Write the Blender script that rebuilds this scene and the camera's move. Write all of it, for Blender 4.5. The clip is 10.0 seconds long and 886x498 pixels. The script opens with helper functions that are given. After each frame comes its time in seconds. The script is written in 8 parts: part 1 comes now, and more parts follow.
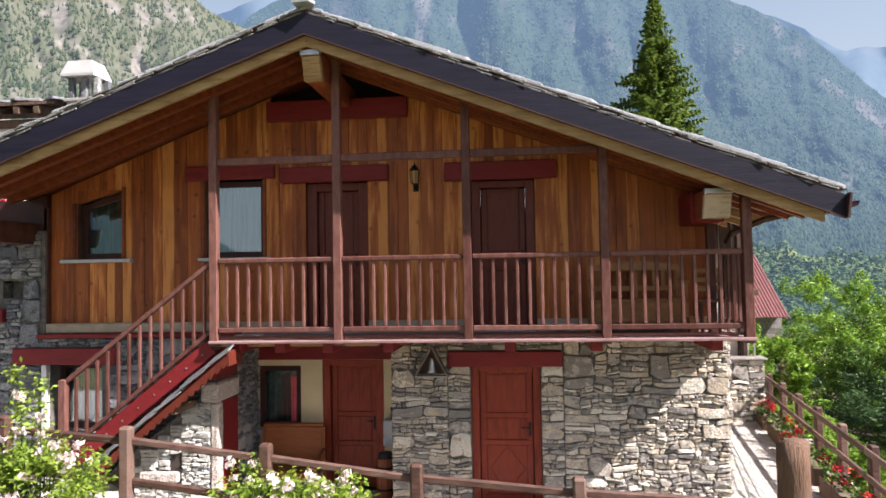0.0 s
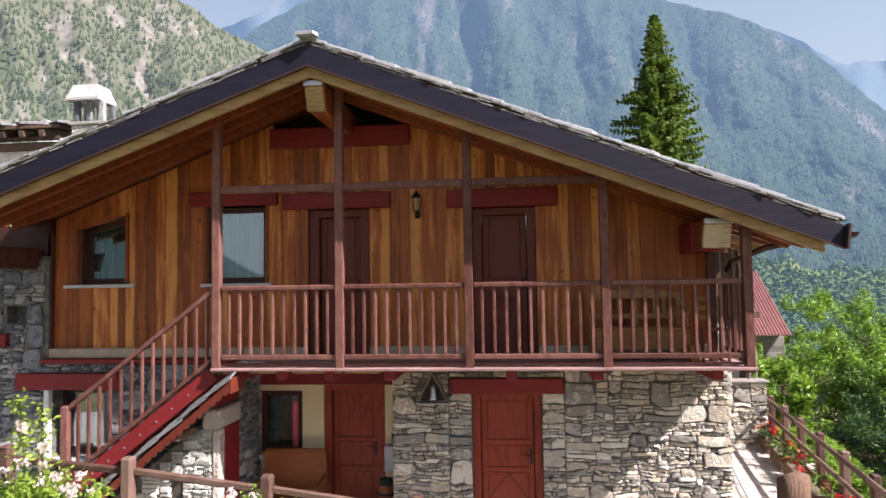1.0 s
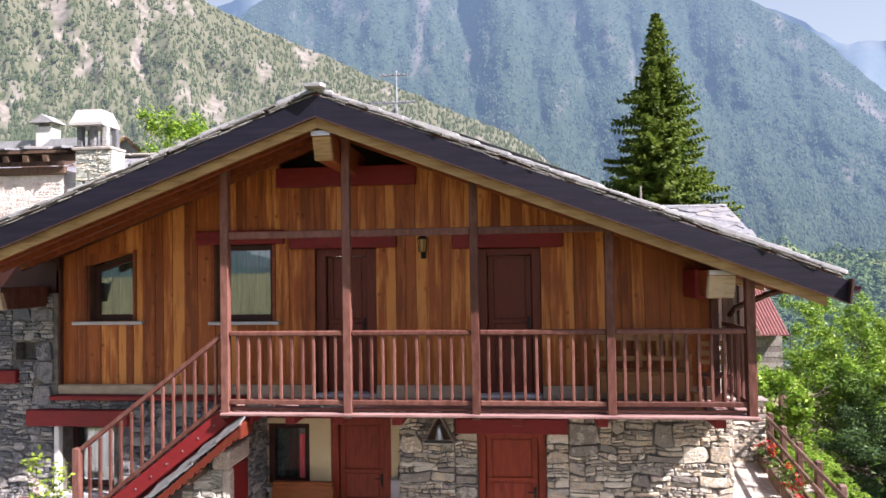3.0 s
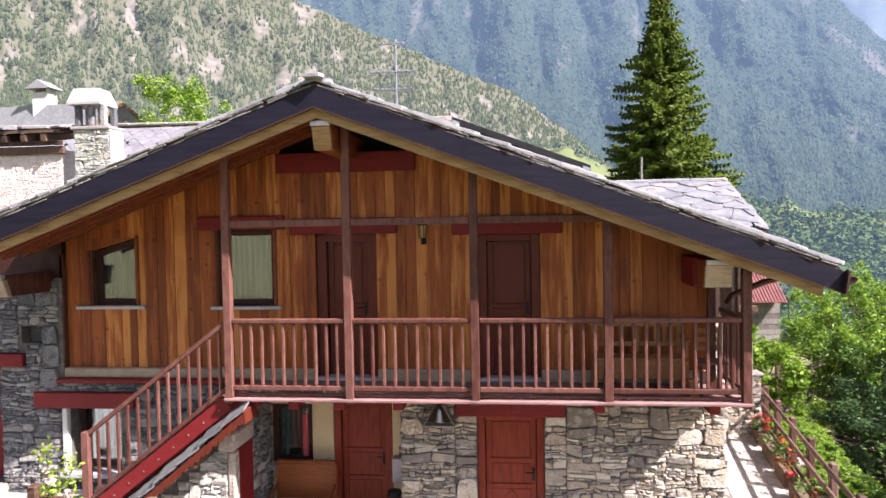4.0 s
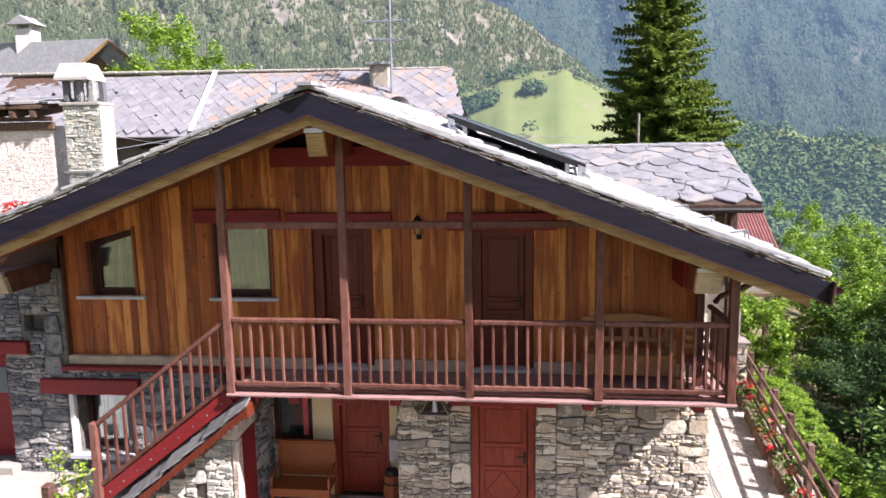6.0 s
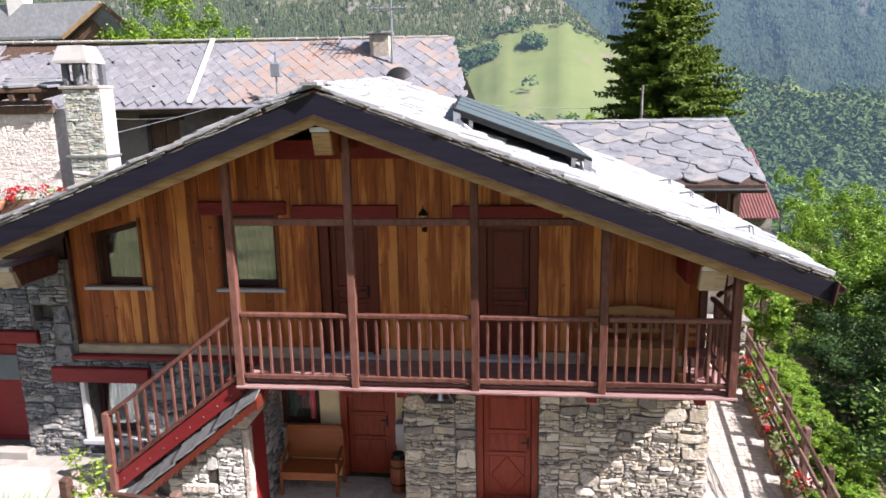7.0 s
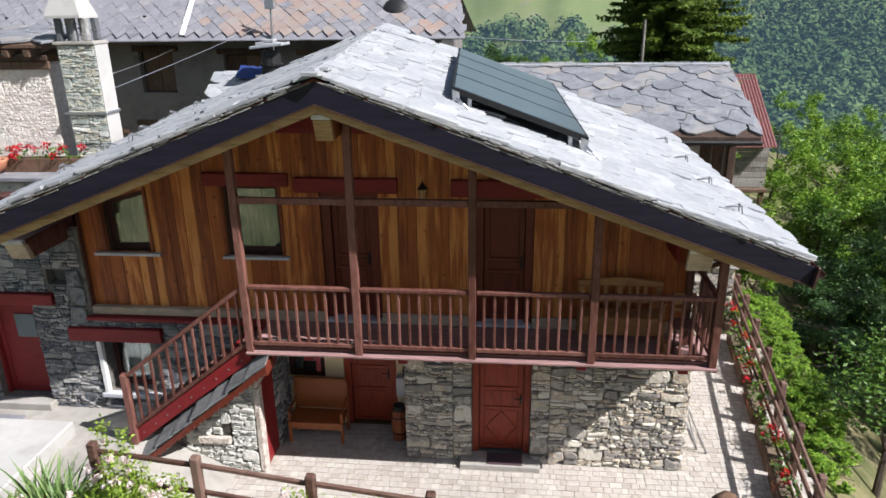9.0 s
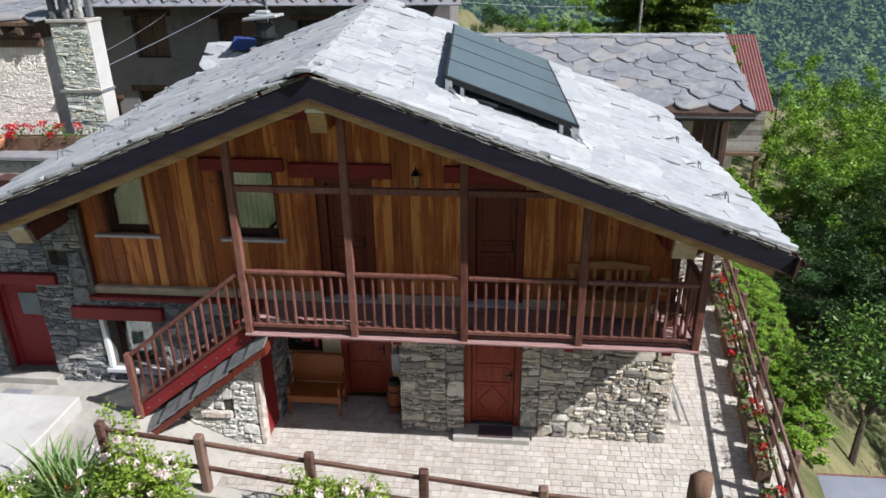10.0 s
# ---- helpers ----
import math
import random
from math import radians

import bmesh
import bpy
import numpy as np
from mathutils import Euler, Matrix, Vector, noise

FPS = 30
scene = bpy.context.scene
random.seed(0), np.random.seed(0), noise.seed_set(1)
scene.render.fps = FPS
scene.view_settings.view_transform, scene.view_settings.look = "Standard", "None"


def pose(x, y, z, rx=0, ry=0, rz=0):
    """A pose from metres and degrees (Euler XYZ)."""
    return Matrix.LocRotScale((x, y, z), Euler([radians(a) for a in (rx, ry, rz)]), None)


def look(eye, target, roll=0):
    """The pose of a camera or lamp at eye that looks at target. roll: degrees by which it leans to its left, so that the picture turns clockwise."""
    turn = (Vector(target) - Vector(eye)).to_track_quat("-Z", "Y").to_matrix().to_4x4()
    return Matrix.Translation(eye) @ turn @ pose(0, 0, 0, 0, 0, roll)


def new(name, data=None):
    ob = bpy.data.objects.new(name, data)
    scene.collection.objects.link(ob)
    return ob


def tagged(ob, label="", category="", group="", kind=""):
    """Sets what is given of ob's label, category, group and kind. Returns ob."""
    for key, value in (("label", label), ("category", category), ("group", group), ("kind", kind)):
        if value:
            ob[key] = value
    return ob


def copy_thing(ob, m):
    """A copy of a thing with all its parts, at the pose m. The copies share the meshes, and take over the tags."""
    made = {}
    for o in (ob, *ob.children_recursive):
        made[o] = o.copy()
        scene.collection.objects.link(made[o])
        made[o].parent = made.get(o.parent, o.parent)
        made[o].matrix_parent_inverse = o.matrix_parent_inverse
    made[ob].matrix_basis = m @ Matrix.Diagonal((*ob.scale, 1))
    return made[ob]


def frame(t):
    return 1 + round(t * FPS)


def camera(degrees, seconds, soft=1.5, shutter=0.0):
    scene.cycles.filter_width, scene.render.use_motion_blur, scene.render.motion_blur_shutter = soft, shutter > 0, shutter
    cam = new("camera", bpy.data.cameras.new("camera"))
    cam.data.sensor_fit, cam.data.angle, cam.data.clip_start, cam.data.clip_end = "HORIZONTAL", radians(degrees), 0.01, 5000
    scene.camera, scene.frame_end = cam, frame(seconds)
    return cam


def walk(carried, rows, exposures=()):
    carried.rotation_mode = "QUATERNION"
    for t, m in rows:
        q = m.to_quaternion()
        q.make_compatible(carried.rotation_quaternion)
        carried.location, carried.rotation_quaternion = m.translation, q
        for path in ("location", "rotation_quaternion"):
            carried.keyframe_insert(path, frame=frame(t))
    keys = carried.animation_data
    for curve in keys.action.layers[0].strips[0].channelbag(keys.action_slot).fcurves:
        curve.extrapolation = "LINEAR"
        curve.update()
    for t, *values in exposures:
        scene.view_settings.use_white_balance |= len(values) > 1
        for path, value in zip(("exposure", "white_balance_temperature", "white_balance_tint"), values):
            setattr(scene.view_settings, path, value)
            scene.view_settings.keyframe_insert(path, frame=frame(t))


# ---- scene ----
cam = camera(65.5, 10.0, soft=1.6)
PATH = [
    (0, (0.15, 0.338, 3.333), (-0.068, 2.324, 3.407), -1.0),
    (0.5, (0.174, 0.321, 3.368), (-0.048, 2.306, 3.473), -0.9),
    (1, (0.167, 0.282, 3.537), (-0.056, 2.266, 3.647), -0.9),
    (1.5, (0.125, 0.213, 3.717), (-0.098, 2.198, 3.832), -0.9),
    (2, (0.126, 0.165, 3.9), (-0.095, 2.149, 4.016), -0.8),
    (3.5, (0.062, 0.145, 4.624), (-0.156, 2.133, 4.62), -1.0),
    (4, (0.102, 0.106, 4.788), (-0.12, 2.093, 4.725), -1.0),
    (4.5, (0.129, 0.076, 5.01), (-0.088, 2.061, 4.897), -1.0),
    (5, (0.146, 0.094, 5.286), (-0.07, 2.075, 5.115), -1.0),
    (5.5, (0.15, 0.083, 5.566), (-0.063, 2.059, 5.341), -0.9),
    (7, (0.028, 0.131, 6.393), (-0.178, 2.078, 5.984), -1.0),
    (7.5, (0.008, 0.12, 6.639), (-0.196, 2.054, 6.168), -0.9),
    (8, (-0.013, 0.125, 6.902), (-0.214, 2.04, 6.364), -0.9),
    (8.5, (-0.01, 0.098, 7.184), (-0.208, 1.994, 6.579), -0.9),
    (9, (0.025, 0.072, 7.448), (-0.169, 1.946, 6.776), -0.8),
    (9.5, (0.074, 0.049, 7.723), (-0.116, 1.898, 6.985), -0.8),
    (10, (0.114, 0.027, 8.001), (-0.071, 1.851, 7.2), -0.7),
]
walk(cam, [(t, look(eye, target, roll)) for t, eye, target, roll in PATH],
     exposures=[(0, 1.44, 6150, 20), (2, 1.56, 6200, 24), (4.5, 1.71, 6280, 27), (7, 1.36, 6120, 21), (8.5, 1.0, 5980, 15), (10, 0.78, 5850, 12)])

# ---- light: clear summer day, sun high on the right and a little in front ----
SUN = Vector((0.95, -0.36, 1.0)).normalized()
world = bpy.data.worlds.new("sky")
scene.world = world
world.use_nodes = True
wn, wl = world.node_tree.nodes, world.node_tree.links
sky = wn.new("ShaderNodeTexSky")
sky.sky_type = "NISHITA"
sky.sun_disc = False
sky.sun_elevation = math.asin(SUN.z)
sky.sun_rotation = math.atan2(SUN.x, SUN.y)
sky.altitude = 900
sky.air_density, sky.dust_density, sky.ozone_density = 1.5, 4.0, 0.4
wn["Background"].inputs["Strength"].default_value = 0.05
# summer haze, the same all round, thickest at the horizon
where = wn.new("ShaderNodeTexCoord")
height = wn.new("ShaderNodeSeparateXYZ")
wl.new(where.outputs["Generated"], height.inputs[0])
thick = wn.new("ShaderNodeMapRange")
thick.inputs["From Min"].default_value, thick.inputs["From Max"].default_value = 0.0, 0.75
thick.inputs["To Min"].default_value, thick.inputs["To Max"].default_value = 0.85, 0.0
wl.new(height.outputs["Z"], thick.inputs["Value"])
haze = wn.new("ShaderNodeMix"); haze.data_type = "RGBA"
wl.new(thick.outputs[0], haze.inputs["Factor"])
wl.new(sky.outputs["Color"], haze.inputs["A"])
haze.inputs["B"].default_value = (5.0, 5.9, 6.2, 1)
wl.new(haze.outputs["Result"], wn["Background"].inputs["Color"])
lamp = bpy.data.lights.new("sun", "SUN")
lamp.energy, lamp.angle, lamp.color = 5.0, radians(0.53), (1.0, 0.95, 0.87)
sun = new("sun", lamp)
sun.matrix_world = look(SUN * 60, (0, 0, 0))

# ---- materials ----
def material(name, ramp, scale=6.0, rough=0.7, bump=0.3, stretch=(1, 1, 1), detail=6.0, by_piece=0.0, spots=0.0, spot_scale=1.2,
             metal=0.0, bump_dist=0.01, fine=60.0, spec=0.3, translucent=0.0, spot_tone=(0.5, 0.5, 0.5), knots=0.0):
    """Procedural surface: a colour ramp over stretched noise, shifted from piece to piece, stains at a larger scale, fine relief."""
    m = bpy.data.materials.new(name)
    m.use_nodes = True
    n, l = m.node_tree.nodes, m.node_tree.links
    bsdf = n["Principled BSDF"]
    co = n.new("ShaderNodeTexCoord")
    info = n.new("ShaderNodeObjectInfo")
    geo = n.new("ShaderNodeNewGeometry")
    rnd = n.new("ShaderNodeMath"); rnd.operation = "ADD"
    l.new(info.outputs["Random"], rnd.inputs[0]); l.new(geo.outputs["Random Per Island"], rnd.inputs[1])
    fr = n.new("ShaderNodeMath"); fr.operation = "FRACT"
    l.new(rnd.outputs[0], fr.inputs[0])
    shift = n.new("ShaderNodeVectorMath"); shift.operation = "SCALE"
    shift.inputs[0].default_value = (7.3, 3.1, 5.7)
    l.new(fr.outputs[0], shift.inputs["Scale"])
    add = n.new("ShaderNodeVectorMath"); add.operation = "ADD"
    l.new(geo.outputs["Position"], add.inputs[0]); l.new(shift.outputs[0], add.inputs[1])
    mp = n.new("ShaderNodeMapping")
    mp.inputs["Scale"].default_value = stretch
    l.new(add.outputs[0], mp.inputs["Vector"])
    t1 = n.new("ShaderNodeTexNoise")
    t1.inputs["Scale"].default_value, t1.inputs["Detail"].default_value, t1.inputs["Roughness"].default_value = scale, detail, 0.62
    l.new(mp.outputs[0], t1.inputs["Vector"])
    mixv = n.new("ShaderNodeMath"); mixv.operation = "MULTIPLY_ADD"
    mixv.inputs[1].default_value = by_piece
    l.new(fr.outputs[0], mixv.inputs[0])
    sub = n.new("ShaderNodeMath"); sub.operation = "SUBTRACT"; sub.inputs[1].default_value = by_piece / 2
    l.new(t1.outputs["Fac"], sub.inputs[0]); l.new(sub.outputs[0], mixv.inputs[2])
    cr = n.new("ShaderNodeValToRGB")
    el = cr.color_ramp.elements
    lo, hi = 0.28, 0.72
    k = len(ramp)
    while len(el) < k:
        el.new(0.5)
    for i, c in enumerate(ramp):
        el[i].position = lo + (hi - lo) * i / max(1, k - 1)
        el[i].color = (*c, 1)
    l.new(mixv.outputs[0], cr.inputs["Fac"])
    colour = cr.outputs["Color"]
    if spots:
        t2 = n.new("ShaderNodeTexNoise")
        t2.inputs["Scale"].default_value, t2.inputs["Detail"].default_value = spot_scale, 4
        l.new(geo.outputs["Position"], t2.inputs["Vector"])
        mr = n.new("ShaderNodeMapRange")
        mr.inputs["From Min"].default_value, mr.inputs["From Max"].default_value = 0.42, 0.68
        mr.inputs["To Max"].default_value = spots
        l.new(t2.outputs["Fac"], mr.inputs["Value"])
        mx = n.new("ShaderNodeMix"); mx.data_type = "RGBA"; mx.blend_type = "MULTIPLY"
        l.new(mr.outputs[0], mx.inputs["Factor"])
        l.new(colour, mx.inputs["A"]); mx.inputs["B"].default_value = (*spot_tone, 1)
        colour = mx.outputs["Result"]
    if knots:
        # dark knots, spaced along a board
        sep = n.new("ShaderNodeSeparateXYZ"); l.new(add.outputs[0], sep.inputs[0])
        flat = n.new("ShaderNodeCombineXYZ")
        l.new(sep.outputs[0], flat.inputs[0]); l.new(sep.outputs[2], flat.inputs[1])
        vo = n.new("ShaderNodeTexVoronoi"); vo.voronoi_dimensions = "2D"; vo.inputs["Scale"].default_value = 2.3
        l.new(flat.outputs[0], vo.inputs["Vector"])
        kr = n.new("ShaderNodeMapRange")
        kr.inputs["From Min"].default_value, kr.inputs["From Max"].default_value = 0.02, 0.085
        kr.inputs["To Max"].default_value = 0.0
        some = n.new("ShaderNodeSeparateXYZ"); l.new(vo.outputs["Color"], some.inputs[0])
        many = n.new("ShaderNodeMath"); many.operation = "MULTIPLY"; many.inputs[1].default_value = knots
        l.new(some.outputs[0], many.inputs[0]); l.new(many.outputs[0], kr.inputs["To Min"])
        l.new(vo.outputs["Distance"], kr.inputs["Value"])
        kx = n.new("ShaderNodeMix"); kx.data_type = "RGBA"; kx.blend_type = "MULTIPLY"
        l.new(kr.outputs[0], kx.inputs["Factor"]); l.new(colour, kx.inputs["A"]); kx.inputs["B"].default_value = (0.22, 0.13, 0.09, 1)
        colour = kx.outputs["Result"]
    l.new(colour, bsdf.inputs["Base Color"])
    bsdf.inputs["Roughness"].default_value = rough
    bsdf.inputs["Metallic"].default_value = metal
    bsdf.inputs["Specular IOR Level"].default_value = spec
    if bump:
        t3 = n.new("ShaderNodeTexNoise")
        t3.inputs["Scale"].default_value, t3.inputs["Detail"].default_value = fine, 5
        l.new(mp.outputs[0], t3.inputs["Vector"])
        sm = n.new("ShaderNodeMath"); sm.operation = "ADD"
        l.new(t1.outputs["Fac"], sm.inputs[0]); l.new(t3.outputs["Fac"], sm.inputs[1])
        bp = n.new("ShaderNodeBump")
        bp.inputs["Strength"].default_value, bp.inputs["Distance"].default_value = bump, bump_dist
        l.new(sm.outputs[0], bp.inputs["Height"]); l.new(bp.outputs[0], bsdf.inputs["Normal"])
    if translucent:
        tr = n.new("ShaderNodeBsdfTranslucent")
        l.new(colour, tr.inputs["Color"])
        ms = n.new("ShaderNodeMixShader"); ms.inputs[0].default_value = translucent
        l.new(bsdf.outputs[0], ms.inputs[1]); l.new(tr.outputs[0], ms.inputs[2])
        l.new(ms.outputs[0], n["Material Output"].inputs["Surface"])
    return m


STONE = material("rubble_stone", [(0.24, 0.22, 0.195), (0.45, 0.405, 0.335), (0.34, 0.33, 0.31), (0.54, 0.43, 0.28), (0.44, 0.42, 0.37), (0.39, 0.305, 0.21), (0.63, 0.585, 0.49)],
                 9, 0.9, 0.9, by_piece=0.75, spots=0.3, spot_scale=7.0, bump_dist=0.025, fine=34, spot_tone=(0.58, 0.54, 0.48))
STONE_COOL = material("grey_rubble_stone", [(0.125, 0.13, 0.138), (0.245, 0.243, 0.24), (0.185, 0.19, 0.20), (0.32, 0.295, 0.255), (0.265, 0.27, 0.275), (0.38, 0.365, 0.34)],
                      9, 0.9, 1.0, by_piece=0.75, spots=0.35, spot_scale=6.0, bump_dist=0.03, fine=34, spot_tone=(0.55, 0.54, 0.52))
LIME_STONE = material("limewashed_stone", [(0.36, 0.39, 0.34), (0.58, 0.59, 0.53), (0.47, 0.50, 0.43), (0.60, 0.54, 0.40), (0.66, 0.66, 0.60)], 6, 0.9, 0.9, by_piece=0.6, bump_dist=0.03, spots=0.3, spot_scale=5)
MORTAR = material("wall_mortar", [(0.10, 0.092, 0.08), (0.24, 0.22, 0.19)], 9, 0.95, 1.0, bump_dist=0.03)
PALE_STONE = material("pale_rubble", [(0.42, 0.35, 0.29), (0.62, 0.55, 0.48), (0.53, 0.46, 0.39), (0.70, 0.64, 0.57)], 9, 0.92, 1.0, by_piece=0.5, spots=0.35, spot_scale=6, bump_dist=0.04, fine=30)
SLATE = material("roof_slate", [(0.26, 0.27, 0.277), (0.325, 0.332, 0.338), (0.29, 0.298, 0.304), (0.365, 0.369, 0.367)], 5, 0.68, 0.5, by_piece=0.5, spots=0.22, spot_scale=2.2, bump_dist=0.012)
SLATE_BLUE = material("blue_slate", [(0.165, 0.165, 0.18), (0.22, 0.218, 0.235), (0.19, 0.188, 0.203), (0.255, 0.246, 0.252)], 3, 0.7, 0.4, by_piece=0.35, spots=0.3, spot_scale=1.5)
SLATE_RUST = material("rusty_slate", [(0.22, 0.20, 0.20), (0.265, 0.20, 0.17), (0.25, 0.225, 0.21), (0.29, 0.20, 0.16)], 0.9, 0.75, 0.4, by_piece=0.28, spots=0.25, spot_scale=0.8, spot_tone=(0.7, 0.62, 0.58))
BOARD = material("larch_board", [(0.20, 0.052, 0.014), (0.33, 0.097, 0.023), (0.31, 0.086, 0.020), (0.42, 0.135, 0.032), (0.60, 0.25, 0.066)], 3, 0.46, 0.35, stretch=(5, 5, 0.4), by_piece=0.5, fine=14, spots=0.3, spot_scale=2.2, spot_tone=(0.58, 0.42, 0.36), knots=0.75)
LIGHT_WOOD = material("pine_beam", [(0.24, 0.15, 0.065), (0.40, 0.27, 0.13), (0.30, 0.19, 0.085)], 3, 0.6, 0.35, stretch=(0.7, 6, 6), by_piece=0.3, fine=12, spots=0.4, spot_scale=3, spot_tone=(0.55, 0.46, 0.38))
WEATHERED_END = material("weathered_beam_end", [(0.31, 0.235, 0.16), (0.47, 0.38, 0.275), (0.39, 0.31, 0.22)], 5, 0.8, 0.4, stretch=(0.8, 4, 4), spots=0.35, spot_scale=5)
RED_WOOD = material("red_brown_wood", [(0.075, 0.026, 0.018), (0.13, 0.053, 0.040), (0.19, 0.086, 0.067)], 5, 0.5, 0.25, stretch=(3, 3, 1), by_piece=0.4, fine=20)
DECK_WOOD = material("worn_deck_boards", [(0.22, 0.125, 0.115), (0.33, 0.20, 0.185), (0.27, 0.155, 0.145)], 4, 0.65, 0.25, stretch=(0.6, 6, 3), by_piece=0.3, fine=16, spots=0.3)
SOFFIT = material("stained_soffit", [(0.13, 0.028, 0.011), (0.21, 0.052, 0.018), (0.27, 0.075, 0.026)], 3, 0.5, 0.25, stretch=(5, 1, 5), by_piece=0.4, fine=14)
RED_PAINT = material("dark_red_paint", [(0.145, 0.011, 0.012), (0.205, 0.017, 0.018), (0.17, 0.013, 0.014)], 4, 0.5, 0.2, stretch=(1, 4, 4), by_piece=0.2, fine=18, spots=0.3)
DOOR_WOOD = material("door_wood", [(0.085, 0.015, 0.009), (0.14, 0.028, 0.015), (0.105, 0.02, 0.011)], 4, 0.42, 0.2, stretch=(5, 5, 0.8), by_piece=0.25, fine=16)
DOOR_RED = material("red_door_wood", [(0.16, 0.021, 0.010), (0.265, 0.042, 0.018), (0.20, 0.029, 0.014)], 4, 0.42, 0.2, stretch=(5, 5, 0.8), by_piece=0.25, fine=16)
DARK_FRAME = material("dark_frame", [(0.035, 0.012, 0.01), (0.06, 0.02, 0.016)], 5, 0.45, 0.15, by_piece=0.2)
FASCIA = material("slate_blue_fascia", [(0.005, 0.0046, 0.010), (0.009, 0.008, 0.017), (0.014, 0.0115, 0.019)], 3, 0.5, 0.2, stretch=(0.4, 5, 5), fine=12, spots=0.3, spot_scale=2, spec=0.25)
BENCH_WOOD = material("honey_bench_wood", [(0.16, 0.045, 0.013), (0.27, 0.085, 0.025), (0.21, 0.062, 0.018)], 4, 0.4, 0.2, stretch=(0.8, 5, 5), by_piece=0.2, fine=14)
PALE_BENCH = material("pale_bench_wood", [(0.25, 0.115, 0.042), (0.38, 0.195, 0.08)], 4, 0.5, 0.2, stretch=(0.8, 5, 5), by_piece=0.2)
GREY_WOOD = material("weathered_grey_wood", [(0.16, 0.14, 0.12), (0.28, 0.26, 0.23), (0.36, 0.34, 0.31)], 4, 0.85, 0.5, stretch=(4, 4, 0.6), by_piece=0.5, fine=18)
DARK_WOOD = material("old_dark_wood", [(0.05, 0.03, 0.022), (0.10, 0.06, 0.04), (0.14, 0.09, 0.06)], 4, 0.8, 0.4, stretch=(4, 4, 0.8), by_piece=0.5)
LOG_WOOD = material("weathered_log", [(0.07, 0.038, 0.024), (0.17, 0.10, 0.063), (0.12, 0.066, 0.04)], 6, 0.8, 0.9, stretch=(5, 5, 0.6), fine=18, spots=0.4, bump_dist=0.02)
CREAM = material("cream_plaster", [(0.60, 0.50, 0.29), (0.68, 0.58, 0.36)], 3, 0.85, 0.2, spots=0.15)
WHITE = material("white_plaster", [(0.60, 0.59, 0.56), (0.70, 0.69, 0.66)], 3, 0.85, 0.25, spots=0.2)
GREY_PLASTER = material("aged_grey_plaster", [(0.12, 0.115, 0.115), (0.20, 0.185, 0.175), (0.16, 0.15, 0.145)], 1.5, 0.9, 0.4, spots=0.4)
PAVER = material("pale_paver", [(0.35, 0.31, 0.265), (0.43, 0.39, 0.335), (0.39, 0.35, 0.315), (0.47, 0.435, 0.38)], 9, 0.85, 0.4, by_piece=0.5, spots=0.25, spot_scale=1)
JOINT = material("sandy_joint", [(0.26, 0.23, 0.20), (0.34, 0.30, 0.26)], 14, 0.95, 0.5)
CONCRETE = material("pale_concrete", [(0.27, 0.248, 0.216), (0.35, 0.328, 0.292), (0.235, 0.212, 0.18)], 1.6, 0.88, 0.35, spots=0.35, spot_scale=0.9)
MARBLE = material("grey_sill_stone", [(0.40, 0.40, 0.42), (0.52, 0.52, 0.53)], 8, 0.6, 0.2)
GALVANISED = material("dull_galvanised_wire", [(0.16, 0.165, 0.175), (0.26, 0.265, 0.275)], 8, 0.55, 0.1, metal=0.4)
METAL = material("zinc_steel", [(0.42, 0.43, 0.45), (0.55, 0.56, 0.58)], 8, 0.38, 0.1, metal=0.9)
DARK_METAL = material("black_iron", [(0.015, 0.015, 0.016), (0.03, 0.03, 0.03)], 8, 0.5, 0.2, metal=0.5)
COPPER = material("brown_gutter", [(0.07, 0.04, 0.035), (0.11, 0.06, 0.05)], 8, 0.4, 0.1, metal=0.6)
PANEL = material("solar_absorber", [(0.075, 0.10, 0.115), (0.10, 0.13, 0.145)], 3, 0.3, 0.0, spec=0.5)
TERRACOTTA = material("terracotta", [(0.42, 0.17, 0.09), (0.52, 0.23, 0.13)], 5, 0.8, 0.3)
TIN_RED = material("red_corrugated_tin", [(0.12, 0.042, 0.04), (0.17, 0.062, 0.056)], 2, 0.55, 0.2, spots=0.3)
# teal paints in reflected green, vertical streaks paint the shading of folds
CURTAIN = material("curtain_painted_folds", [(0.03, 0.10, 0.09), (0.12, 0.25, 0.22), (0.22, 0.36, 0.32)], 4, 0.9, 0.1, stretch=(6, 6, 0.25))
PINK_CLOTH = material("pink_cloth", [(0.55, 0.10, 0.12), (0.65, 0.16, 0.17)], 6, 0.8, 0.1)
RENDER_WHITE = material("platform_concrete", [(0.36, 0.345, 0.32), (0.44, 0.425, 0.40), (0.40, 0.385, 0.36)], 1.8, 0.88, 0.3, spots=0.25, spot_scale=0.8)
# dark colour that stands in for the shade of rooms and openings
PAINTED_DIM = material("painted_dim_interior", [(0.05, 0.04, 0.035), (0.08, 0.065, 0.05)], 2, 0.9, 0.0)
PURPLE_MAT = material("door_mat", [(0.05, 0.03, 0.035), (0.08, 0.05, 0.055)], 40, 0.95, 0.6)
RUBBER = material("black_plastic", [(0.012, 0.012, 0.013), (0.02, 0.02, 0.02)], 6, 0.5, 0.1)
LEAF = material("broad_leaf", [(0.028, 0.070, 0.008), (0.062, 0.130, 0.014), (0.105, 0.19, 0.024)], 2, 0.5, 0.0, by_piece=0.7, translucent=0.2)
LEAF_LIGHT = material("young_leaf", [(0.09, 0.19, 0.014), (0.165, 0.295, 0.024), (0.25, 0.37, 0.04)], 2, 0.5, 0.0, by_piece=0.7, translucent=0.32)
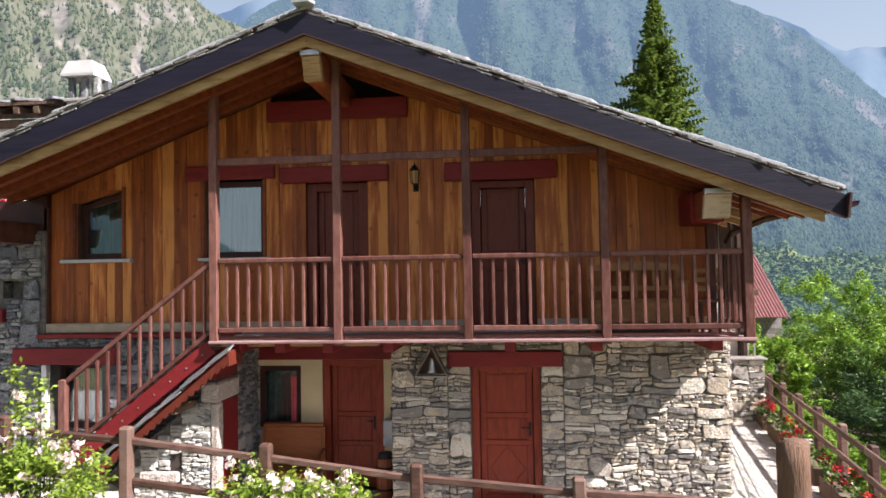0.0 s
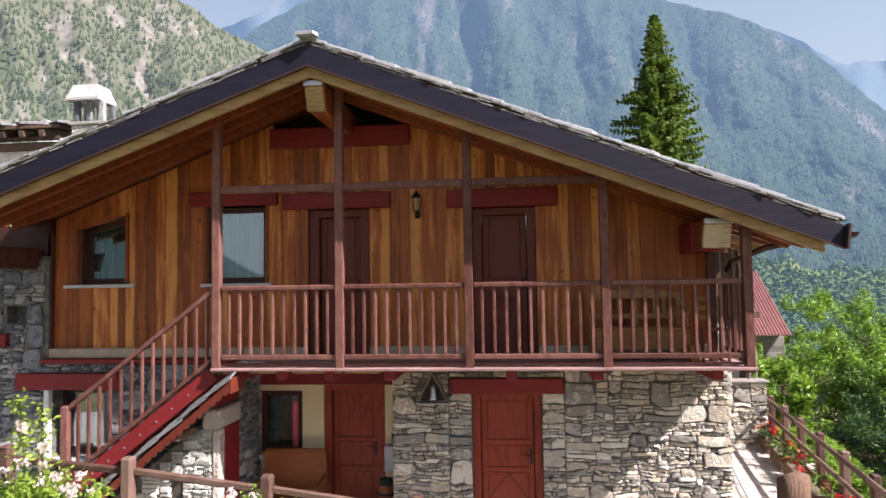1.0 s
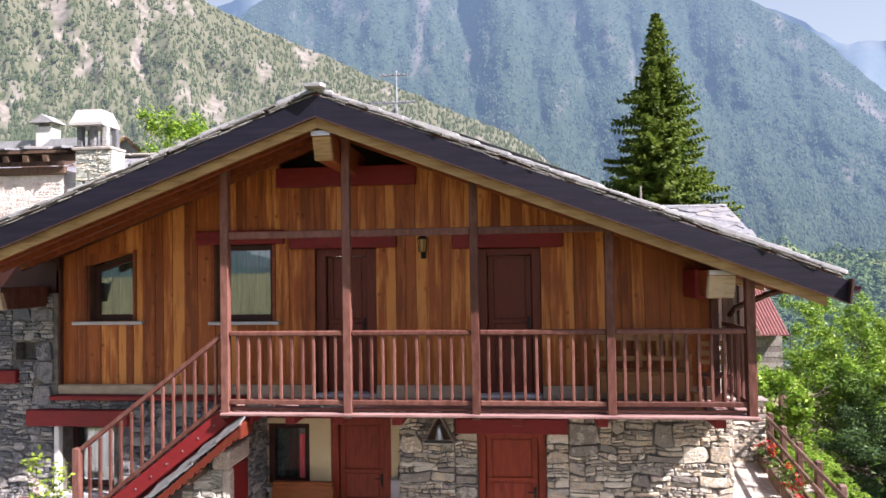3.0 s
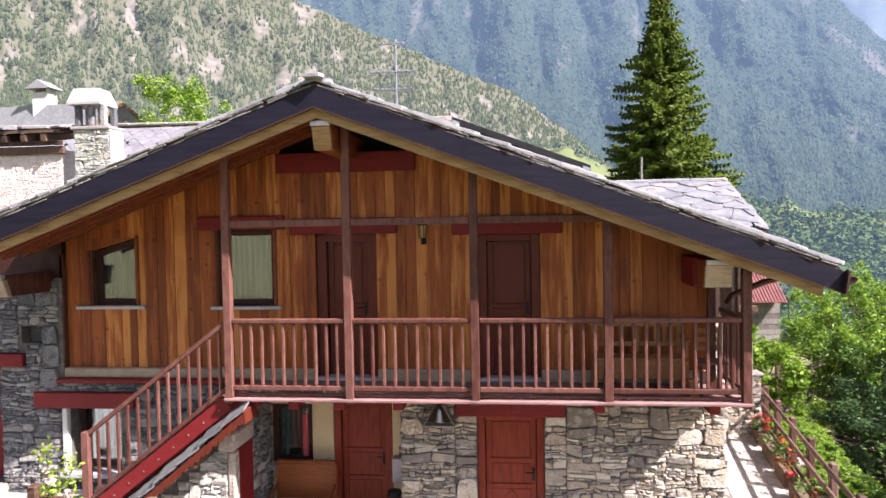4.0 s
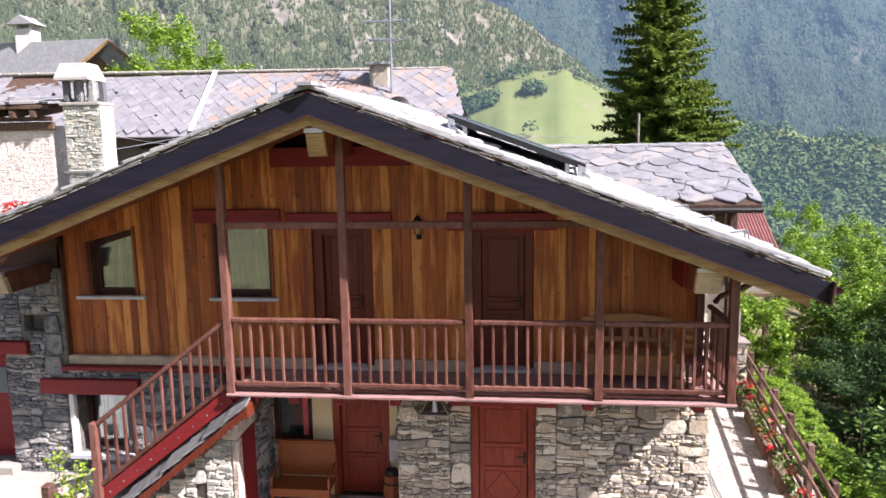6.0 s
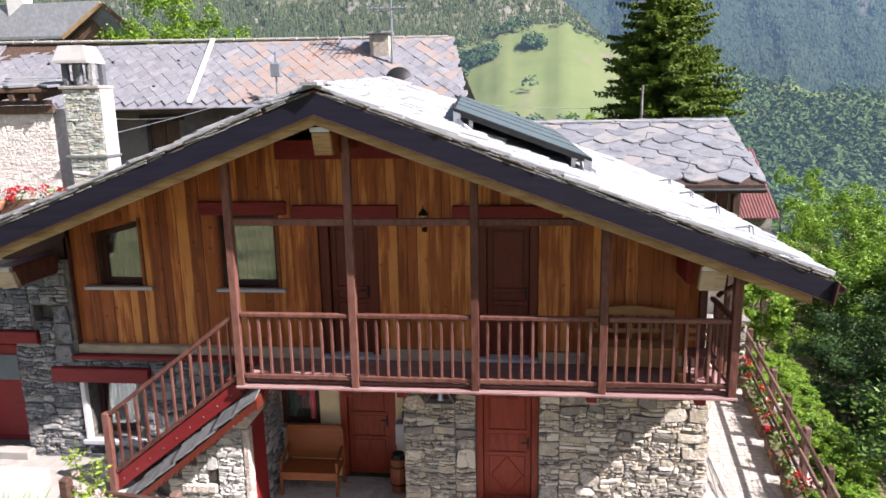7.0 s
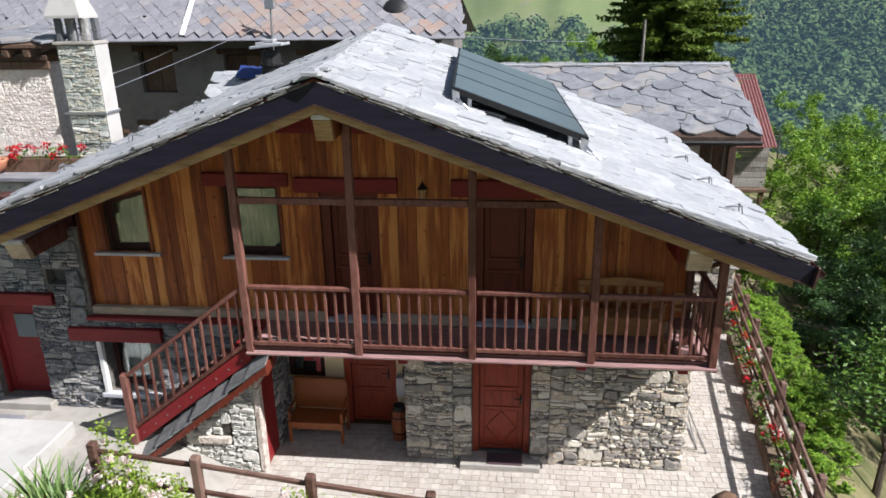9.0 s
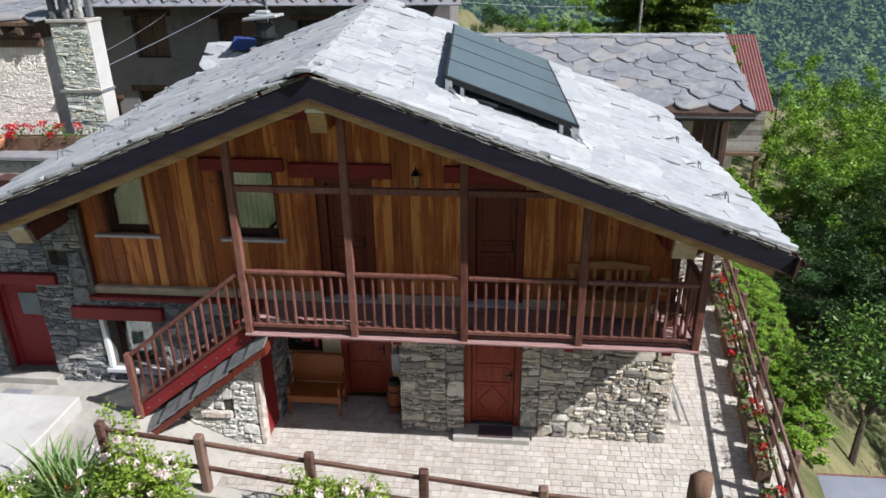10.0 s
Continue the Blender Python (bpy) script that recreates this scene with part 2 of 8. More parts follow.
LEAF_DARK = material("deep_leaf", [(0.014, 0.038, 0.008), (0.030, 0.068, 0.014), (0.052, 0.105, 0.022)], 2, 0.5, 0.0, by_piece=0.7, translucent=0.14)
LEAF_ROSE = material("rose_leaf", [(0.13, 0.21, 0.022), (0.21, 0.31, 0.035), (0.29, 0.38, 0.055)], 3, 0.45, 0.0, by_piece=0.7, translucent=0.35)
NEEDLE = material("spruce_needle", [(0.065, 0.115, 0.016), (0.125, 0.19, 0.025), (0.21, 0.275, 0.042)], 0.8, 0.6, 0.0, by_piece=0.25, translucent=0.38)
BARK = material("brown_bark", [(0.06, 0.045, 0.035), (0.12, 0.09, 0.065)], 5, 0.9, 0.8, stretch=(4, 4, 1), bump_dist=0.03)
PETAL_PINK = material("pink_white_petal", [(0.75, 0.58, 0.56), (0.82, 0.75, 0.70), (0.80, 0.66, 0.63)], 4, 0.6, 0.0, by_piece=0.7, translucent=0.25)
PETAL_RED = material("red_petal", [(0.36, 0.006, 0.010), (0.55, 0.012, 0.018)], 4, 0.5, 0.0, by_piece=0.6, translucent=0.15)
SOIL = material("dry_soil", [(0.10, 0.075, 0.05), (0.18, 0.135, 0.09)], 8, 0.95, 0.8)
GRASS_DRY = material("dry_grass_ground", [(0.035, 0.050, 0.014), (0.09, 0.095, 0.034), (0.185, 0.160, 0.08), (0.05, 0.068, 0.02)], 0.8, 0.95, 0.6, spots=0.4, spot_scale=0.3)


def glass_material():
    m = bpy.data.materials.new("window_glass")
    m.use_nodes = True
    n, l = m.node_tree.nodes, m.node_tree.links
    n.remove(n["Principled BSDF"])
    gl = n.new("ShaderNodeBsdfGlossy"); gl.inputs["Roughness"].default_value = 0.02
    gl.inputs["Color"].default_value = (0.9, 0.95, 0.97, 1)
    tr = n.new("ShaderNodeBsdfTransparent"); tr.inputs["Color"].default_value = (0.8, 0.84, 0.83, 1)
    ms = n.new("ShaderNodeMixShader"); ms.inputs[0].default_value = 0.19
    l.new(tr.outputs[0], ms.inputs[1]); l.new(gl.outputs[0], ms.inputs[2])
    l.new(ms.outputs[0], n["Material Output"].inputs["Surface"])
    return m


GLASS = glass_material()

# ---- building helpers ----
BASE = {}


def base_of(ob):
    while ob is not None and ob not in BASE:
        ob = ob.parent
    return BASE[ob] if ob is not None else Vector((0, 0, 0))


def thing(name, at, label, category, group="", kind=""):
    ob = new(name)
    ob.empty_display_size = 0.1
    ob.location = at
    BASE[ob] = Vector(at)
    return tagged(ob, label, category, group, kind)


class Soup:
    """Vertices and faces gathered in world metres."""
    def __init__(self):
        self.v, self.f = [], []

    def add(self, shape, m=None):
        vs, fs = shape
        k = len(self.v)
        self.v += [tuple(m @ Vector(p)) for p in vs] if m is not None else [tuple(p) for p in vs]
        self.f += [[i + k for i in f] for f in fs]
        return self


def mesh_of(name, shape, mat, shift=None, smooth=False):
    vs, fs = (shape.v, shape.f) if isinstance(shape, Soup) else shape
    if shift is not None:
        vs = [(p[0] - shift.x, p[1] - shift.y, p[2] - shift.z) for p in vs]
    me = bpy.data.meshes.new(name)
    me.from_pydata(vs, [], fs)
    if mat:
        me.materials.append(mat)
    if smooth:
        me.polygons.foreach_set("use_smooth", [True] * len(me.polygons))
    me.update()
    return me


def part(name, shape, mat, parent, label="", smooth=False, kind=""):
    """One mesh object under a thing or a part, from a shape in world metres."""
    ob = new(name, mesh_of(name, shape, mat, base_of(parent), smooth))
    ob.parent = parent
    return tagged(ob, label, kind=kind)


def solo(name, shape, mat, label, category, group="", kind="", smooth=False):
    return tagged(new(name, mesh_of(name, shape, mat, None, smooth)), label, category, group, kind)


def piece(name, me, m, parent):
    """One of many pieces that share a mesh, at the world matrix m."""
    ob = new(name, me)
    ob.parent = parent
    ob.matrix_basis = Matrix.Translation(-base_of(parent)) @ m
    return ob


def outward(vs, fs):
    c = sum((Vector(p) for p in vs), Vector()) / len(vs)
    out = []
    for f in fs:
        a, b, d = (Vector(vs[i]) for i in f[:3])
        nrm = (b - a).cross(d - b)
        mid = sum((Vector(vs[i]) for i in f), Vector()) / len(f)
        out.append(f if nrm.dot(mid - c) >= 0 else f[::-1])
    return vs, out


def box(x0, x1, y0, y1, z0, z1, c=0.006):
    """A box with chamfered edges."""
    c = min(c, (x1 - x0) * 0.3, (y1 - y0) * 0.3, (z1 - z0) * 0.3)
    vs, idx = [], {}
    for sx in (0, 1):
        for sy in (0, 1):
            for sz in (0, 1):
                X, Y, Z = (x0, x1)[sx], (y0, y1)[sy], (z0, z1)[sz]
                ix, iy, iz = X + (c, -c)[sx], Y + (c, -c)[sy], Z + (c, -c)[sz]
                for k, p in enumerate(((X, iy, iz), (ix, Y, iz), (ix, iy, Z))):
                    idx[sx, sy, sz, k] = len(vs)
                    vs.append(p)
    fs = []
    for s in (0, 1):
        fs.append([idx[s, 0, 0, 0], idx[s, 1, 0, 0], idx[s, 1, 1, 0], idx[s, 0, 1, 0]])
        fs.append([idx[0, s, 0, 1], idx[1, s, 0, 1], idx[1, s, 1, 1], idx[0, s, 1, 1]])
        fs.append([idx[0, 0, s, 2], idx[1, 0, s, 2], idx[1, 1, s, 2], idx[0, 1, s, 2]])
    for a in (0, 1):
        for b in (0, 1):
            fs.append([idx[0, a, b, 1], idx[1, a, b, 1], idx[1, a, b, 2], idx[0, a, b, 2]])
            fs.append([idx[a, 0, b, 0], idx[a, 1, b, 0], idx[a, 1, b, 2], idx[a, 0, b, 2]])
            fs.append([idx[a, b, 0, 0], idx[a, b, 1, 0], idx[a, b, 1, 1], idx[a, b, 0, 1]])
            for d in (0, 1):
                fs.append([idx[a, b, d, 0], idx[a, b, d, 1], idx[a, b, d, 2]])
    seen, uniq = set(), []
    for f in fs:
        key = tuple(sorted(f))
        if key not in seen:
            seen.add(key)
            uniq.append(f)
    return outward(vs, uniq)


def along(p, q, up=(0, 0, 1)):
    """Matrix with x from p to q, z near up, and its length."""
    p, q = Vector(p), Vector(q)
    x = q - p
    length = x.length
    x.normalize()
    y = Vector(up).cross(x).normalized()
    z = x.cross(y)
    return Matrix((x, y, z)).transposed().to_4x4(), length


def beam(p, q, w, h, c=0.006, up=(0, 0, 1)):
    """A bar of width w and height h from p to q."""
    r, length = along(p, q, up)
    m = Matrix.Translation(Vector(p)) @ r
    vs, fs = box(0, length, -w / 2, w / 2, -h / 2, h / 2, c)
    return [tuple(m @ Vector(v)) for v in vs], fs


def rod(p, q, r0, r1=None, sides=8, jitter=0.0, rings=1):
    """A round bar, tapered, with closed ends."""
    r1 = r0 if r1 is None else r1
    rot, length = along(p, q, (0, 0, 1) if abs((Vector(q) - Vector(p)).normalized().z) < 0.95 else (1, 0, 0))
    m = Matrix.Translation(Vector(p)) @ rot
    vs, fs = [], []
    for k in range(rings + 1):
        f = k / rings
        r = r0 + (r1 - r0) * f
        for i in range(sides):
            a = 2 * math.pi * i / sides
            rr = r * (1 + random.uniform(-jitter, jitter))
            vs.append(tuple(m @ Vector((length * f, rr * math.cos(a), rr * math.sin(a)))))
    for k in range(rings):
        for i in range(sides):
            j = (i + 1) % sides
            fs.append([k * sides + i, k * sides + j, (k + 1) * sides + j, (k + 1) * sides + i])
    fs += [list(range(sides))[::-1], list(range(rings * sides, (rings + 1) * sides))]
    return vs, fs


def tube(points, r, sides=6):
    """A bent rod: one skin along a line of points."""
    pts = [Vector(p) for p in points]
    s = Soup()
    ref = Vector((0.13, 0.21, 0.97))
    for i, p in enumerate(pts):
        t = (pts[min(i + 1, len(pts) - 1)] - pts[max(i - 1, 0)])
        t = t.normalized() if t.length > 1e-6 else Vector((1, 0, 0))
        u = t.cross(ref)
        u = u.normalized() if u.length > 0.05 else t.cross(Vector((1, 0, 0))).normalized()
        w = t.cross(u)
        s.v += [tuple(p + (u * math.cos(6.28318 * k / sides) + w * math.sin(6.28318 * k / sides)) * r) for k in range(sides)]
    for i in range(len(pts) - 1):
        s.f += [[i * sides + k, i * sides + (k + 1) % sides, (i + 1) * sides + (k + 1) % sides, (i + 1) * sides + k] for k in range(sides)]
    s.f += [list(range(sides))[::-1], list(range((len(pts) - 1) * sides, len(pts) * sides))]
    return s


def slab(outline, d0, d1, c=0.01):
    """A plate over a 2D outline, from depth d0 to d1 in z, its upper edge chamfered."""
    k = len(outline)
    cx, cy = sum(p[0] for p in outline) / k, sum(p[1] for p in outline) / k
    inner = []
    for x, y in outline:
        d = math.hypot(x - cx, y - cy)
        f = max(0.0, 1 - c / max(d, 1e-4))
        inner.append((cx + (x - cx) * f, cy + (y - cy) * f))
    vs = [(x, y, d0) for x, y in outline] + [(x, y, d1 - c * 0.6) for x, y in outline] + [(x, y, d1) for x, y in inner]
    fs = [list(range(k))[::-1], list(range(2 * k, 3 * k))]
    for i in range(k):
        j = (i + 1) % k
        fs.append([i, j, k + j, k + i])
        fs.append([k + i, k + j, 2 * k + j, 2 * k + i])
    return vs, fs


def wall_plate(x0, x1, z0, z1, y0, y1, holes=()):
    """A wall between two depths, with openings right through it, cut into butted blocks."""
    xs = sorted({x0, x1, *[h[0] for h in holes], *[h[1] for h in holes]})
    zs = sorted({z0, z1, *[h[2] for h in holes], *[h[3] for h in holes]})
    s = Soup()
    inside = lambda i, j: any(h[0] <= (xs[i] + xs[i + 1]) / 2 <= h[1] and h[2] <= (zs[j] + zs[j + 1]) / 2 <= h[3] for h in holes)
    solid = {(i, j) for i in range(len(xs) - 1) for j in range(len(zs) - 1) if not inside(i, j)}
    for i, j in solid:
        a, b, c, d = xs[i], xs[i + 1], zs[j], zs[j + 1]
        k = len(s.v)
        s.v += [(a, y0, c), (b, y0, c), (b, y0, d), (a, y0, d), (a, y1, c), (b, y1, c), (b, y1, d), (a, y1, d)]
        s.f += [[k, k + 1, k + 2, k + 3], [k + 5, k + 4, k + 7, k + 6]]
        if (i - 1, j) not in solid: s.f.append([k, k + 3, k + 7, k + 4])
        if (i + 1, j) not in solid: s.f.append([k + 1, k + 5, k + 6, k + 2])
        if (i, j - 1) not in solid: s.f.append([k, k + 4, k + 5, k + 1])
        if (i, j + 1) not in solid: s.f.append([k + 3, k + 2, k + 6, k + 7])
    return s


# ---- rubble masonry ----
def cut_rect(rng, x0, x1, z0, z1, big, out):
    """Split a wall zone into thin courses and single larger blocks."""
    w, h = x1 - x0, z1 - z0
    if h > 0.30 * big:
        lay = True
    elif w > 1.1 * big or w / h > 7:
        lay = False
    elif h > 0.13 * big:
        if w / h < 2.4 and w < 0.36 * big and rng.random() < 0.26:
            out.append((x0, x1, z0, z1)); return
        lay = not (w > 0.45 * big and rng.random() < 0.6)
    elif h > 0.062 * big and rng.random() < 0.55:
        lay = True
    elif w / h > 5.5 or w > 0.40 * big or (w / h > 2.6 and rng.random() < 0.4):
        lay = False
    else:
        out.append((x0, x1, z0, z1)); return
    f = rng.uniform(0.25, 0.75)
    if lay:
        t = z0 + h * f
        cut_rect(rng, x0, x1, z0, t, big, out); cut_rect(rng, x0, x1, t, z1, big, out)
    else:
        t = x0 + w * f
        cut_rect(rng, x0, t, z0, z1, big, out); cut_rect(rng, t, x1, z0, z1, big, out)


def stone_shape(rng, rect, zone, seed, depth, gap):
    """One rubble stone: a broken outline in the wall plane, a proud face of uneven facets."""
    a, b, c, d = rect
    w, h = b - a, d - c
    g = min(gap, 0.10 * h) * rng.uniform(0.2, 1.2)
    a, b, c, d = a + g, b - g, c + g, d - g
    w, h = b - a, d - c
    r = lambda: min(w, h) * (rng.uniform(0.02, 0.16) if rng.random() < 0.6 else rng.uniform(0.2, 0.48))
    j = lambda: h * rng.uniform(-0.07, 0.13)
    r0, r1, r2, r3 = r(), r(), r(), r()
    ring = [(a + r0, c + j() * .5), (a + w * rng.uniform(.3, .7), c + j()), (b - r1 * rng.uniform(.5, 1.6), c + j() * .5), (b, c + r1 * rng.uniform(.4, 1.2)), (b - abs(j()), d - r2 * rng.uniform(.4, 1.2)),
            (b - r2, d - j() * .5), (a + w * rng.uniform(.3, .7), d - j()), (a + r3 * rng.uniform(.5, 1.6), d - j() * .5), (a + abs(j()), d - r3 * rng.uniform(.4, 1.2)), (a, c + r0 * rng.uniform(.4, 1.2))]
    out = []
    for x, z in ring:
        f = min(1.0, max(0.0, min(x - zone[0], zone[1] - x, z - zone[2], zone[3] - z)) / 0.08)
        q = Vector((x * 3.1, z * 3.7, seed * 1.7))
        q2 = Vector((x * 8.3, z * 9.1, seed * 1.7 + 5))
        out.append((x + f * (0.05 * noise.noise(q) + 0.026 * noise.noise(q2)), z + f * (0.05 * noise.noise(q + Vector((0, 0, 31))) + 0.026 * noise.noise(q2 + Vector((0, 0, 31))))))
    cx, cz = sum(p[0] for p in out) / 10, sum(p[1] for p in out) / 10
    dep = depth * rng.uniform(0.55, 1.5)
    tx, tz = rng.uniform(-0.2, 0.2) * dep / max(w, .05), rng.uniform(-0.3, 0.22) * dep / max(h, .03)
    vs = [(x - cx, 0.0, z - cz) for x, z in out]
    vs += [(x - cx, -dep * 0.66, z - cz) for x, z in out]
    k = 1 - min(0.3, 0.010 / min(w, h)) * rng.uniform(0.6, 1.5)
    vs += [((x - cx) * k, -dep * rng.uniform(0.84, 1.06) - tx * (x - cx) - tz * (z - cz), (z - cz) * k) for x, z in out]
    vs.append((w * rng.uniform(-.2, .2), -dep * rng.uniform(0.95, 1.16), h * rng.uniform(-.2, .2)))
    fs = [[q, (q + 1) % 10, (q + 1) % 10 + 10, q + 10] for q in range(10)] + [[q + 10, (q + 1) % 10 + 10, (q + 1) % 10 + 20, q + 20] for q in range(10)] + [[q + 20, (q + 1) % 10 + 20, 30] for q in range(10)]
    return (cx, cz), (vs, fs)


def masonry(parent, zones, face, mat, seed, big=1.0, limit=300, depth=0.042, near=None, gap=0.0055):
    """Rubble stones over zones (s0, s1, z0, z1) of a wall face. face(s, z) gives the place and turn."""
    rng = random.Random(seed)
    rects = []
    for z in zones:
        part_of = []
        cut_rect(rng, *z, big, part_of)
        rects += [(q, z) for q in part_of]
    if near:
        rects.sort(key=lambda q: near(q[0]))
    rest = Soup()
    for n, (q, zone) in enumerate(rects):
        if q[1] - q[0] < 0.025 or q[3] - q[2] < 0.016:
            continue
        (s, z), shape = stone_shape(rng, q, zone, seed, depth, gap)
        if n < limit:
            piece("stone", mesh_of("stone", shape, mat), face(s, z), parent)
        else:
            rest.add(shape, face(s, z))
    if rest.f:
        part("stonework", rest, mat, parent, kind="stuff")


def front_face(y):
    return lambda s, z: Matrix.Translation((s, y, z))


def right_face(x):
    """A face that looks towards +x; s runs along y."""
    return lambda s, z: Matrix.Translation((x, s, z)) @ Matrix.Rotation(radians(90), 4, "Z")


def left_face(x):
    return lambda s, z: Matrix.Translation((x, s, z)) @ Matrix.Rotation(radians(-90), 4, "Z")

# ==== the chalet ====
WALL_Y = 10.05       # face of the rubble walls
WOOD_Y = 10.20       # face of the board wall
TERRACE = 0.72       # paved terrace by the stair foot
DECK = 2.51          # top of the balcony floor
ROOF_O = Vector((-2.4, 8.42, 6.62))
ROOF_TURN = radians(3.2)
SLOPE_R, SLOPE_L, RISE = 0.376, 0.387, 0.05
U_R, U_L, V_END = 6.36, -4.85, 7.2


def roof_point(u, v, w=0.0):
    s = SLOPE_R if u > 0 else SLOPE_L
    c, k = math.cos(ROOF_TURN), math.sin(ROOF_TURN)
    return Vector((ROOF_O.x + u * c - v * k, ROOF_O.y + u * k + v * c, ROOF_O.z + RISE * v - s * abs(u) + w))


def under_roof(x, y, w=-0.30):
    """Height of a layer of the roof over a place."""
    c, k = math.cos(ROOF_TURN), math.sin(ROOF_TURN)
    dx, dy = x - ROOF_O.x, y - ROOF_O.y
    u, v = dx * c + dy * k, -dx * k + dy * c
    return ROOF_O.z + RISE * v - (SLOPE_R if u > 0 else SLOPE_L) * abs(u) + w


def structure(name, at, label, category):
    return thing(name, at, label, category, kind="structure")


# -- lower walls: mortar core with openings; the stones follow at the end of the file --
wall_front = structure("wall_front", (0.6, 10.3, 0), "grey and tan rubble stone wall under the balcony", "wall")
part("core", wall_plate(-1.69, 2.93, 0, 2.40, WALL_Y + 0.035, 10.50, [(-0.56, 0.42, 0, 2.03)]), MORTAR, wall_front)
wall_side = structure("wall_side", (2.7, 13, 0), "grey rubble stone side wall of the chalet", "wall")
part("core", Soup().add(box(2.50, 2.915, 10.52, 15.2, 0, 2.6, 0)), MORTAR, wall_side)
part("boarding", Soup().add(box(2.45, 2.80, 10.36, 15.2, 2.6, 4.15, 0.004)), BOARD, wall_side)
wall_left = structure("wall_left", (-7, 10.3, 0), "grey rubble stone wall beside the wooden facade", "wall")
W0 = (-6.92, -6.09, 1.08, 2.08)
LD = (-9.03, -8.07, 0.86, 2.72)
part("core", wall_plate(-11.0, -4.42, 0.0, 2.47, WALL_Y + 0.035, 10.50, [W0, (LD[0], LD[1], LD[2], 2.47)]), MORTAR, wall_left)
part("upper_core", wall_plate(-11.0, -7.01, 2.474, 4.1, WALL_Y + 0.035, 10.50, [(LD[0], LD[1], 2.474, LD[3]), (-7.70, -7.34, 3.08, 3.35)]), MORTAR, wall_left)
ef = [(-8.4, 4.104), (-7.01, 4.104), (-7.01, 4.66), (-7.3, 4.58), (-8.4, 4.58)]
part("eave_filling", outward([(x, y, z) for y in (10.12, 10.48) for x, z in ef], [[0, 1, 2, 3, 4], [9, 8, 7, 6, 5]] + [[i, (i + 1) % 5, (i + 1) % 5 + 5, i + 5] for i in range(5)]), DARK_FRAME, wall_left, "dark red-brown boards under the eave")
part("niche_back", Soup().add(box(-7.72, -7.32, 10.30, 10.34, 3.06, 3.37, 0)), MORTAR, wall_left)

wall_recess = structure("wall_recess", (-2.8, 11.1, 0), "cream plastered wall of the shaded entrance recess", "wall")
RW = (-4.02, -3.32, 0.95, 1.93)
RD = (-2.97, -1.99, 0.0, 2.02)
part("plaster", wall_plate(-4.40, -1.30, 0, 2.40, 11.0, 11.3, [RW, RD]), CREAM, wall_recess)
part("side_core", Soup().add(box(-1.655, -1.30, 10.502, 10.998, 0, 2.40, 0)), MORTAR, wall_recess)
part("red_beam", Soup().add(box(-4.40, -1.70, 10.93, 10.996, 2.03, 2.25, 0.01)), RED_PAINT, wall_recess, "dark red wooden beam over door and window")

wall_stair = structure("wall_stair", (-4.9, 9.8, 0), "rubble stone wall carrying the outside stair", "wall")
s = Soup()
SX0, SX1 = -5.9, -4.04
zt = lambda x: 0.52 + (x + 5.9) * 0.79
n0 = [(SX0, 0, 0.0), (SX1, 0, 0.0), (SX1, 0, zt(SX1) - 0.12), (SX0, 0, zt(SX0) - 0.12)]
s.v = [(a, 9.485, c) for a, _, c in n0] + [(a, 9.9, c) for a, _, c in n0]
s.f = [[0, 1, 2, 3], [5, 4, 7, 6], [0, 4, 5, 1], [1, 5, 6, 2], [2, 6, 7, 3], [3, 7, 4, 0]]
part("core", s, MORTAR, wall_stair)
part("end_core", wall_plate(-4.40, -4.035, 0, 2.30, 10.18, 10.998), MORTAR, wall_stair)
part("door_jamb", Soup().add(box(-4.095, -3.985, 9.44, 9.62, 0, 1.62, 0.02)), PALE_STONE, wall_stair, "whitewashed stone door jamb")
part("stone_lintel", Soup().add(box(-4.24, -3.99, 9.435, 10.2, 1.625, 1.90, 0.03)), PALE_STONE, wall_stair, "pale stone lintel")
part("cellar_door", Soup().add(box(-4.09, -4.01, 9.624, 10.176, 0.02, 1.62, 0.004)), RED_PAINT, wall_stair, "dark red cellar door")
part("top_fill", Soup().add(box(-4.34, -4.02, 9.46, 10.2, 1.934, 2.36, 0.02)), RED_PAINT, wall_stair, "dark red end beam")

wall_passage = structure("wall_passage", (4.2, 16.3, 0), "low grey rubble wall closing the passage beside the house", "wall")
part("core", Soup().add(box(2.95, 5.42, 16.12, 16.44, -0.5, 1.34, 0)), MORTAR, wall_passage)
part("coping", Soup().add(box(2.95, 5.48, 16.02, 16.50, 1.344, 1.40, 0.02)), STONE, wall_passage)

# -- dark red lintels --
def lintel(name_at, x0, x1, y0, y1, z0, z1, label="dark red painted wooden lintel beam"):
    b = box(x0, x1, y0, y1, z0, z1, 0.012)
    return solo("lintel", b, RED_PAINT, label, "lintel", kind="structure")


lintel("cellar", -0.87, 0.72, 9.99, 10.40, 2.035, 2.25)
lintel("window", -7.46, -5.80, 9.97, 10.40, 2.085, 2.33)
lintel("left", -9.6, -7.62, 9.97, 10.40, 2.73, 2.93)
lintel("a", -4.80, -3.42, 10.135, 10.40, 4.80, 5.01)
lintel("b", -3.33, -1.71, 10.125, 10.40, 4.715, 4.95)
lintel("c", -0.89, 0.71, 10.125, 10.40, 4.675, 4.94)
lintel("collar", -3.52, -1.41, 10.10, 10.40, 5.64, 5.93, "dark red collar beam below the gable vent")

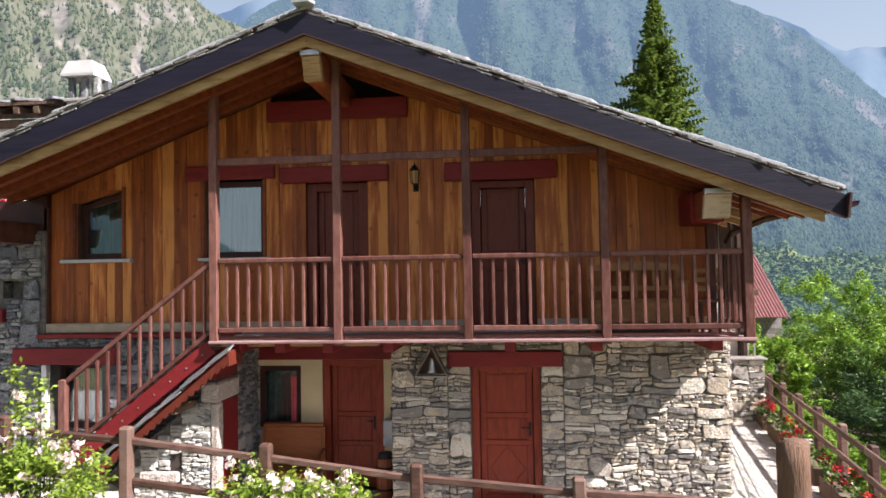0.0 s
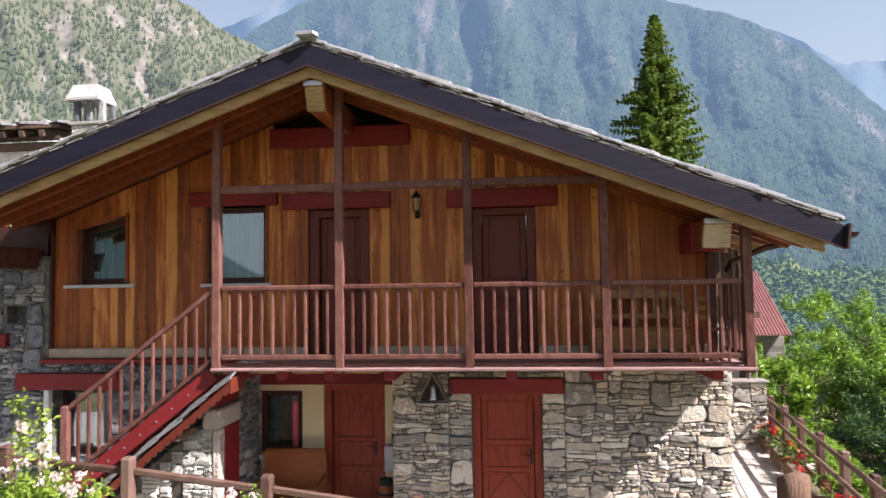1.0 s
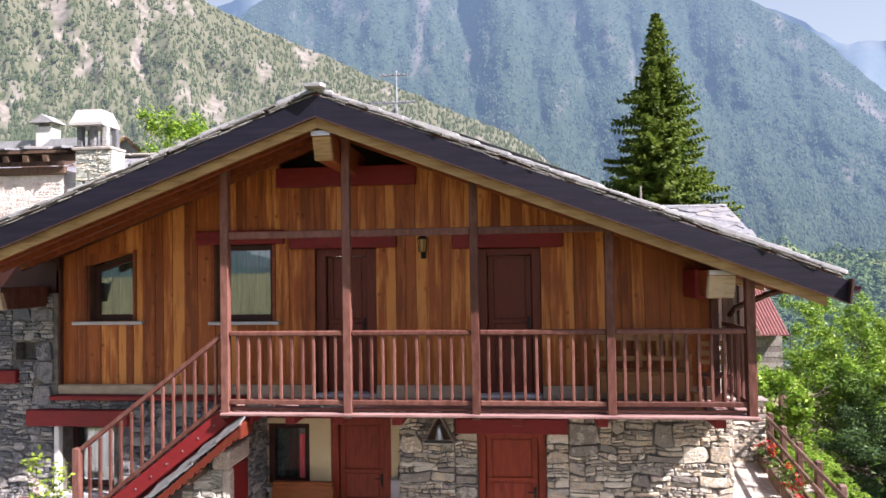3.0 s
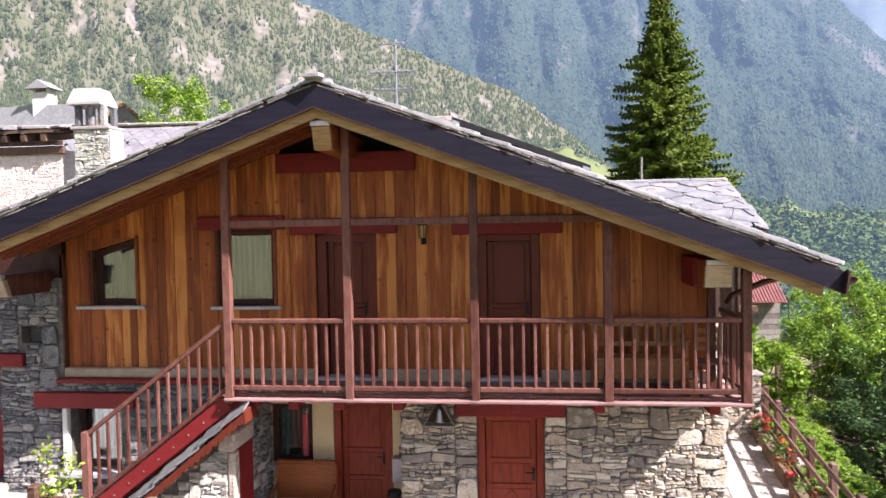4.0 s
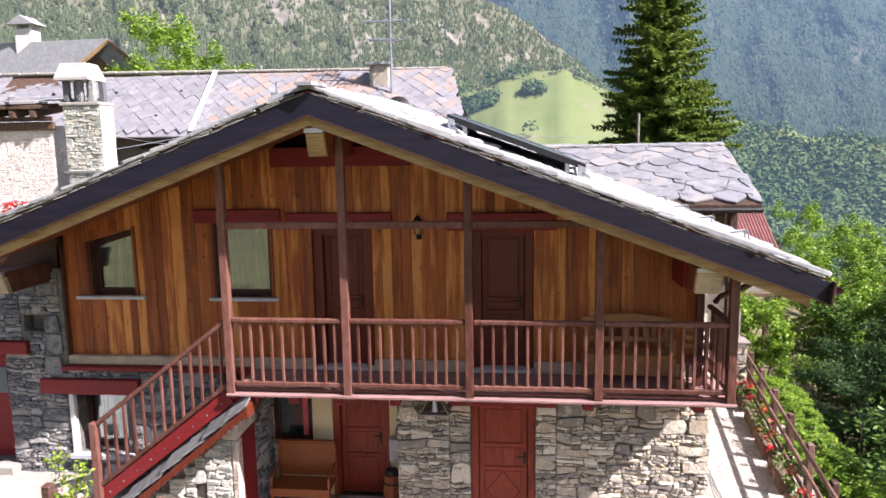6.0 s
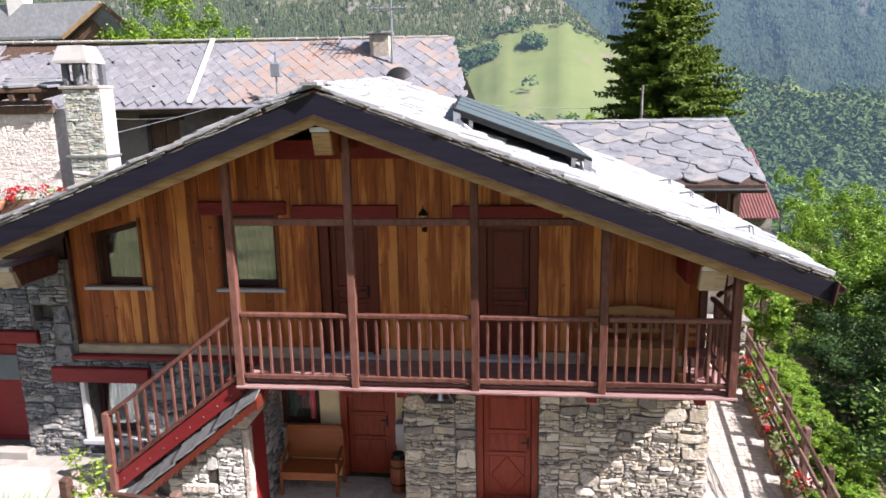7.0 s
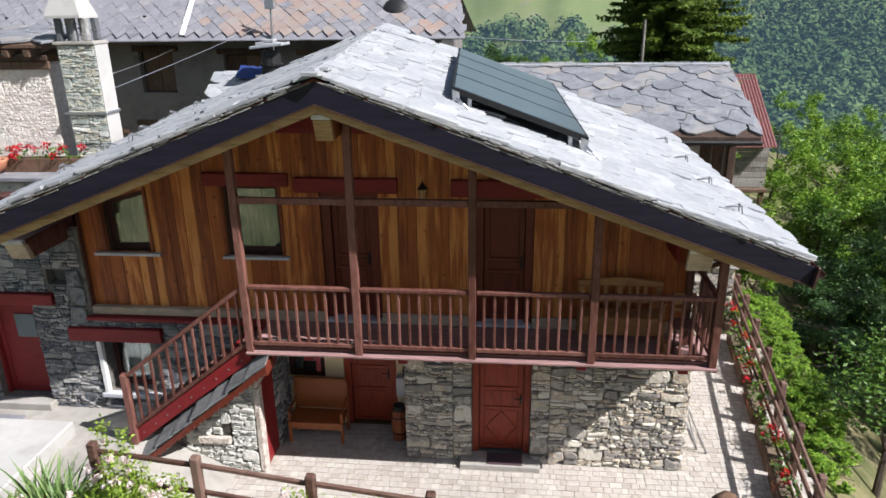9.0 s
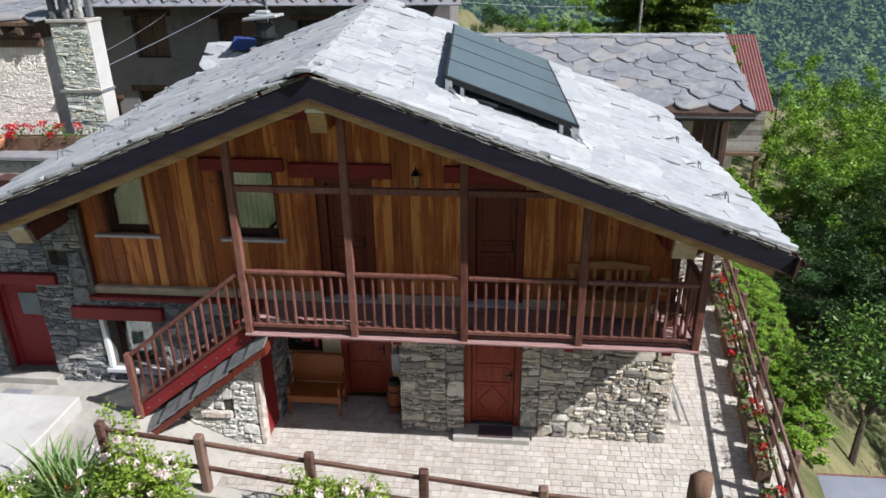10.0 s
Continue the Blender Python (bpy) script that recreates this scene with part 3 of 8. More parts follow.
# -- board wall of the upper storey --
wall_wood = structure("wall_upper", (-2, 10.3, 2.6), "upper facade of vertical amber larch boards", "wall")
WIN1 = (-6.58, -5.84, 3.66, 4.70)
WIN2 = (-4.52, -3.62, 3.64, 4.80)
UD1 = (-2.96, -2.03, 2.55, 4.715)
UD2 = (-0.52, 0.39, 2.55, 4.675)
HOLES = [WIN1, WIN2, UD1, UD2]
core = Soup()
edges = sorted({-7.0, 2.80, -2.4, -3.9, -0.9, *[h[0] for h in HOLES], *[h[1] for h in HOLES]})
for a, b in zip(edges, edges[1:]):
    spans = [(2.52, None)]
    for h in HOLES:
        if h[0] <= (a + b) / 2 <= h[1]:
            spans = [(2.52, h[2]), (h[3], None)]
    for lo, hi in spans:
        if hi is not None and hi - lo < 0.05:
            continue
        ta, tb = (hi, hi) if hi else (under_roof(a, 10.3, -0.31), under_roof(b, 10.3, -0.31))
        if hi is None and (-3.4 < a < -1.5 or -3.4 < b < -1.5):
            ta, tb = min(ta, 5.8), min(tb, 5.8)
        k = len(core.v)
        core.v += [(a, 10.24, lo), (b, 10.24, lo), (b, 10.24, tb), (a, 10.24, ta), (a, 10.46, lo), (b, 10.46, lo), (b, 10.46, tb), (a, 10.46, ta)]
        core.f += [[k, k + 1, k + 2, k + 3], [k + 5, k + 4, k + 7, k + 6], [k, k + 4, k + 5, k + 1], [k + 1, k + 5, k + 6, k + 2], [k + 2, k + 6, k + 7, k + 3], [k + 3, k + 7, k + 4, k]]
part("core", core, DARK_WOOD, wall_wood)
# black sheet behind the gable vent, painted as the attic's darkness
attic = [(-3.75, 5.45), (-1.2, 5.45)] + [(x, under_roof(x, 10.62, -0.2)) for x in (-1.2, -2.4, -3.75)]
attic_v = [(x, y, z) for y in (10.58, 10.66) for x, z in attic]
solo("attic_wall", outward(attic_v, [[0, 1, 2, 3, 4], [9, 8, 7, 6, 5]] + [[i, (i + 1) % 5, (i + 1) % 5 + 5, i + 5] for i in range(5)]), RUBBER, "black sheet standing in for the dark attic behind the gable vent", "wall", kind="structure")


def board(x0, x1, lo, hi, y, sink=0.0):
    """A vertical board whose top follows the roof where hi is None."""
    ta, tb = (hi, hi) if hi else (under_roof(x0, 10.2, -0.315), under_roof(x1, 10.2, -0.315))
    g, c = 0.0012, 0.004
    a, b = x0 + g, x1 - g
    vs = [(a, y + 0.04, lo), (b, y + 0.04, lo), (b, y + 0.04, tb), (a, y + 0.04, ta),
          (a, y + c, lo), (b, y + c, lo), (b, y + c, tb), (a, y + c, ta),
          (a + c, y, lo), (b - c, y, lo), (b - c, y, tb), (a + c, y, ta)]
    fs = [[3, 2, 1, 0]]
    for i in range(4):
        j = (i + 1) % 4
        fs += [[i, j, 4 + j, 4 + i], [4 + i, 4 + j, 8 + j, 8 + i]]
    fs.append([8, 9, 10, 11])
    return vs, fs


rngb = random.Random(11)
x = -7.0
flip = 0
while x < 2.79:
    w = rngb.choice((0.13, 0.15, 0.17, 0.19, 0.21))
    x2 = min(2.80, x + w)
    if 2.80 - x2 < 0.07:
        x2 = 2.80
    for h in HOLES:
        for e in (h[0], h[1]):
            if x < e < x2 and e - x > 0.03:
                x2 = e
    mid = (x + x2) / 2
    on_deck = mid > -3.95
    spans = [(2.69, None)]
    for h in HOLES:
        if h[0] < mid < h[1]:
            spans = [(2.69, h[2]), (h[3], None)]
    flip ^= 1
    for lo, hi in spans:
        if hi is not None and hi - lo < 0.04:
            continue
        top = hi
        if hi is None and -3.45 < mid < -1.48:
            top = 5.66
        part("board", board(x, x2, lo, top, WOOD_Y + 0.007 * flip + rngb.uniform(0, 0.004)), BOARD, wall_wood)
    x = x2
part("sill_beam", Soup().add(box(-7.02, -3.96, 10.10, 10.24, 2.545, 2.688, 0.015)), WEATHERED_END, wall_wood, "weathered pale timber sill beam")
part("ledge", Soup().add(box(-7.08, -3.96, 9.98, 10.24, 2.475, 2.54, 0.01)), RED_PAINT, wall_wood, "dark red ledge board")
for a, b in ((-3.94, UD1[0]), (UD1[1], UD2[0]), (UD2[1], 2.80)):
    part("skirting", Soup().add(box(a + 0.004, b - 0.004, 10.14, 10.198, DECK, 2.688, 0.006)), WEATHERED_END, wall_wood, "pale weathered skirting")
part("corner_board", Soup().add(box(2.785, 2.84, 10.16, 10.35, 2.52, 4.17, 0.008)), RED_WOOD, wall_wood)
part("corner_board", Soup().add(box(-7.06, -7.0, 10.12, 10.35, 2.55, 4.46, 0.008)), RED_WOOD, wall_wood)


# boards over the sloping head of the small window
hv = [(WIN1[0], 4.515), (WIN1[1], 4.708), (WIN1[0], 4.708)]
hs = [(x, y, z) for y in (WOOD_Y + 0.002, WOOD_Y + 0.12) for x, z in hv]
part("head_board", outward(hs, [[0, 1, 2], [5, 4, 3], [0, 3, 4, 1], [1, 4, 5, 2], [2, 5, 3, 0]]), BOARD, wall_wood)

# -- windows --
def curtain_sheet(x0, x1, z0, z1, y, folds, amp=0.02):
    vs, fs = [], []
    k = folds * 6
    for i in range(k + 1):
        f = i / k
        yy = y + amp * math.sin(f * folds * 2 * math.pi) + 0.3 * amp * math.sin(f * 17)
        vs += [(x0 + (x1 - x0) * f, yy, z0), (x0 + (x1 - x0) * f, yy, z1)]
    fs = [[2 * i, 2 * i + 2, 2 * i + 3, 2 * i + 1] for i in range(k)]
    return vs, fs


def frame_bars(x0, x1, z0, z1, y0, y1, w, top_left=None):
    tl = z1 if top_left is None else top_left
    slope = (z1 - tl) / (x1 - x0)
    s = Soup()
    s.add(box(x0, x0 + w, y0, y1, z0, tl - 0.002, 0.004))
    s.add(box(x1 - w, x1, y0, y1, z0, z1 - 0.002, 0.004))
    s.add(box(x0 + w, x1 - w, y0, y1, z0, z0 + w, 0.004))
    s.add(beam((x0 + w * 0.2, (y0 + y1) / 2, tl - w / 2), (x1 - w * 0.2, (y0 + y1) / 2, z1 - w / 2), y1 - y0 - 0.004, w, 0.004))
    return s


def window(name, hole, y_in, label, sill=None, top_left=None, curtain=(0, 1), wall_back=10.5, frame_mat=DARK_FRAME, glass=None):
    x0, x1, z0, z1 = hole
    w = structure(name, ((x0 + x1) / 2, y_in, z0), label, "window")
    fr = part("window_frame", frame_bars(x0 + 0.004, x1 - 0.004, z0 + 0.004, z1 - 0.004, y_in, y_in + 0.07, 0.085, top_left), frame_mat, w, "dark brown wooden frame")
    g0, g1, g2, g3 = glass or (x0 + 0.085, x1 - 0.085, z0 + 0.085, z1 - 0.085)
    tl = (top_left - 0.085) if top_left else g3
    pane = part("pane", ([(g0, y_in + 0.03, g2), (g1, y_in + 0.03, g2), (g1, y_in + 0.03, g3), (g0, y_in + 0.03, tl),
                          (g0, y_in + 0.045, g2), (g1, y_in + 0.045, g2), (g1, y_in + 0.045, g3), (g0, y_in + 0.045, tl)],
                         [[0, 1, 2, 3], [5, 4, 7, 6]]), GLASS, w, "glass pane that mirrors the sky")
    pane.visible_shadow = False
    a, b = g0 + (g1 - g0) * curtain[0], g0 + (g1 - g0) * curtain[1]
    part("curtain", curtain_sheet(a, b, z0 + 0.05, z1 + 0.02, y_in + 0.16, max(4, int((b - a) / 0.085)), 0.048), CURTAIN, w, "gathered net curtain with painted fold shading and green reflection")
    # closed box whose dark colour paints the unlit room
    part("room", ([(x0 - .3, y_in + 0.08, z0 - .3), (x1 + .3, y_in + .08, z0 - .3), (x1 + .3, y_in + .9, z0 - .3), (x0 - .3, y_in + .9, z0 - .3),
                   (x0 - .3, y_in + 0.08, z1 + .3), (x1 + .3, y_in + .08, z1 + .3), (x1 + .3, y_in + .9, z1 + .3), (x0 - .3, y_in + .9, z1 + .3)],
                  [[0, 1, 2, 3], [4, 7, 6, 5], [0, 3, 7, 4], [1, 5, 6, 2], [3, 2, 6, 7]]), PAINTED_DIM, w)
    if sill:
        part("window_sill", Soup().add(box(*sill, 0.006)), MARBLE, w, "pale grey stone sill")
    return w


window("window_1", WIN1, 10.34, "small window with sloping head in the board wall", (-6.80, -5.66, 10.12, 10.42, 3.605, 3.655), top_left=4.50)
window("window_2", WIN2, 10.36, "window with net curtain in the board wall", (-4.60, -3.50, 10.12, 10.42, 3.59, 3.638))
window("window_3", RW, 11.06, "curtained ground floor window in the recess", (-4.03, -3.0, 10.88, 11.0, 0.87, 0.945))
window("window_4", W0, 10.32, "white-framed ground floor window behind the stair", (-7.05, -6.0, 9.96, 10.30, 1.0, 1.075), curtain=(0.1, 0.95))
solo("pink_cloth", curtain_sheet(-3.50, -3.41, 1.05, 1.75, 11.05, 2, 0.012), PINK_CLOTH, "pink cloth hanging at the recess window", "cloth")
w0j = structure("window_reveal", (-6.9, 10.2, 1.08), "white plastered window reveal", "reveal")
part("reveal", Soup().add(box(-7.01, -6.925, 10.0, 10.30, 1.08, 2.08, 0.01)), WHITE, w0j)
tr1 = structure("window_trim", (-3.6, 10.2, 3.6), "reddish trim boards beside the upper windows", "trim")
for xx, z0, z1 in ((-3.615, 3.64, 4.80), (-4.575, 3.64, 4.80), (-5.835, 3.66, 4.75), (-6.635, 3.66, 4.52)):
    part("trim_board", Soup().add(box(xx, xx + 0.05, 10.175, 10.24, z0, z1, 0.005)), SOFFIT, tr1)


for h in (UD1, UD2):
    part("threshold", Soup().add(box(h[0] + 0.004, h[1] - 0.004, 10.14, 10.45, DECK, 2.56, 0.006)), MARBLE, wall_wood, "grey stone door threshold")
# unseen floor fill and back wall, added to stop sunlight shining through the house
part("floor_edge", Soup().add(box(-4.38, 2.78, 10.14, 15.1, 2.405, DECK - 0.004, 0)), DARK_WOOD, wall_wood)
wall_back = structure("wall_back", (-2, 15.3, 0), "grey rubble stone back wall of the chalet, unseen, added to block sunlight", "wall")
part("core", Soup().add(box(-7.0, 2.8, 15.2, 15.5, -0.2, 4.0, 0)), STONE, wall_back)

# -- doors --
def door(name, hole, y_leaf, label, panels, mat=DOOR_WOOD, knob=1, frame_w=0.11, diamond=False):
    x0, x1, z0, z1 = hole
    d = structure(name, ((x0 + x1) / 2, y_leaf, z0), label, "door")
    f = Soup()
    f.add(box(x0 + 0.003, x0 + frame_w, y_leaf - 0.10, y_leaf + 0.06, z0, z1 - 0.004, 0.006))
    f.add(box(x1 - frame_w, x1 - 0.003, y_leaf - 0.10, y_leaf + 0.06, z0, z1 - 0.004, 0.006))
    f.add(box(x0 + frame_w, x1 - frame_w, y_leaf - 0.10, y_leaf + 0.06, z1 - frame_w * 0.8, z1 - 0.004, 0.006))
    part("door_frame", f, mat, d)
    a, b, c, e = x0 + frame_w + 0.004, x1 - frame_w - 0.004, z0 + 0.015, z1 - frame_w * 0.8 - 0.004
    leaf = part("leaf", Soup().add(box(a, b, y_leaf, y_leaf + 0.05, c, e, 0.004)), mat, d)
    st = 0.10
    zs = [c + (e - c) * p for p in panels]
    for za, zb in zip(zs, zs[1:]):
        p = Soup()
        p.add(box(a + st, b - st, y_leaf - 0.012, y_leaf - 0.001, za + 0.045, zb - 0.045, 0.01))
        part("panel", p, mat, leaf)
        r = Soup()
        r.add(box(a + 0.01, b - 0.01, y_leaf - 0.026, y_leaf - 0.001, za - 0.035, za + 0.035, 0.008))
        part("rail", r, mat, leaf)
    for q0, q1 in ((a + 0.004, a + st - 0.01), (b - st + 0.01, b - 0.004)):
        part("stile", Soup().add(box(q0, q1, y_leaf - 0.022, y_leaf - 0.001, c + 0.004, e - 0.004, 0.008)), mat, leaf)
    if diamond:
        m, zc = (a + b) / 2, (zs[0] + zs[1]) / 2
        hw, hh = (b - a) / 2 - st - 0.02, (zs[1] - zs[0]) / 2 - 0.06
        s = Soup()
        pts = [(m - hw, zc), (m, zc + hh), (m + hw, zc), (m, zc - hh)]
        for i in range(4):
            p, q = pts[i], pts[(i + 1) % 4]
            s.add(beam((p[0], y_leaf - 0.018, p[1]), (q[0], y_leaf - 0.018, q[1]), 0.016, 0.018, 0.003, up=(0, 1, 0.01)))
        part("diamond_moulding", s, mat, leaf)
    if knob:
        hx = b - 0.05 if knob > 0 else a + 0.05
        s = Soup().add(box(hx - 0.018, hx + 0.018, y_leaf - 0.03, y_leaf - 0.022, z0 + 0.92, z0 + 1.12, 0.003))
        s.add(rod((hx, y_leaf - 0.03, z0 + 1.05), (hx, y_leaf - 0.075, z0 + 1.05), 0.009))
        s.add(rod((hx, y_leaf - 0.07, z0 + 1.05), (hx - 0.11 * knob, y_leaf - 0.07, z0 + 1.05), 0.009))
        part("door_handle", s, DARK_METAL, leaf, "dark metal lever handle")
    return d


door("door_1", UD1, 10.36, "dark panelled wooden balcony door, closed", (0.02, 0.42, 0.52, 1.0), frame_w=0.15)
door("door_2", UD2, 10.36, "dark panelled wooden balcony door, closed", (0.02, 0.42, 0.52, 1.0), frame_w=0.13)
door("door_3", RD, 11.13, "dark red-brown panelled entrance door in the recess", (0.02, 0.36, 0.60, 1.0), mat=DOOR_RED, frame_w=0.12)
door("door_4", (-0.56, 0.42, 0.10, 2.03), 10.28, "red-brown panelled cellar door with a diamond moulding", (0.03, 0.45, 0.66, 1.0), mat=DOOR_RED, diamond=True)
door("door_5", LD, 10.30, "plain dark red plank door with a small pane", (0.02, 0.98), mat=RED_PAINT, knob=0, frame_w=0.05)
solo("door_pane", box(-8.62, -8.25, 10.262, 10.272, 1.98, 2.42, 0.002), PANEL, "small glass pane of the plank door", "pane", kind="structure")
solo("door_step", box(-0.75, 0.60, 9.80, 10.20, -0.01, 0.10, 0.012), CONCRETE, "grey stone step below the cellar door", "step", kind="structure")
solo("door_mat", box(-0.30, 0.30, 9.83, 10.15, 0.102, 0.118, 0.004), PURPLE_MAT, "dark brown door mat on the step", "doormat")
solo("door_step", box(-9.2, -8.0, 9.88, 10.12, 0.70, 0.86, 0.015), CONCRETE, "pale stone threshold of the plank door", "step", kind="structure")
# dark board painted as the unlit space behind the door
solo("hall_backing", box(-0.7, 0.6, 10.45, 10.48, 0.0, 2.1, 0), PAINTED_DIM, "dark board standing in for the space behind the cellar door", "wall", kind="structure")

# -- roof --
roof = structure("roof", ROOF_O, "chalet roof with pale stone slates and dark fascia boards", "roof")


def roof_slab(u0, u1, v0, v1, w0, w1):
    vs = [roof_point(u, v, w) for w in (w0, w1) for u, v in ((u0, v0), (u1, v0), (u1, v1), (u0, v1))]
    return outward([tuple(p) for p in vs], [[0, 1, 2, 3], [4, 5, 6, 7], [0, 1, 5, 4], [1, 2, 6, 5], [2, 3, 7, 6], [3, 0, 4, 7]])


E0 = 1e-4
slope_right = part("slope_right", Soup().add(roof_slab(E0, U_R - 0.04, 0.05, V_END, -0.28, -0.02)), SOFFIT, roof)
slope_left = part("slope_left", Soup().add(roof_slab(-E0, U_L + 0.04, 0.05, V_END, -0.28, -0.02)), SOFFIT, roof)
part("fascia", Soup().add(roof_slab(E0, U_R, 0.0, 0.045, -0.31, -0.05)), FASCIA, roof, "dark blue-grey fascia board")
part("fascia", Soup().add(roof_slab(-E0, U_L, 0.0, 0.045, -0.31, -0.05)), FASCIA, roof, "dark blue-grey fascia board")
for q in (U_R, U_L):
    part("drip_edge", Soup().add(roof_slab(math.copysign(E0, q), q, -0.016, 0.06, -0.328, -0.312)), COPPER, roof, "thin brown metal drip edge")
part("barge_board", Soup().add(roof_slab(E0, U_R - 0.22, 0.07, 0.13, -0.445, -0.282)), LIGHT_WOOD, roof, "pale pine barge board")
part("barge_board", Soup().add(roof_slab(-E0, U_L + 0.1, 0.07, 0.13, -0.445, -0.282)), LIGHT_WOOD, roof, "pale pine barge board")
for v in (0.50, 0.95, 1.40):
    part("rafter", Soup().add(roof_slab(E0, U_R - 0.25, v, v + 0.10, -0.40, -0.282)), SOFFIT, roof)
    part("rafter", Soup().add(roof_slab(-E0, U_L + 0.1, v, v + 0.10, -0.40, -0.282)), SOFFIT, roof)
for k in range(7):
    v = 2.2 + 0.7 * k
    part("rafter", Soup().add(roof_slab(5.05, U_R - 0.1, v, v + 0.10, -0.40, -0.282)), LIGHT_WOOD, roof)
p0, p1 = roof_point(U_R + 0.06, -0.03, -0.10), roof_point(U_R + 0.06, V_END, -0.10)
gut = Soup()
r, length = along(p0, p1)
m = Matrix.Translation(p0) @ r
ring = [(0.075 * math.cos(a), 0.075 * math.sin(a)) for a in [math.pi * (1 + i / 8) for i in range(9)]]
gv = [tuple(m @ Vector((xx, yy, zz))) for xx in (0, length) for yy, zz in ring + [(p * 0.88, q * 0.88) for p, q in ring[::-1]]]
k = 18
gut.v, gut.f = gv, [[i, (i + 1) % k, k + (i + 1) % k, k + i] for i in range(k)] + [list(range(k)), list(range(k, 2 * k))[::-1]]
part("gutter", gut, COPPER, roof, "brown metal gutter")
part("fascia_end", Soup().add(beam(roof_point(U_R - 0.02, -0.03, -0.33), roof_point(U_R + 0.02, -0.03, -0.02), 0.03, 0.10, 0.004, up=(0, 1, 0.01))), COPPER, roof, "bent brown metal end plate")


def purlin(x0, x1, z0, z1, y0, label, body=SOFFIT, end=WEATHERED_END):
    t = Soup()
    vs, fs = box(x0, x1, y0, 10.6, z0, z1, 0.015)
    cut = lambda p: (p[0], p[1] + (0.12 * (z1 - p[2]) / (z1 - z0) if p[1] < y0 + 0.1 else 0), p[2])
    t.add(([cut(p) for p in vs], fs))
    ob = solo("purlin", t, body, label, "purlin", group="roof purlins", kind="structure")
    vs, fs = box(x0 - 0.003, x1 + 0.003, y0 - 0.006, y0 + 0.09, z0 - 0.003, z1 - 0.062, 0.012)
    e = new("cut_end", mesh_of("cut_end", ([cut(p) for p in vs], fs), end)); e.parent = ob
    t2 = new("cap", mesh_of("cap", box(x0 - 0.01, x1 + 0.01, y0 - 0.012, y0 + 0.06, z1 - 0.06, z1 + 0.004, 0.004), METAL))
    t2.parent = ob
    return ob


purlin(-2.49, -2.26, 5.80, 6.15, 8.57, "pine ridge purlin with a cut end and metal cap", end=LIGHT_WOOD)
purlin(2.42, 2.74, 3.97, 4.32, 8.98, "pine eaves purlin with a pale cut end")
purlin(-7.47, -7.15, 3.90, 4.22, 9.02, "dark eaves purlin with a pale cut end", RED_WOOD)
solo("purlin_bracket", beam((2.58, 9.5, 4.14), (2.58, 10.19, 4.14), 0.42, 0.40, 0.02), RED_PAINT, "dark red sleeve around the eaves purlin", "bracket", kind="structure")
down = tube([tuple(roof_point(U_R + 0.05, 1.2, -0.18)), (3.35, 9.75, 3.98), (2.92, 9.72, 3.80), (2.9, 9.85, 3.70)], 0.04, 8)
part("downpipe", down, COPPER, roof, "brown downpipe elbow")

# -- balcony --
balcony = thing("balcony", (-0.5, 9.6, 2.47), "red-brown wooden balcony along the facade", "balcony", kind="structure")
part("floor", Soup().add(box(-3.93, 2.99, 9.02, 10.138, 2.47, DECK, 0.008)), DECK_WOOD, balcony, "worn red-brown board floor")
POSTS = (-3.87, -2.19, -0.50, 1.217, 2.92)
for px in POSTS:
    top = under_roof(px, 9.1, -0.30)
    part("post", Soup().add(box(px - 0.055, px + 0.055, 9.045, 9.155, 2.44, top, 0.008)), RED_WOOD, balcony)
for a, b in zip(POSTS, POSTS[1:]):
    a, b = a + 0.058, b - 0.058
    part("top_rail", Soup().add(box(a, b, 9.06, 9.14, 3.525, 3.59, 0.014)), RED_WOOD, balcony)
    part("bottom_rail", Soup().add(box(a, b, 9.07, 9.13, 2.615, 2.68, 0.008)), RED_WOOD, balcony)
    part("under_rail", Soup().add(box(a, b, 9.13, 9.16, 2.53, 2.565, 0.004)), RED_WOOD, balcony)
    n = 10
    for i in range(n):
        bx = a + (b - a) * (i + 0.72) / (n + 0.44)
        part("baluster", Soup().add(box(bx - 0.0195, bx + 0.0195, 9.08, 9.12, 2.684, 3.521, 0.006)), RED_WOOD, balcony)
part("top_rail", Soup().add(box(2.88, 2.96, 9.16, 10.19, 3.525, 3.59, 0.014)), RED_WOOD, balcony)
part("bottom_rail", Soup().add(box(2.89, 2.95, 9.16, 10.19, 2.615, 2.68, 0.008)), RED_WOOD, balcony)
for i in range(6):
    by = 9.29 + 0.15 * i
    part("baluster", Soup().add(box(2.90, 2.94, by - 0.02, by + 0.02, 2.684, 3.521, 0.006)), RED_WOOD, balcony)
for a, b in zip(POSTS[:-1], POSTS[1:-1]):
    part("crossbeam", Soup().add(box(a + 0.058, b - 0.058, 9.06, 9.14, 4.83, 4.925, 0.008)), RED_WOOD, balcony)
part("crossbeam", Soup().add(box(POSTS[3] - 0.7 + 0.64, POSTS[3] + 0.02, 9.158, 9.2, 4.6, 4.62, 0.004)), RED_WOOD, balcony)
for jx in (-3.6, -3.0, -2.35, -1.55, 0.02, 1.1, 2.55):
    part("joist", Soup().add(box(jx - 0.07, jx + 0.07, 9.14, 10.04, 2.34, 2.468, 0.01)), RED_PAINT, balcony)
part("support_beam", Soup().add(box(-3.95, -1.72, 9.36, 9.46, 2.402, 2.467, 0.008)), LIGHT_WOOD, balcony, "pale pine support beam")
part("inner_post", Soup().add(box(2.62, 2.72, 9.72, 9.82, DECK, 3.97, 0.008)), RED_WOOD, balcony)
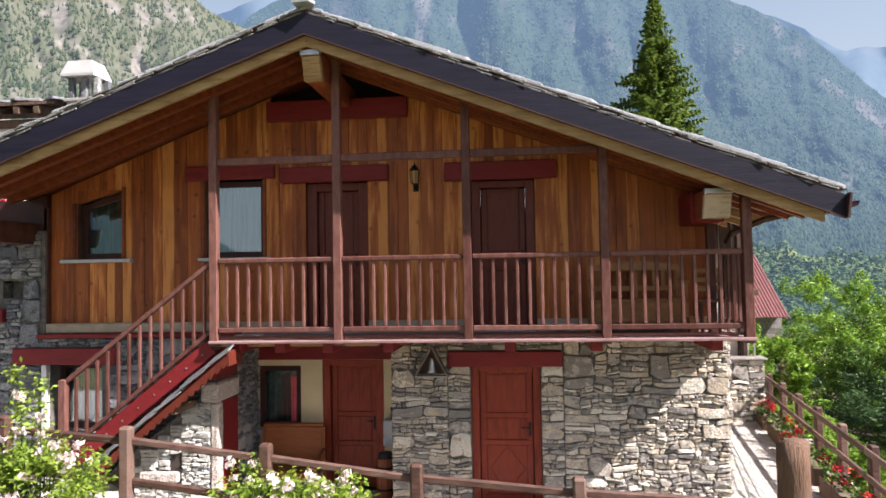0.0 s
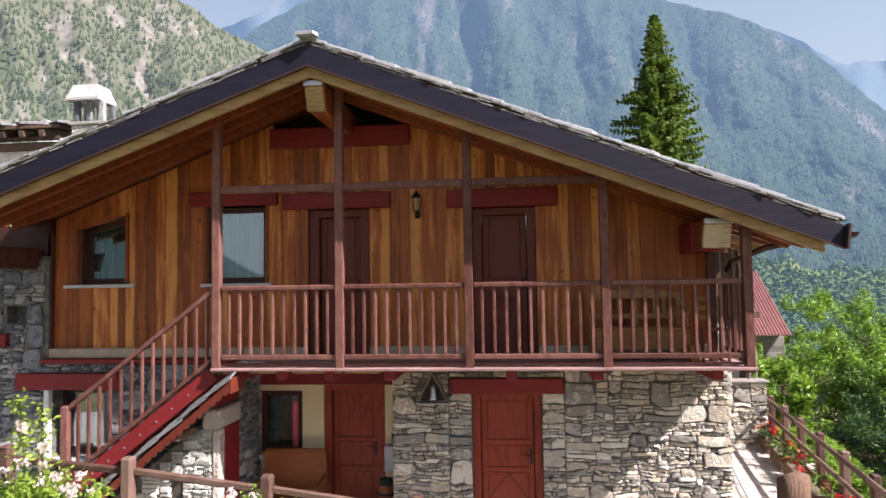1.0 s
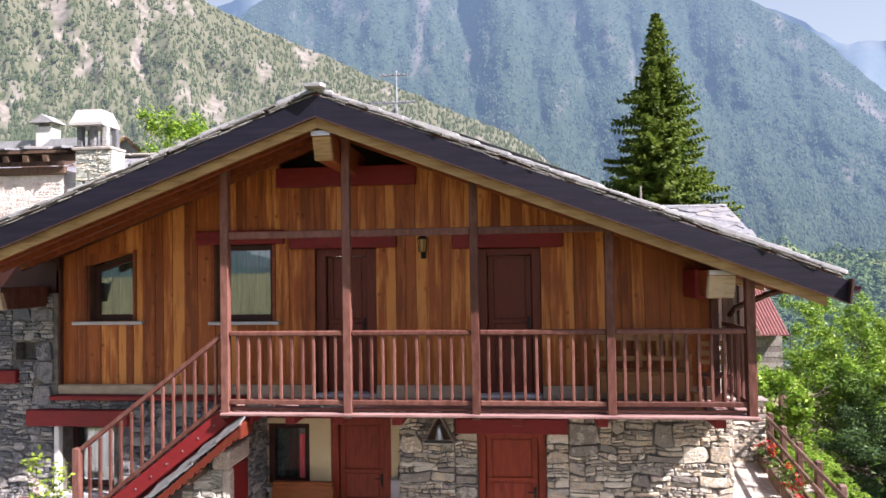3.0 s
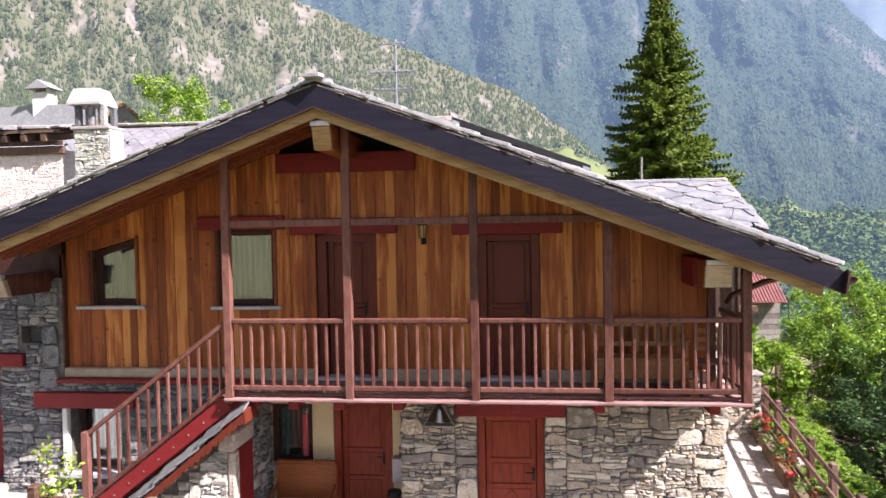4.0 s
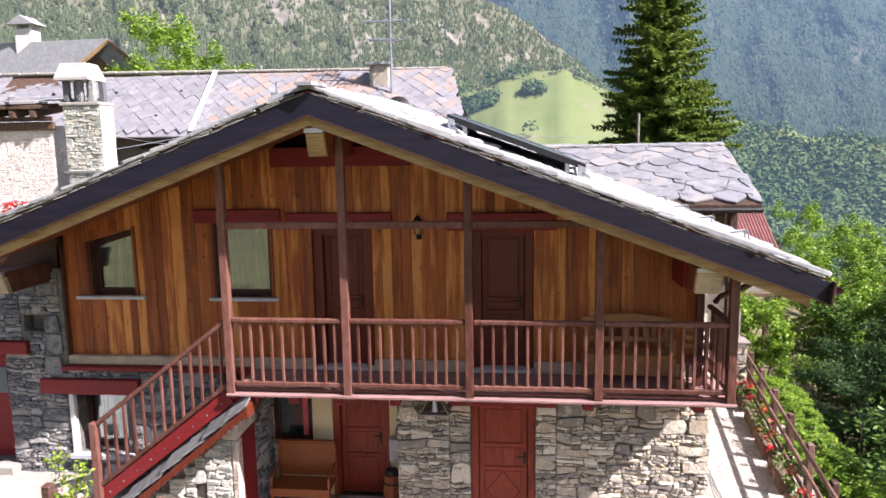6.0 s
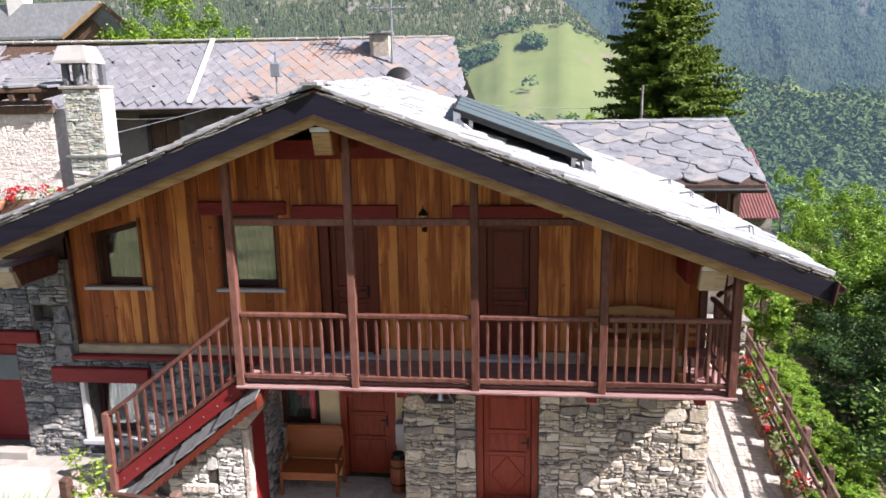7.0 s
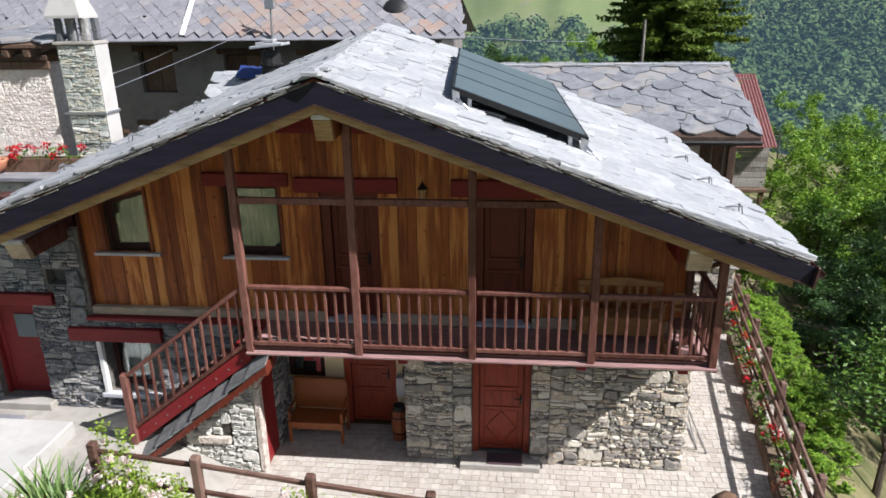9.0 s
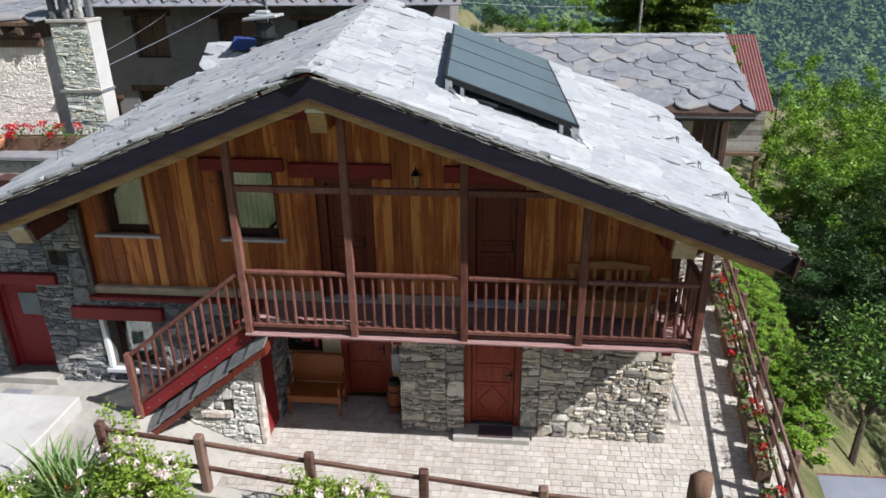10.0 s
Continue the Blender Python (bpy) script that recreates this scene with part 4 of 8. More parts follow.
solo("recess_ceiling", box(-3.93, -1.3, 9.47, 11.0, 2.402, 2.465, 0.004), SOFFIT, "red-brown boarded ceiling of the recess", "ceiling", kind="structure")

# -- outside stair --
WORN_TREAD = material("worn_tread_wood", [(0.08, 0.034, 0.025), (0.15, 0.072, 0.054), (0.11, 0.05, 0.037)], 5, 0.7, 0.3, stretch=(4, 0.8, 4), by_piece=0.4)
stair = thing("stair", (-5.0, 9.5, TERRACE), "red-brown wooden outside stair with railing", "stair", kind="structure")
SL = 0.775
st = lambda x, off: 0.90 + (x + 6.05) * SL + off
for y in (9.14, 9.98):
    part("stringer", Soup().add(beam((-6.08, y, st(-6.08, -0.115)), (-3.93, y, st(-3.93, -0.115)), 0.05, 0.21, 0.008)), RED_PAINT, stair, "dark red side board")
for i in range(9):
    tx, tz = -5.98 + 0.225 * i, 0.885 + 0.178 * i
    part("tread", Soup().add(box(tx - 0.05, tx + 0.20, 9.122, 9.95, tz + 0.05, tz + 0.10, 0.018)), WORN_TREAD, stair, "worn pale brown tread")
rails = part("handrail", Soup().add(beam((-5.99, 9.1, 1.955), (-3.92, 9.1, 3.535), 0.07, 0.065, 0.012)), RED_WOOD, stair)
part("lower_rail", Soup().add(beam((-5.99, 9.1, 1.02), (-3.92, 9.1, 2.63), 0.06, 0.06, 0.01)), RED_WOOD, stair)
part("newel", Soup().add(box(-6.06, -5.95, 9.045, 9.155, TERRACE, 2.0, 0.01)), RED_WOOD, stair)
for i in range(13):
    f = (i + 0.8) / 13.4
    bx = -5.95 + 2.03 * f
    part("baluster", Soup().add(box(bx - 0.0195, bx + 0.0195, 9.08, 9.12, 1.05 + 1.61 * f, 1.955 + 1.58 * f - 0.02, 0.006)), RED_WOOD, stair)

for i in range(9):
    bx = -5.85 + 0.225 * i
    part("bolt", rod((bx, 9.116, st(bx, -0.13)), (bx, 9.104, st(bx, -0.13)), 0.013, 0.011, 8), GALVANISED, stair)

# small slate roof under the stair with a scalloped board
CANOPY_SLATE = material("dark_canopy_slate", [(0.13, 0.135, 0.135), (0.22, 0.222, 0.215), (0.17, 0.172, 0.168)], 7, 0.8, 0.5, by_piece=0.4, spots=0.3, spot_scale=5)
canopy = thing("stair_canopy", (-4.7, 9.1, 1.6), "small slate canopy below the stair with scalloped red board", "canopy", kind="structure")
ca, cb = Vector((-5.88, 8.89, 0.49)), Vector((-3.60, 8.89, 2.35))
cd = cb - ca
for i in range(7):
    a, b = ca + cd * (i / 7 + 0.004), ca + cd * ((i + 1) / 7 + 0.01)
    up = 0.02 + 0.012 * (i % 2)
    vs = []
    for p in (a, b):
        for dy, dz in ((-0.05, 0.0), (0.30, 0.11)):
            for w in (0, 0.035):
                vs.append((p.x, p.y + dy, p.z + dz + w + up + (0.035 if p is a else 0.0)))
    part("slate", outward(vs, [[0, 1, 3, 2], [4, 6, 7, 5], [0, 4, 5, 1], [2, 3, 7, 6], [1, 5, 7, 3], [0, 2, 6, 4]]), CANOPY_SLATE, canopy)
sc = Soup()
n = 26
for i in range(n):
    a, b = ca + cd * (i / n), ca + cd * ((i + 1) / n)
    top, low = 0.0, -0.085
    prof = [(0.0, low), (0.2, low - 0.034), (0.5, low - 0.05), (0.8, low - 0.034), (1.0, low)]
    k = len(sc.v)
    for f, dz in prof:
        p = a + (b - a) * f
        for y in (8.875, 8.90):
            sc.v += [(p.x, y, p.z + top), (p.x, y, p.z + dz)]
    for j in range(4):
        q = k + j * 4
        sc.f += [[q, q + 1, q + 5, q + 4], [q + 3, q + 2, q + 6, q + 7], [q + 1, q + 3, q + 7, q + 5], [q + 2, q, q + 4, q + 6]]
part("scalloped_board", sc, DOOR_WOOD, canopy, "red-brown board with scalloped lower edge")
part("end_board", Soup().add(box(-3.62, -3.57, 8.88, 9.30, 2.20, 2.40, 0.01)), DOOR_WOOD, canopy)
part("bracket", Soup().add(beam((-4.36, 8.92, 1.62), (-4.36, 9.5, 1.62), 0.10, 0.10, 0.02)), LOG_WOOD, canopy)

# ==== ground, paving and fences ====
def smooth(x, a, b):
    t = min(1.0, max(0.0, (x - a) / (b - a)))
    return t * t * (3 - 2 * t)


def fence_x(y):
    return 4.36 + 0.145 * (y - 8.0)


def kerb_z(x):
    """Top of the low wall under the front fence."""
    return 0.86 - 0.57 * smooth(x, -6.5, 1.2)


def ground_z(x, y):
    z = -0.10
    out = x - fence_x(min(max(y, 0), 30)) - 0.5
    if out > 0:
        z -= 0.95 * min(out, 3.6) + 0.26 * max(0, min(out, 24) - 3.6) + 0.12 * max(0, min(out, 120) - 24)
    r = math.hypot(x, y)
    z -= 26 * smooth(r, 60, 260) * smooth(x + y * 0.3, -40, 60)
    z += 1.7 * smooth(y, 13.5, 20) * (1 - smooth(x, -6.5, -4.5))
    z += 0.5 * smooth(y, 20, 40) * (1 - smooth(x, -4, 3))
    if y < 7.55:
        z += (kerb_z(x) - 0.12) * (1 - smooth(x, 3.2, 4.2)) * (1 - smooth(7.55 - y, 6, 20))
    return z


def axis(lo, hi, near, step):
    a, out = 0.0, [0.0]
    while a < hi:
        a += step if a < near else step * (1 + (a - near) * 0.12)
        out.append(min(a, hi))
    b, neg = 0.0, []
    while b > lo:
        b -= step if b > -near else step * (1 + (-b - near) * 0.12)
        neg.append(max(b, lo))
    return neg[::-1] + out


gx, gy = axis(-4200, 4200, 14, 0.62), axis(-4200, 4200, 24, 0.62)
gv = [(x, y, ground_z(x, y) + (0.10 * noise.noise(Vector((x * .5, y * .5, 0))) if x > 6 or y > 20 else 0)) for y in gy for x in gx]
nx = len(gx)
gf = [[j * nx + i, j * nx + i + 1, (j + 1) * nx + i + 1, (j + 1) * nx + i] for j in range(len(gy) - 1) for i in range(nx - 1)]
solo("ground", (gv, gf), GRASS_DRY, "sloping dry grass ground round the village", "ground", kind="structure", smooth=True)

patio = structure("pavement", (0.5, 9, 0), "courtyard of small pale concrete pavers", "pavement")
ps = Soup()
pv = [(-5.9, 7.6), (fence_x(7.6) + 0.35, 7.6), (fence_x(16.0) + 0.35, 16.0), (2.5, 16.0), (2.5, 11.0), (-5.9, 11.0)]
ps.v = [(x, y, -0.012) for x, y in pv] + [(x, y, -0.25) for x, y in pv]
ps.f = [[0, 1, 2, 3, 4, 5], [11, 10, 9, 8, 7, 6]] + [[i, i + 6, (i + 1) % 6 + 6, (i + 1) % 6] for i in range(6)]
part("bedding", ps, JOINT, patio)

terrace = structure("terrace", (-8, 9, 0.3), "sunlit pale concrete terrace by the stair foot", "terrace")
ts = Soup()
tv = [(-12.5, 7.62), (-6.0, 7.62), (-6.0, 10.08), (-12.5, 10.08)]
ts.v = [(x, y, z) for z in (TERRACE, -0.2) for x, y in tv]
ts.f = [[0, 1, 2, 3], [7, 6, 5, 4]] + [[i, i + 4, (i + 1) % 4 + 4, (i + 1) % 4] for i in range(4)]
part("slab", ts, CONCRETE, terrace)
rs = Soup()
rs.v = [(-6.0, 7.62, TERRACE), (-4.5, 7.62, 0.01), (-4.5, 9.45, 0.01), (-6.0, 9.45, TERRACE), (-6.0, 7.62, -0.2), (-4.5, 7.62, -0.2), (-4.5, 9.45, -0.2), (-6.0, 9.45, -0.2)]
rs.f = [[0, 1, 2, 3], [0, 4, 5, 1], [3, 2, 6, 7], [4, 7, 6, 5], [1, 5, 6, 2], [0, 3, 7, 4]]
part("ramp", rs, CONCRETE, terrace)
part("flagstone", Soup().add(box(-8.9, -8.35, 9.2, 9.7, TERRACE + 0.002, TERRACE + 0.02, 0.006)), SLATE_BLUE, terrace)
solo("platform", Soup().add(box(-10.5, -7.15, 6.4, 9.25, 0.3, 0.98, 0.02)), RENDER_WHITE, "raised whitish concrete platform beside the terrace", "platform", kind="structure")

# low wall under the front fence
kw = Soup()
xs = [-7.0 + 0.5 * i for i in range(21)]
for i, x in enumerate(xs):
    z = kerb_z(x)
    kw.v += [(x, 7.40, -0.3), (x, 7.40, z), (x, 7.62, z), (x, 7.62, -0.3)]
for i in range(len(xs) - 1):
    k = 4 * i
    for a, b in ((0, 1), (1, 2), (2, 3)):
        kw.f.append([k + a, k + b, k + 4 + b, k + 4 + a])
kw.f += [[0, 1, 2, 3], [len(kw.v) - 1, len(kw.v) - 2, len(kw.v) - 3, len(kw.v) - 4]]
solo("kerb_wall", kw, CONCRETE, "low grey concrete wall under the front fence", "low wall", kind="structure")

FENCE_WOOD = material("weathered_fence_wood", [(0.065, 0.032, 0.022), (0.115, 0.062, 0.045), (0.17, 0.105, 0.08)], 5, 0.65, 0.35, stretch=(1, 4, 4), by_piece=0.5, fine=20, spots=0.3, spot_scale=4)
fence = thing("front_fence", (-1.5, 7.5, 0.5), "weathered brown post-and-rail fence by the courtyard", "fence", kind="structure")
FP = [(-5.65, 7.58, 1.83), (-4.16, 7.52, 1.73), (-2.56, 7.46, 1.575), (-0.95, 7.48, 1.38), (0.70, 7.38, 1.29)]
for x, y, z in FP:
    post = Soup().add(box(x - 0.065, x + 0.065, y - 0.065, y + 0.065, kerb_z(x) - 0.02, z, 0.022))
    part("post", post, FENCE_WOOD, fence)
for (xa, ya, za), (xb, yb, zb) in zip(FP, FP[1:] + [(2.60, 7.32, 1.22)]):
    for off in (0.16, 0.60):
        part("rail", Soup().add(beam((xa + 0.05, ya + 0.02, za - off), (xb - 0.05, yb + 0.02, zb - off), 0.055, 0.08, 0.016)), FENCE_WOOD, fence)

lv, lf = [], []
for k in range(9):
    z = 1.66 * k / 8
    for i in range(14):
        a = 2 * math.pi * i / 14 + 0.05 * k
        r = (0.165 - 0.02 * k / 8) * (1 + 0.22 * noise.noise(Vector((math.cos(a) * 2.2, math.sin(a) * 2.2, z * 1.6))))
        lv.append((2.72 + r * math.cos(a), 7.32 + r * math.sin(a), z + (0.03 * math.sin(a * 2) if k == 8 else 0)))
for k in range(8):
    for i in range(14):
        j = (i + 1) % 14
        lf.append([k * 14 + i, k * 14 + j, k * 14 + 14 + j, k * 14 + 14 + i])
lv.append((2.72, 7.32, 1.72))
for i in range(14):
    lf.append([8 * 14 + i, 8 * 14 + (i + 1) % 14, len(lv) - 1])
gate_log = thing("gate_post", (2.72, 7.32, 0), "thick weathered round log gate post", "gate post")
part("log", (lv, lf), LOG_WOOD, gate_log, smooth=True)

side = thing("side_fence", (4.9, 12, 0), "brown rail fence along the drop with flower troughs inside", "fence", kind="structure")
posts = [7.5 + 1.32 * i for i in range(8)]
for y in posts:
    x = fence_x(y) + 0.10
    part("post", Soup().add(box(x - 0.06, x + 0.06, y - 0.06, y + 0.06, -0.12, 0.97, 0.02)), FENCE_WOOD, side)
for y0, y1 in zip(posts, posts[1:]):
    for z in (0.90, 0.56, 0.22):
        part("rail", Soup().add(beam((fence_x(y0), y0 + 0.004, z), (fence_x(y1), y1 - 0.004, z), 0.05, 0.085, 0.012)), FENCE_WOOD, side)

# ==== leaves ====
def leaf_cloud(rng, centers, per, spread, size, flat=0.5, droop=0.0):
    """Small four-cornered leaves scattered about centres (n, 3); numpy arrays of vertices and faces."""
    c = np.repeat(np.asarray(centers, dtype=float), per, axis=0)
    n = len(c)
    d = rng.normal(size=(n, 3)) * np.asarray(spread)
    p = c + d
    a = rng.normal(size=(n, 3)); a[:, 2] *= flat
    a /= np.linalg.norm(a, axis=1, keepdims=True)
    b = rng.normal(size=(n, 3)); b[:, 2] *= flat
    b -= a * np.sum(a * b, axis=1, keepdims=True)
    b /= np.linalg.norm(b, axis=1, keepdims=True)
    s = size * rng.uniform(0.6, 1.3, (n, 1))
    bend = np.cross(a, b) * s * 0.18
    v = np.stack([p - a * s, p + b * s * 0.45 + bend, p + a * s, p - b * s * 0.45 + bend], axis=1).reshape(-1, 3)
    if droop:
        v[:, 2] -= droop * np.repeat(np.abs(d[:, 0]) + np.abs(d[:, 1]), 4)
    f = np.arange(4 * n).reshape(n, 4)
    return v, f


def fast_mesh(name, v, f, mat, smooth=False):
    me = bpy.data.meshes.new(name)
    k = f.shape[1]
    me.vertices.add(len(v)); me.loops.add(f.size); me.polygons.add(len(f))
    me.vertices.foreach_set("co", np.ascontiguousarray(v, dtype=np.float32).ravel())
    me.loops.foreach_set("vertex_index", np.ascontiguousarray(f, dtype=np.int32).ravel())
    me.polygons.foreach_set("loop_start", np.arange(0, f.size, k, dtype=np.int32))
    me.polygons.foreach_set("loop_total", np.full(len(f), k, dtype=np.int32))
    if mat:
        me.materials.append(mat)
    me.update(calc_edges=True)
    return me


def raw_part(name, me, parent, label=""):
    ob = new(name, me)
    ob.parent = parent
    return tagged(ob, label)


BLOOMS_RED = [fast_mesh("bloom", *leaf_cloud(np.random.default_rng(60 + i), np.zeros((1, 3)), 34, (0.042, 0.042, 0.034), 0.03, 1.0), PETAL_RED) for i in range(3)]
BLOOMS_PINK = [fast_mesh("bloom", *leaf_cloud(np.random.default_rng(70 + i), np.zeros((1, 3)), 30, (0.024, 0.024, 0.02), 0.026, 1.0), PETAL_PINK) for i in range(3)]

# flower troughs with geraniums along the side fence
def geranium_trough(at, turn, length, seed, label, leafy=0.2, many=4.5):
    rng = np.random.default_rng(seed)
    t = thing("flower_trough", at, label, "flower trough", group="flower troughs along the fence")
    h, d = 0.26, 0.24
    s = Soup()
    for b in (box(-length / 2, length / 2, -d / 2, -d / 2 + 0.025, 0.0, h, 0.006), box(-length / 2, length / 2, d / 2 - 0.025, d / 2, 0.0, h, 0.006),
              box(-length / 2, -length / 2 + 0.025, -d / 2 + 0.025, d / 2 - 0.025, 0, h, 0.004), box(length / 2 - 0.025, length / 2, -d / 2 + 0.025, d / 2 - 0.025, 0, h, 0.004)):
        s.add(b)
    trough = new("trough", mesh_of("trough", s, LOG_WOOD)); trough.parent = t
    ob = new("soil", mesh_of("soil", box(-length / 2 + 0.03, length / 2 - 0.03, -d / 2 + 0.03, d / 2 - 0.03, 0.05, h - 0.03, 0.004), SOIL)); ob.parent = trough
    n = int(length * 9)
    c = np.stack([rng.uniform(-length / 2, length / 2, n), rng.uniform(-0.10, 0.12, n), rng.uniform(h - 0.02, h + leafy, n)], axis=1)
    raw_part("foliage", fast_mesh("foliage", *leaf_cloud(rng, c, 16, (0.06, 0.06, 0.05), 0.042), LEAF), t)
    n = max(2, int(length * many * rng.uniform(0.6, 1.1)))
    c = np.stack([rng.uniform(-length / 2, length / 2, n), rng.uniform(-0.12, 0.26, n), rng.uniform(h + 0.05, h + leafy + 0.12, n)], axis=1)
    for q in c:
        ob = raw_part("bloom", BLOOMS_RED[int(rng.integers(3))], t, "bright red geranium bloom")
        ob.location = q
        ob.rotation_euler = (0, 0, float(rng.uniform(0, 6.28)))
    t.rotation_euler = (0, 0, turn)
    return t


turn = math.atan2(1, 0.145)
k = 0
y = 8.3
while y < 16:
    L = (1.0, 0.8, 1.1)[k % 3]
    geranium_trough((fence_x(y) - 0.20, y, 0.0), turn + math.pi, L, 50 + k, "brown wooden trough with red geraniums by the fence")
    y += L + 0.28
    k += 1
for i, y in enumerate((9.55, 12.0)):
    pot = thing("flower_pot", (fence_x(y) - 0.24, y, 0), "small terracotta pot beside the troughs", "flower pot", group="pots by the fence")
    pr = [(0.075, 0.0), (0.11, 0.18), (0.12, 0.185), (0.12, 0.22), (0.10, 0.22), (0.09, 0.05)]
    vs = [(r * math.cos(a * math.pi / 6), r * math.sin(a * math.pi / 6), z) for r, z in pr for a in range(12)]
    fs = [[q * 12 + a, q * 12 + (a + 1) % 12, q * 12 + 12 + (a + 1) % 12, q * 12 + 12 + a] for q in range(5) for a in range(12)]
    ob = new("pot", mesh_of("pot", (vs, fs), TERRACOTTA, smooth=True)); ob.parent = pot

# ==== things on the house and in the yard ====
bench = thing("settle_bench", (-3.36, 10.55, 0), "honey-brown wooden settle bench in the recess", "bench")
bx0, bx1 = -3.87, -2.87
part("seat", Soup().add(box(bx0, bx1, 10.30, 10.78, 0.40, 0.44, 0.01)), BENCH_WOOD, bench)
part("apron", Soup().add(box(bx0 + 0.03, bx1 - 0.03, 10.315, 10.34, 0.29, 0.398, 0.006)), BENCH_WOOD, bench)
back = part("backrest", Soup().add(box(bx0 + 0.05, bx1 - 0.05, 10.78, 10.805, 0.45, 1.02, 0.006)), BENCH_WOOD, bench)
part("top_rail", Soup().add(box(bx0 + 0.02, bx1 - 0.02, 10.765, 10.82, 1.022, 1.075, 0.012)), BENCH_WOOD, bench)
for x in (bx0, bx1 - 0.05):
    part("leg", Soup().add(box(x, x + 0.05, 10.31, 10.36, 0, 0.398, 0.006)), BENCH_WOOD, bench)
    part("leg", Soup().add(box(x, x + 0.05, 10.77, 10.82, 0, 1.02, 0.006)), BENCH_WOOD, bench)
    part("armrest", Soup().add(beam((x + 0.025, 10.32, 0.60), (x + 0.025, 10.78, 0.68), 0.045, 0.04, 0.01)), BENCH_WOOD, bench)
    part("arm_post", Soup().add(box(x + 0.005, x + 0.045, 10.33, 10.37, 0.442, 0.585, 0.006)), BENCH_WOOD, bench)

BARREL_WOOD = material("barrel_stave_wood", [(0.16, 0.042, 0.016), (0.25, 0.072, 0.026)], 4, 0.5, 0.2, stretch=(5, 5, 0.8), by_piece=0.4)
barrel = thing("wooden_barrel", (-1.90, 10.62, 0), "small brown stave barrel with black lid beside the door", "barrel")
for i in range(12):
    a = 2 * math.pi * i / 12
    vs = []
    for z, r in ((0, 0.125), (0.3, 0.15), (0.60, 0.13)):
        for da in (-0.125 * 2, 0.125 * 2):
            for rr in (r, r - 0.02):
                vs.append((-1.90 + rr * math.cos(a + da), 10.62 + rr * math.sin(a + da), z))
    fs = [[0, 2, 6, 4], [4, 6, 10, 8], [1, 5, 7, 3], [5, 9, 11, 7], [0, 4, 5, 1], [4, 8, 9, 5], [2, 3, 7, 6], [6, 7, 11, 10], [8, 10, 11, 9], [0, 1, 3, 2]]
    part("stave", (vs, fs), BARREL_WOOD, barrel)
for z, r in ((0.14, 0.142), (0.46, 0.147)):
    ring = [(r * math.cos(math.pi * i / 12), r * math.sin(math.pi * i / 12)) for i in range(24)]
    vs = [(-1.90 + x * q, 10.62 + y * q, z + dz) for q in (1, 1.03) for dz in (0, 0.03) for x, y in ring]
    fs = [[48 + i, 48 + (i + 1) % 24, 72 + (i + 1) % 24, 72 + i] for i in range(24)] + [[24 + i, 72 + i, 72 + (i + 1) % 24, 24 + (i + 1) % 24] for i in range(24)]
    part("hoop", (vs, fs), DARK_METAL, barrel)
part("lid", rod((-1.90, 10.62, 0.60), (-1.90, 10.62, 0.68), 0.115, 0.10, 14), RUBBER, barrel, "black lid")
shelf = thing("stone_ledge", (-1.80, 10.9, 0.70), "grey stone ledge with a black object beside the door", "ledge", kind="structure")
part("ledge", Soup().add(box(-1.97, -1.66, 10.80, 10.995, 0.72, 1.12, 0.015)), MARBLE, shelf)
# black object of unclear kind; spout and handle are made up
can = thing("watering_can", (-1.80, 10.88, 1.12), "black object on the stone ledge, given a made-up can shape", "watering can")
part("body", rod((-1.80, 10.88, 1.12), (-1.80, 10.88, 1.31), 0.065, 0.055, 12), RUBBER, can)
part("spout", rod((-1.80, 10.83, 1.18), (-1.83, 10.72, 1.33), 0.016, 0.011, 8), RUBBER, can)
part("handle", tube([(-1.80, 10.93, 1.16), (-1.80, 10.985, 1.22), (-1.80, 10.97, 1.32), (-1.80, 10.90, 1.31)], 0.008), RUBBER, can)

# bell in a small triangular shelter on the rubble wall
bell = thing("wall_bell", (-1.09, 9.93, 1.93), "small wooden triangular bell shelter on the stone wall", "bell shelter")
for a, b in (((-1.31, 1.93), (-1.09, 2.33)), ((-0.87, 1.93), (-1.09, 2.33))):
    part("roof_board", Soup().add(beam((a[0], 9.95, a[1]), (b[0], 9.95, b[1]), 0.16, 0.022, 0.004, up=(0.2, 0, 1))), GREY_WOOD, bell)
part("back_board", ([(-1.29, 10.02, 1.94), (-0.89, 10.02, 1.94), (-1.09, 10.02, 2.31), (-1.29, 10.04, 1.94), (-0.89, 10.04, 1.94), (-1.09, 10.04, 2.31)],
                    [[0, 1, 2], [5, 4, 3], [0, 3, 4, 1], [1, 4, 5, 2], [2, 5, 3, 0]]), DARK_WOOD, bell)
part("base_board", Soup().add(box(-1.32, -0.86, 9.88, 10.03, 1.905, 1.927, 0.004)), GREY_WOOD, bell)
pr = [(0.012, 2.17), (0.03, 2.16), (0.042, 2.10), (0.055, 2.0), (0.07, 1.97), (0.05, 1.97)]
vs = [(-1.09 + r * math.cos(a * math.pi / 6), 9.95 + r * math.sin(a * math.pi / 6), z) for r, z in pr for a in range(12)]
fs = [[q * 12 + a, q * 12 + (a + 1) % 12, q * 12 + 12 + (a + 1) % 12, q * 12 + 12 + a] for q in range(5) for a in range(12)]
part("bell", (vs, fs), METAL, bell, "dull silvery bell", smooth=True)

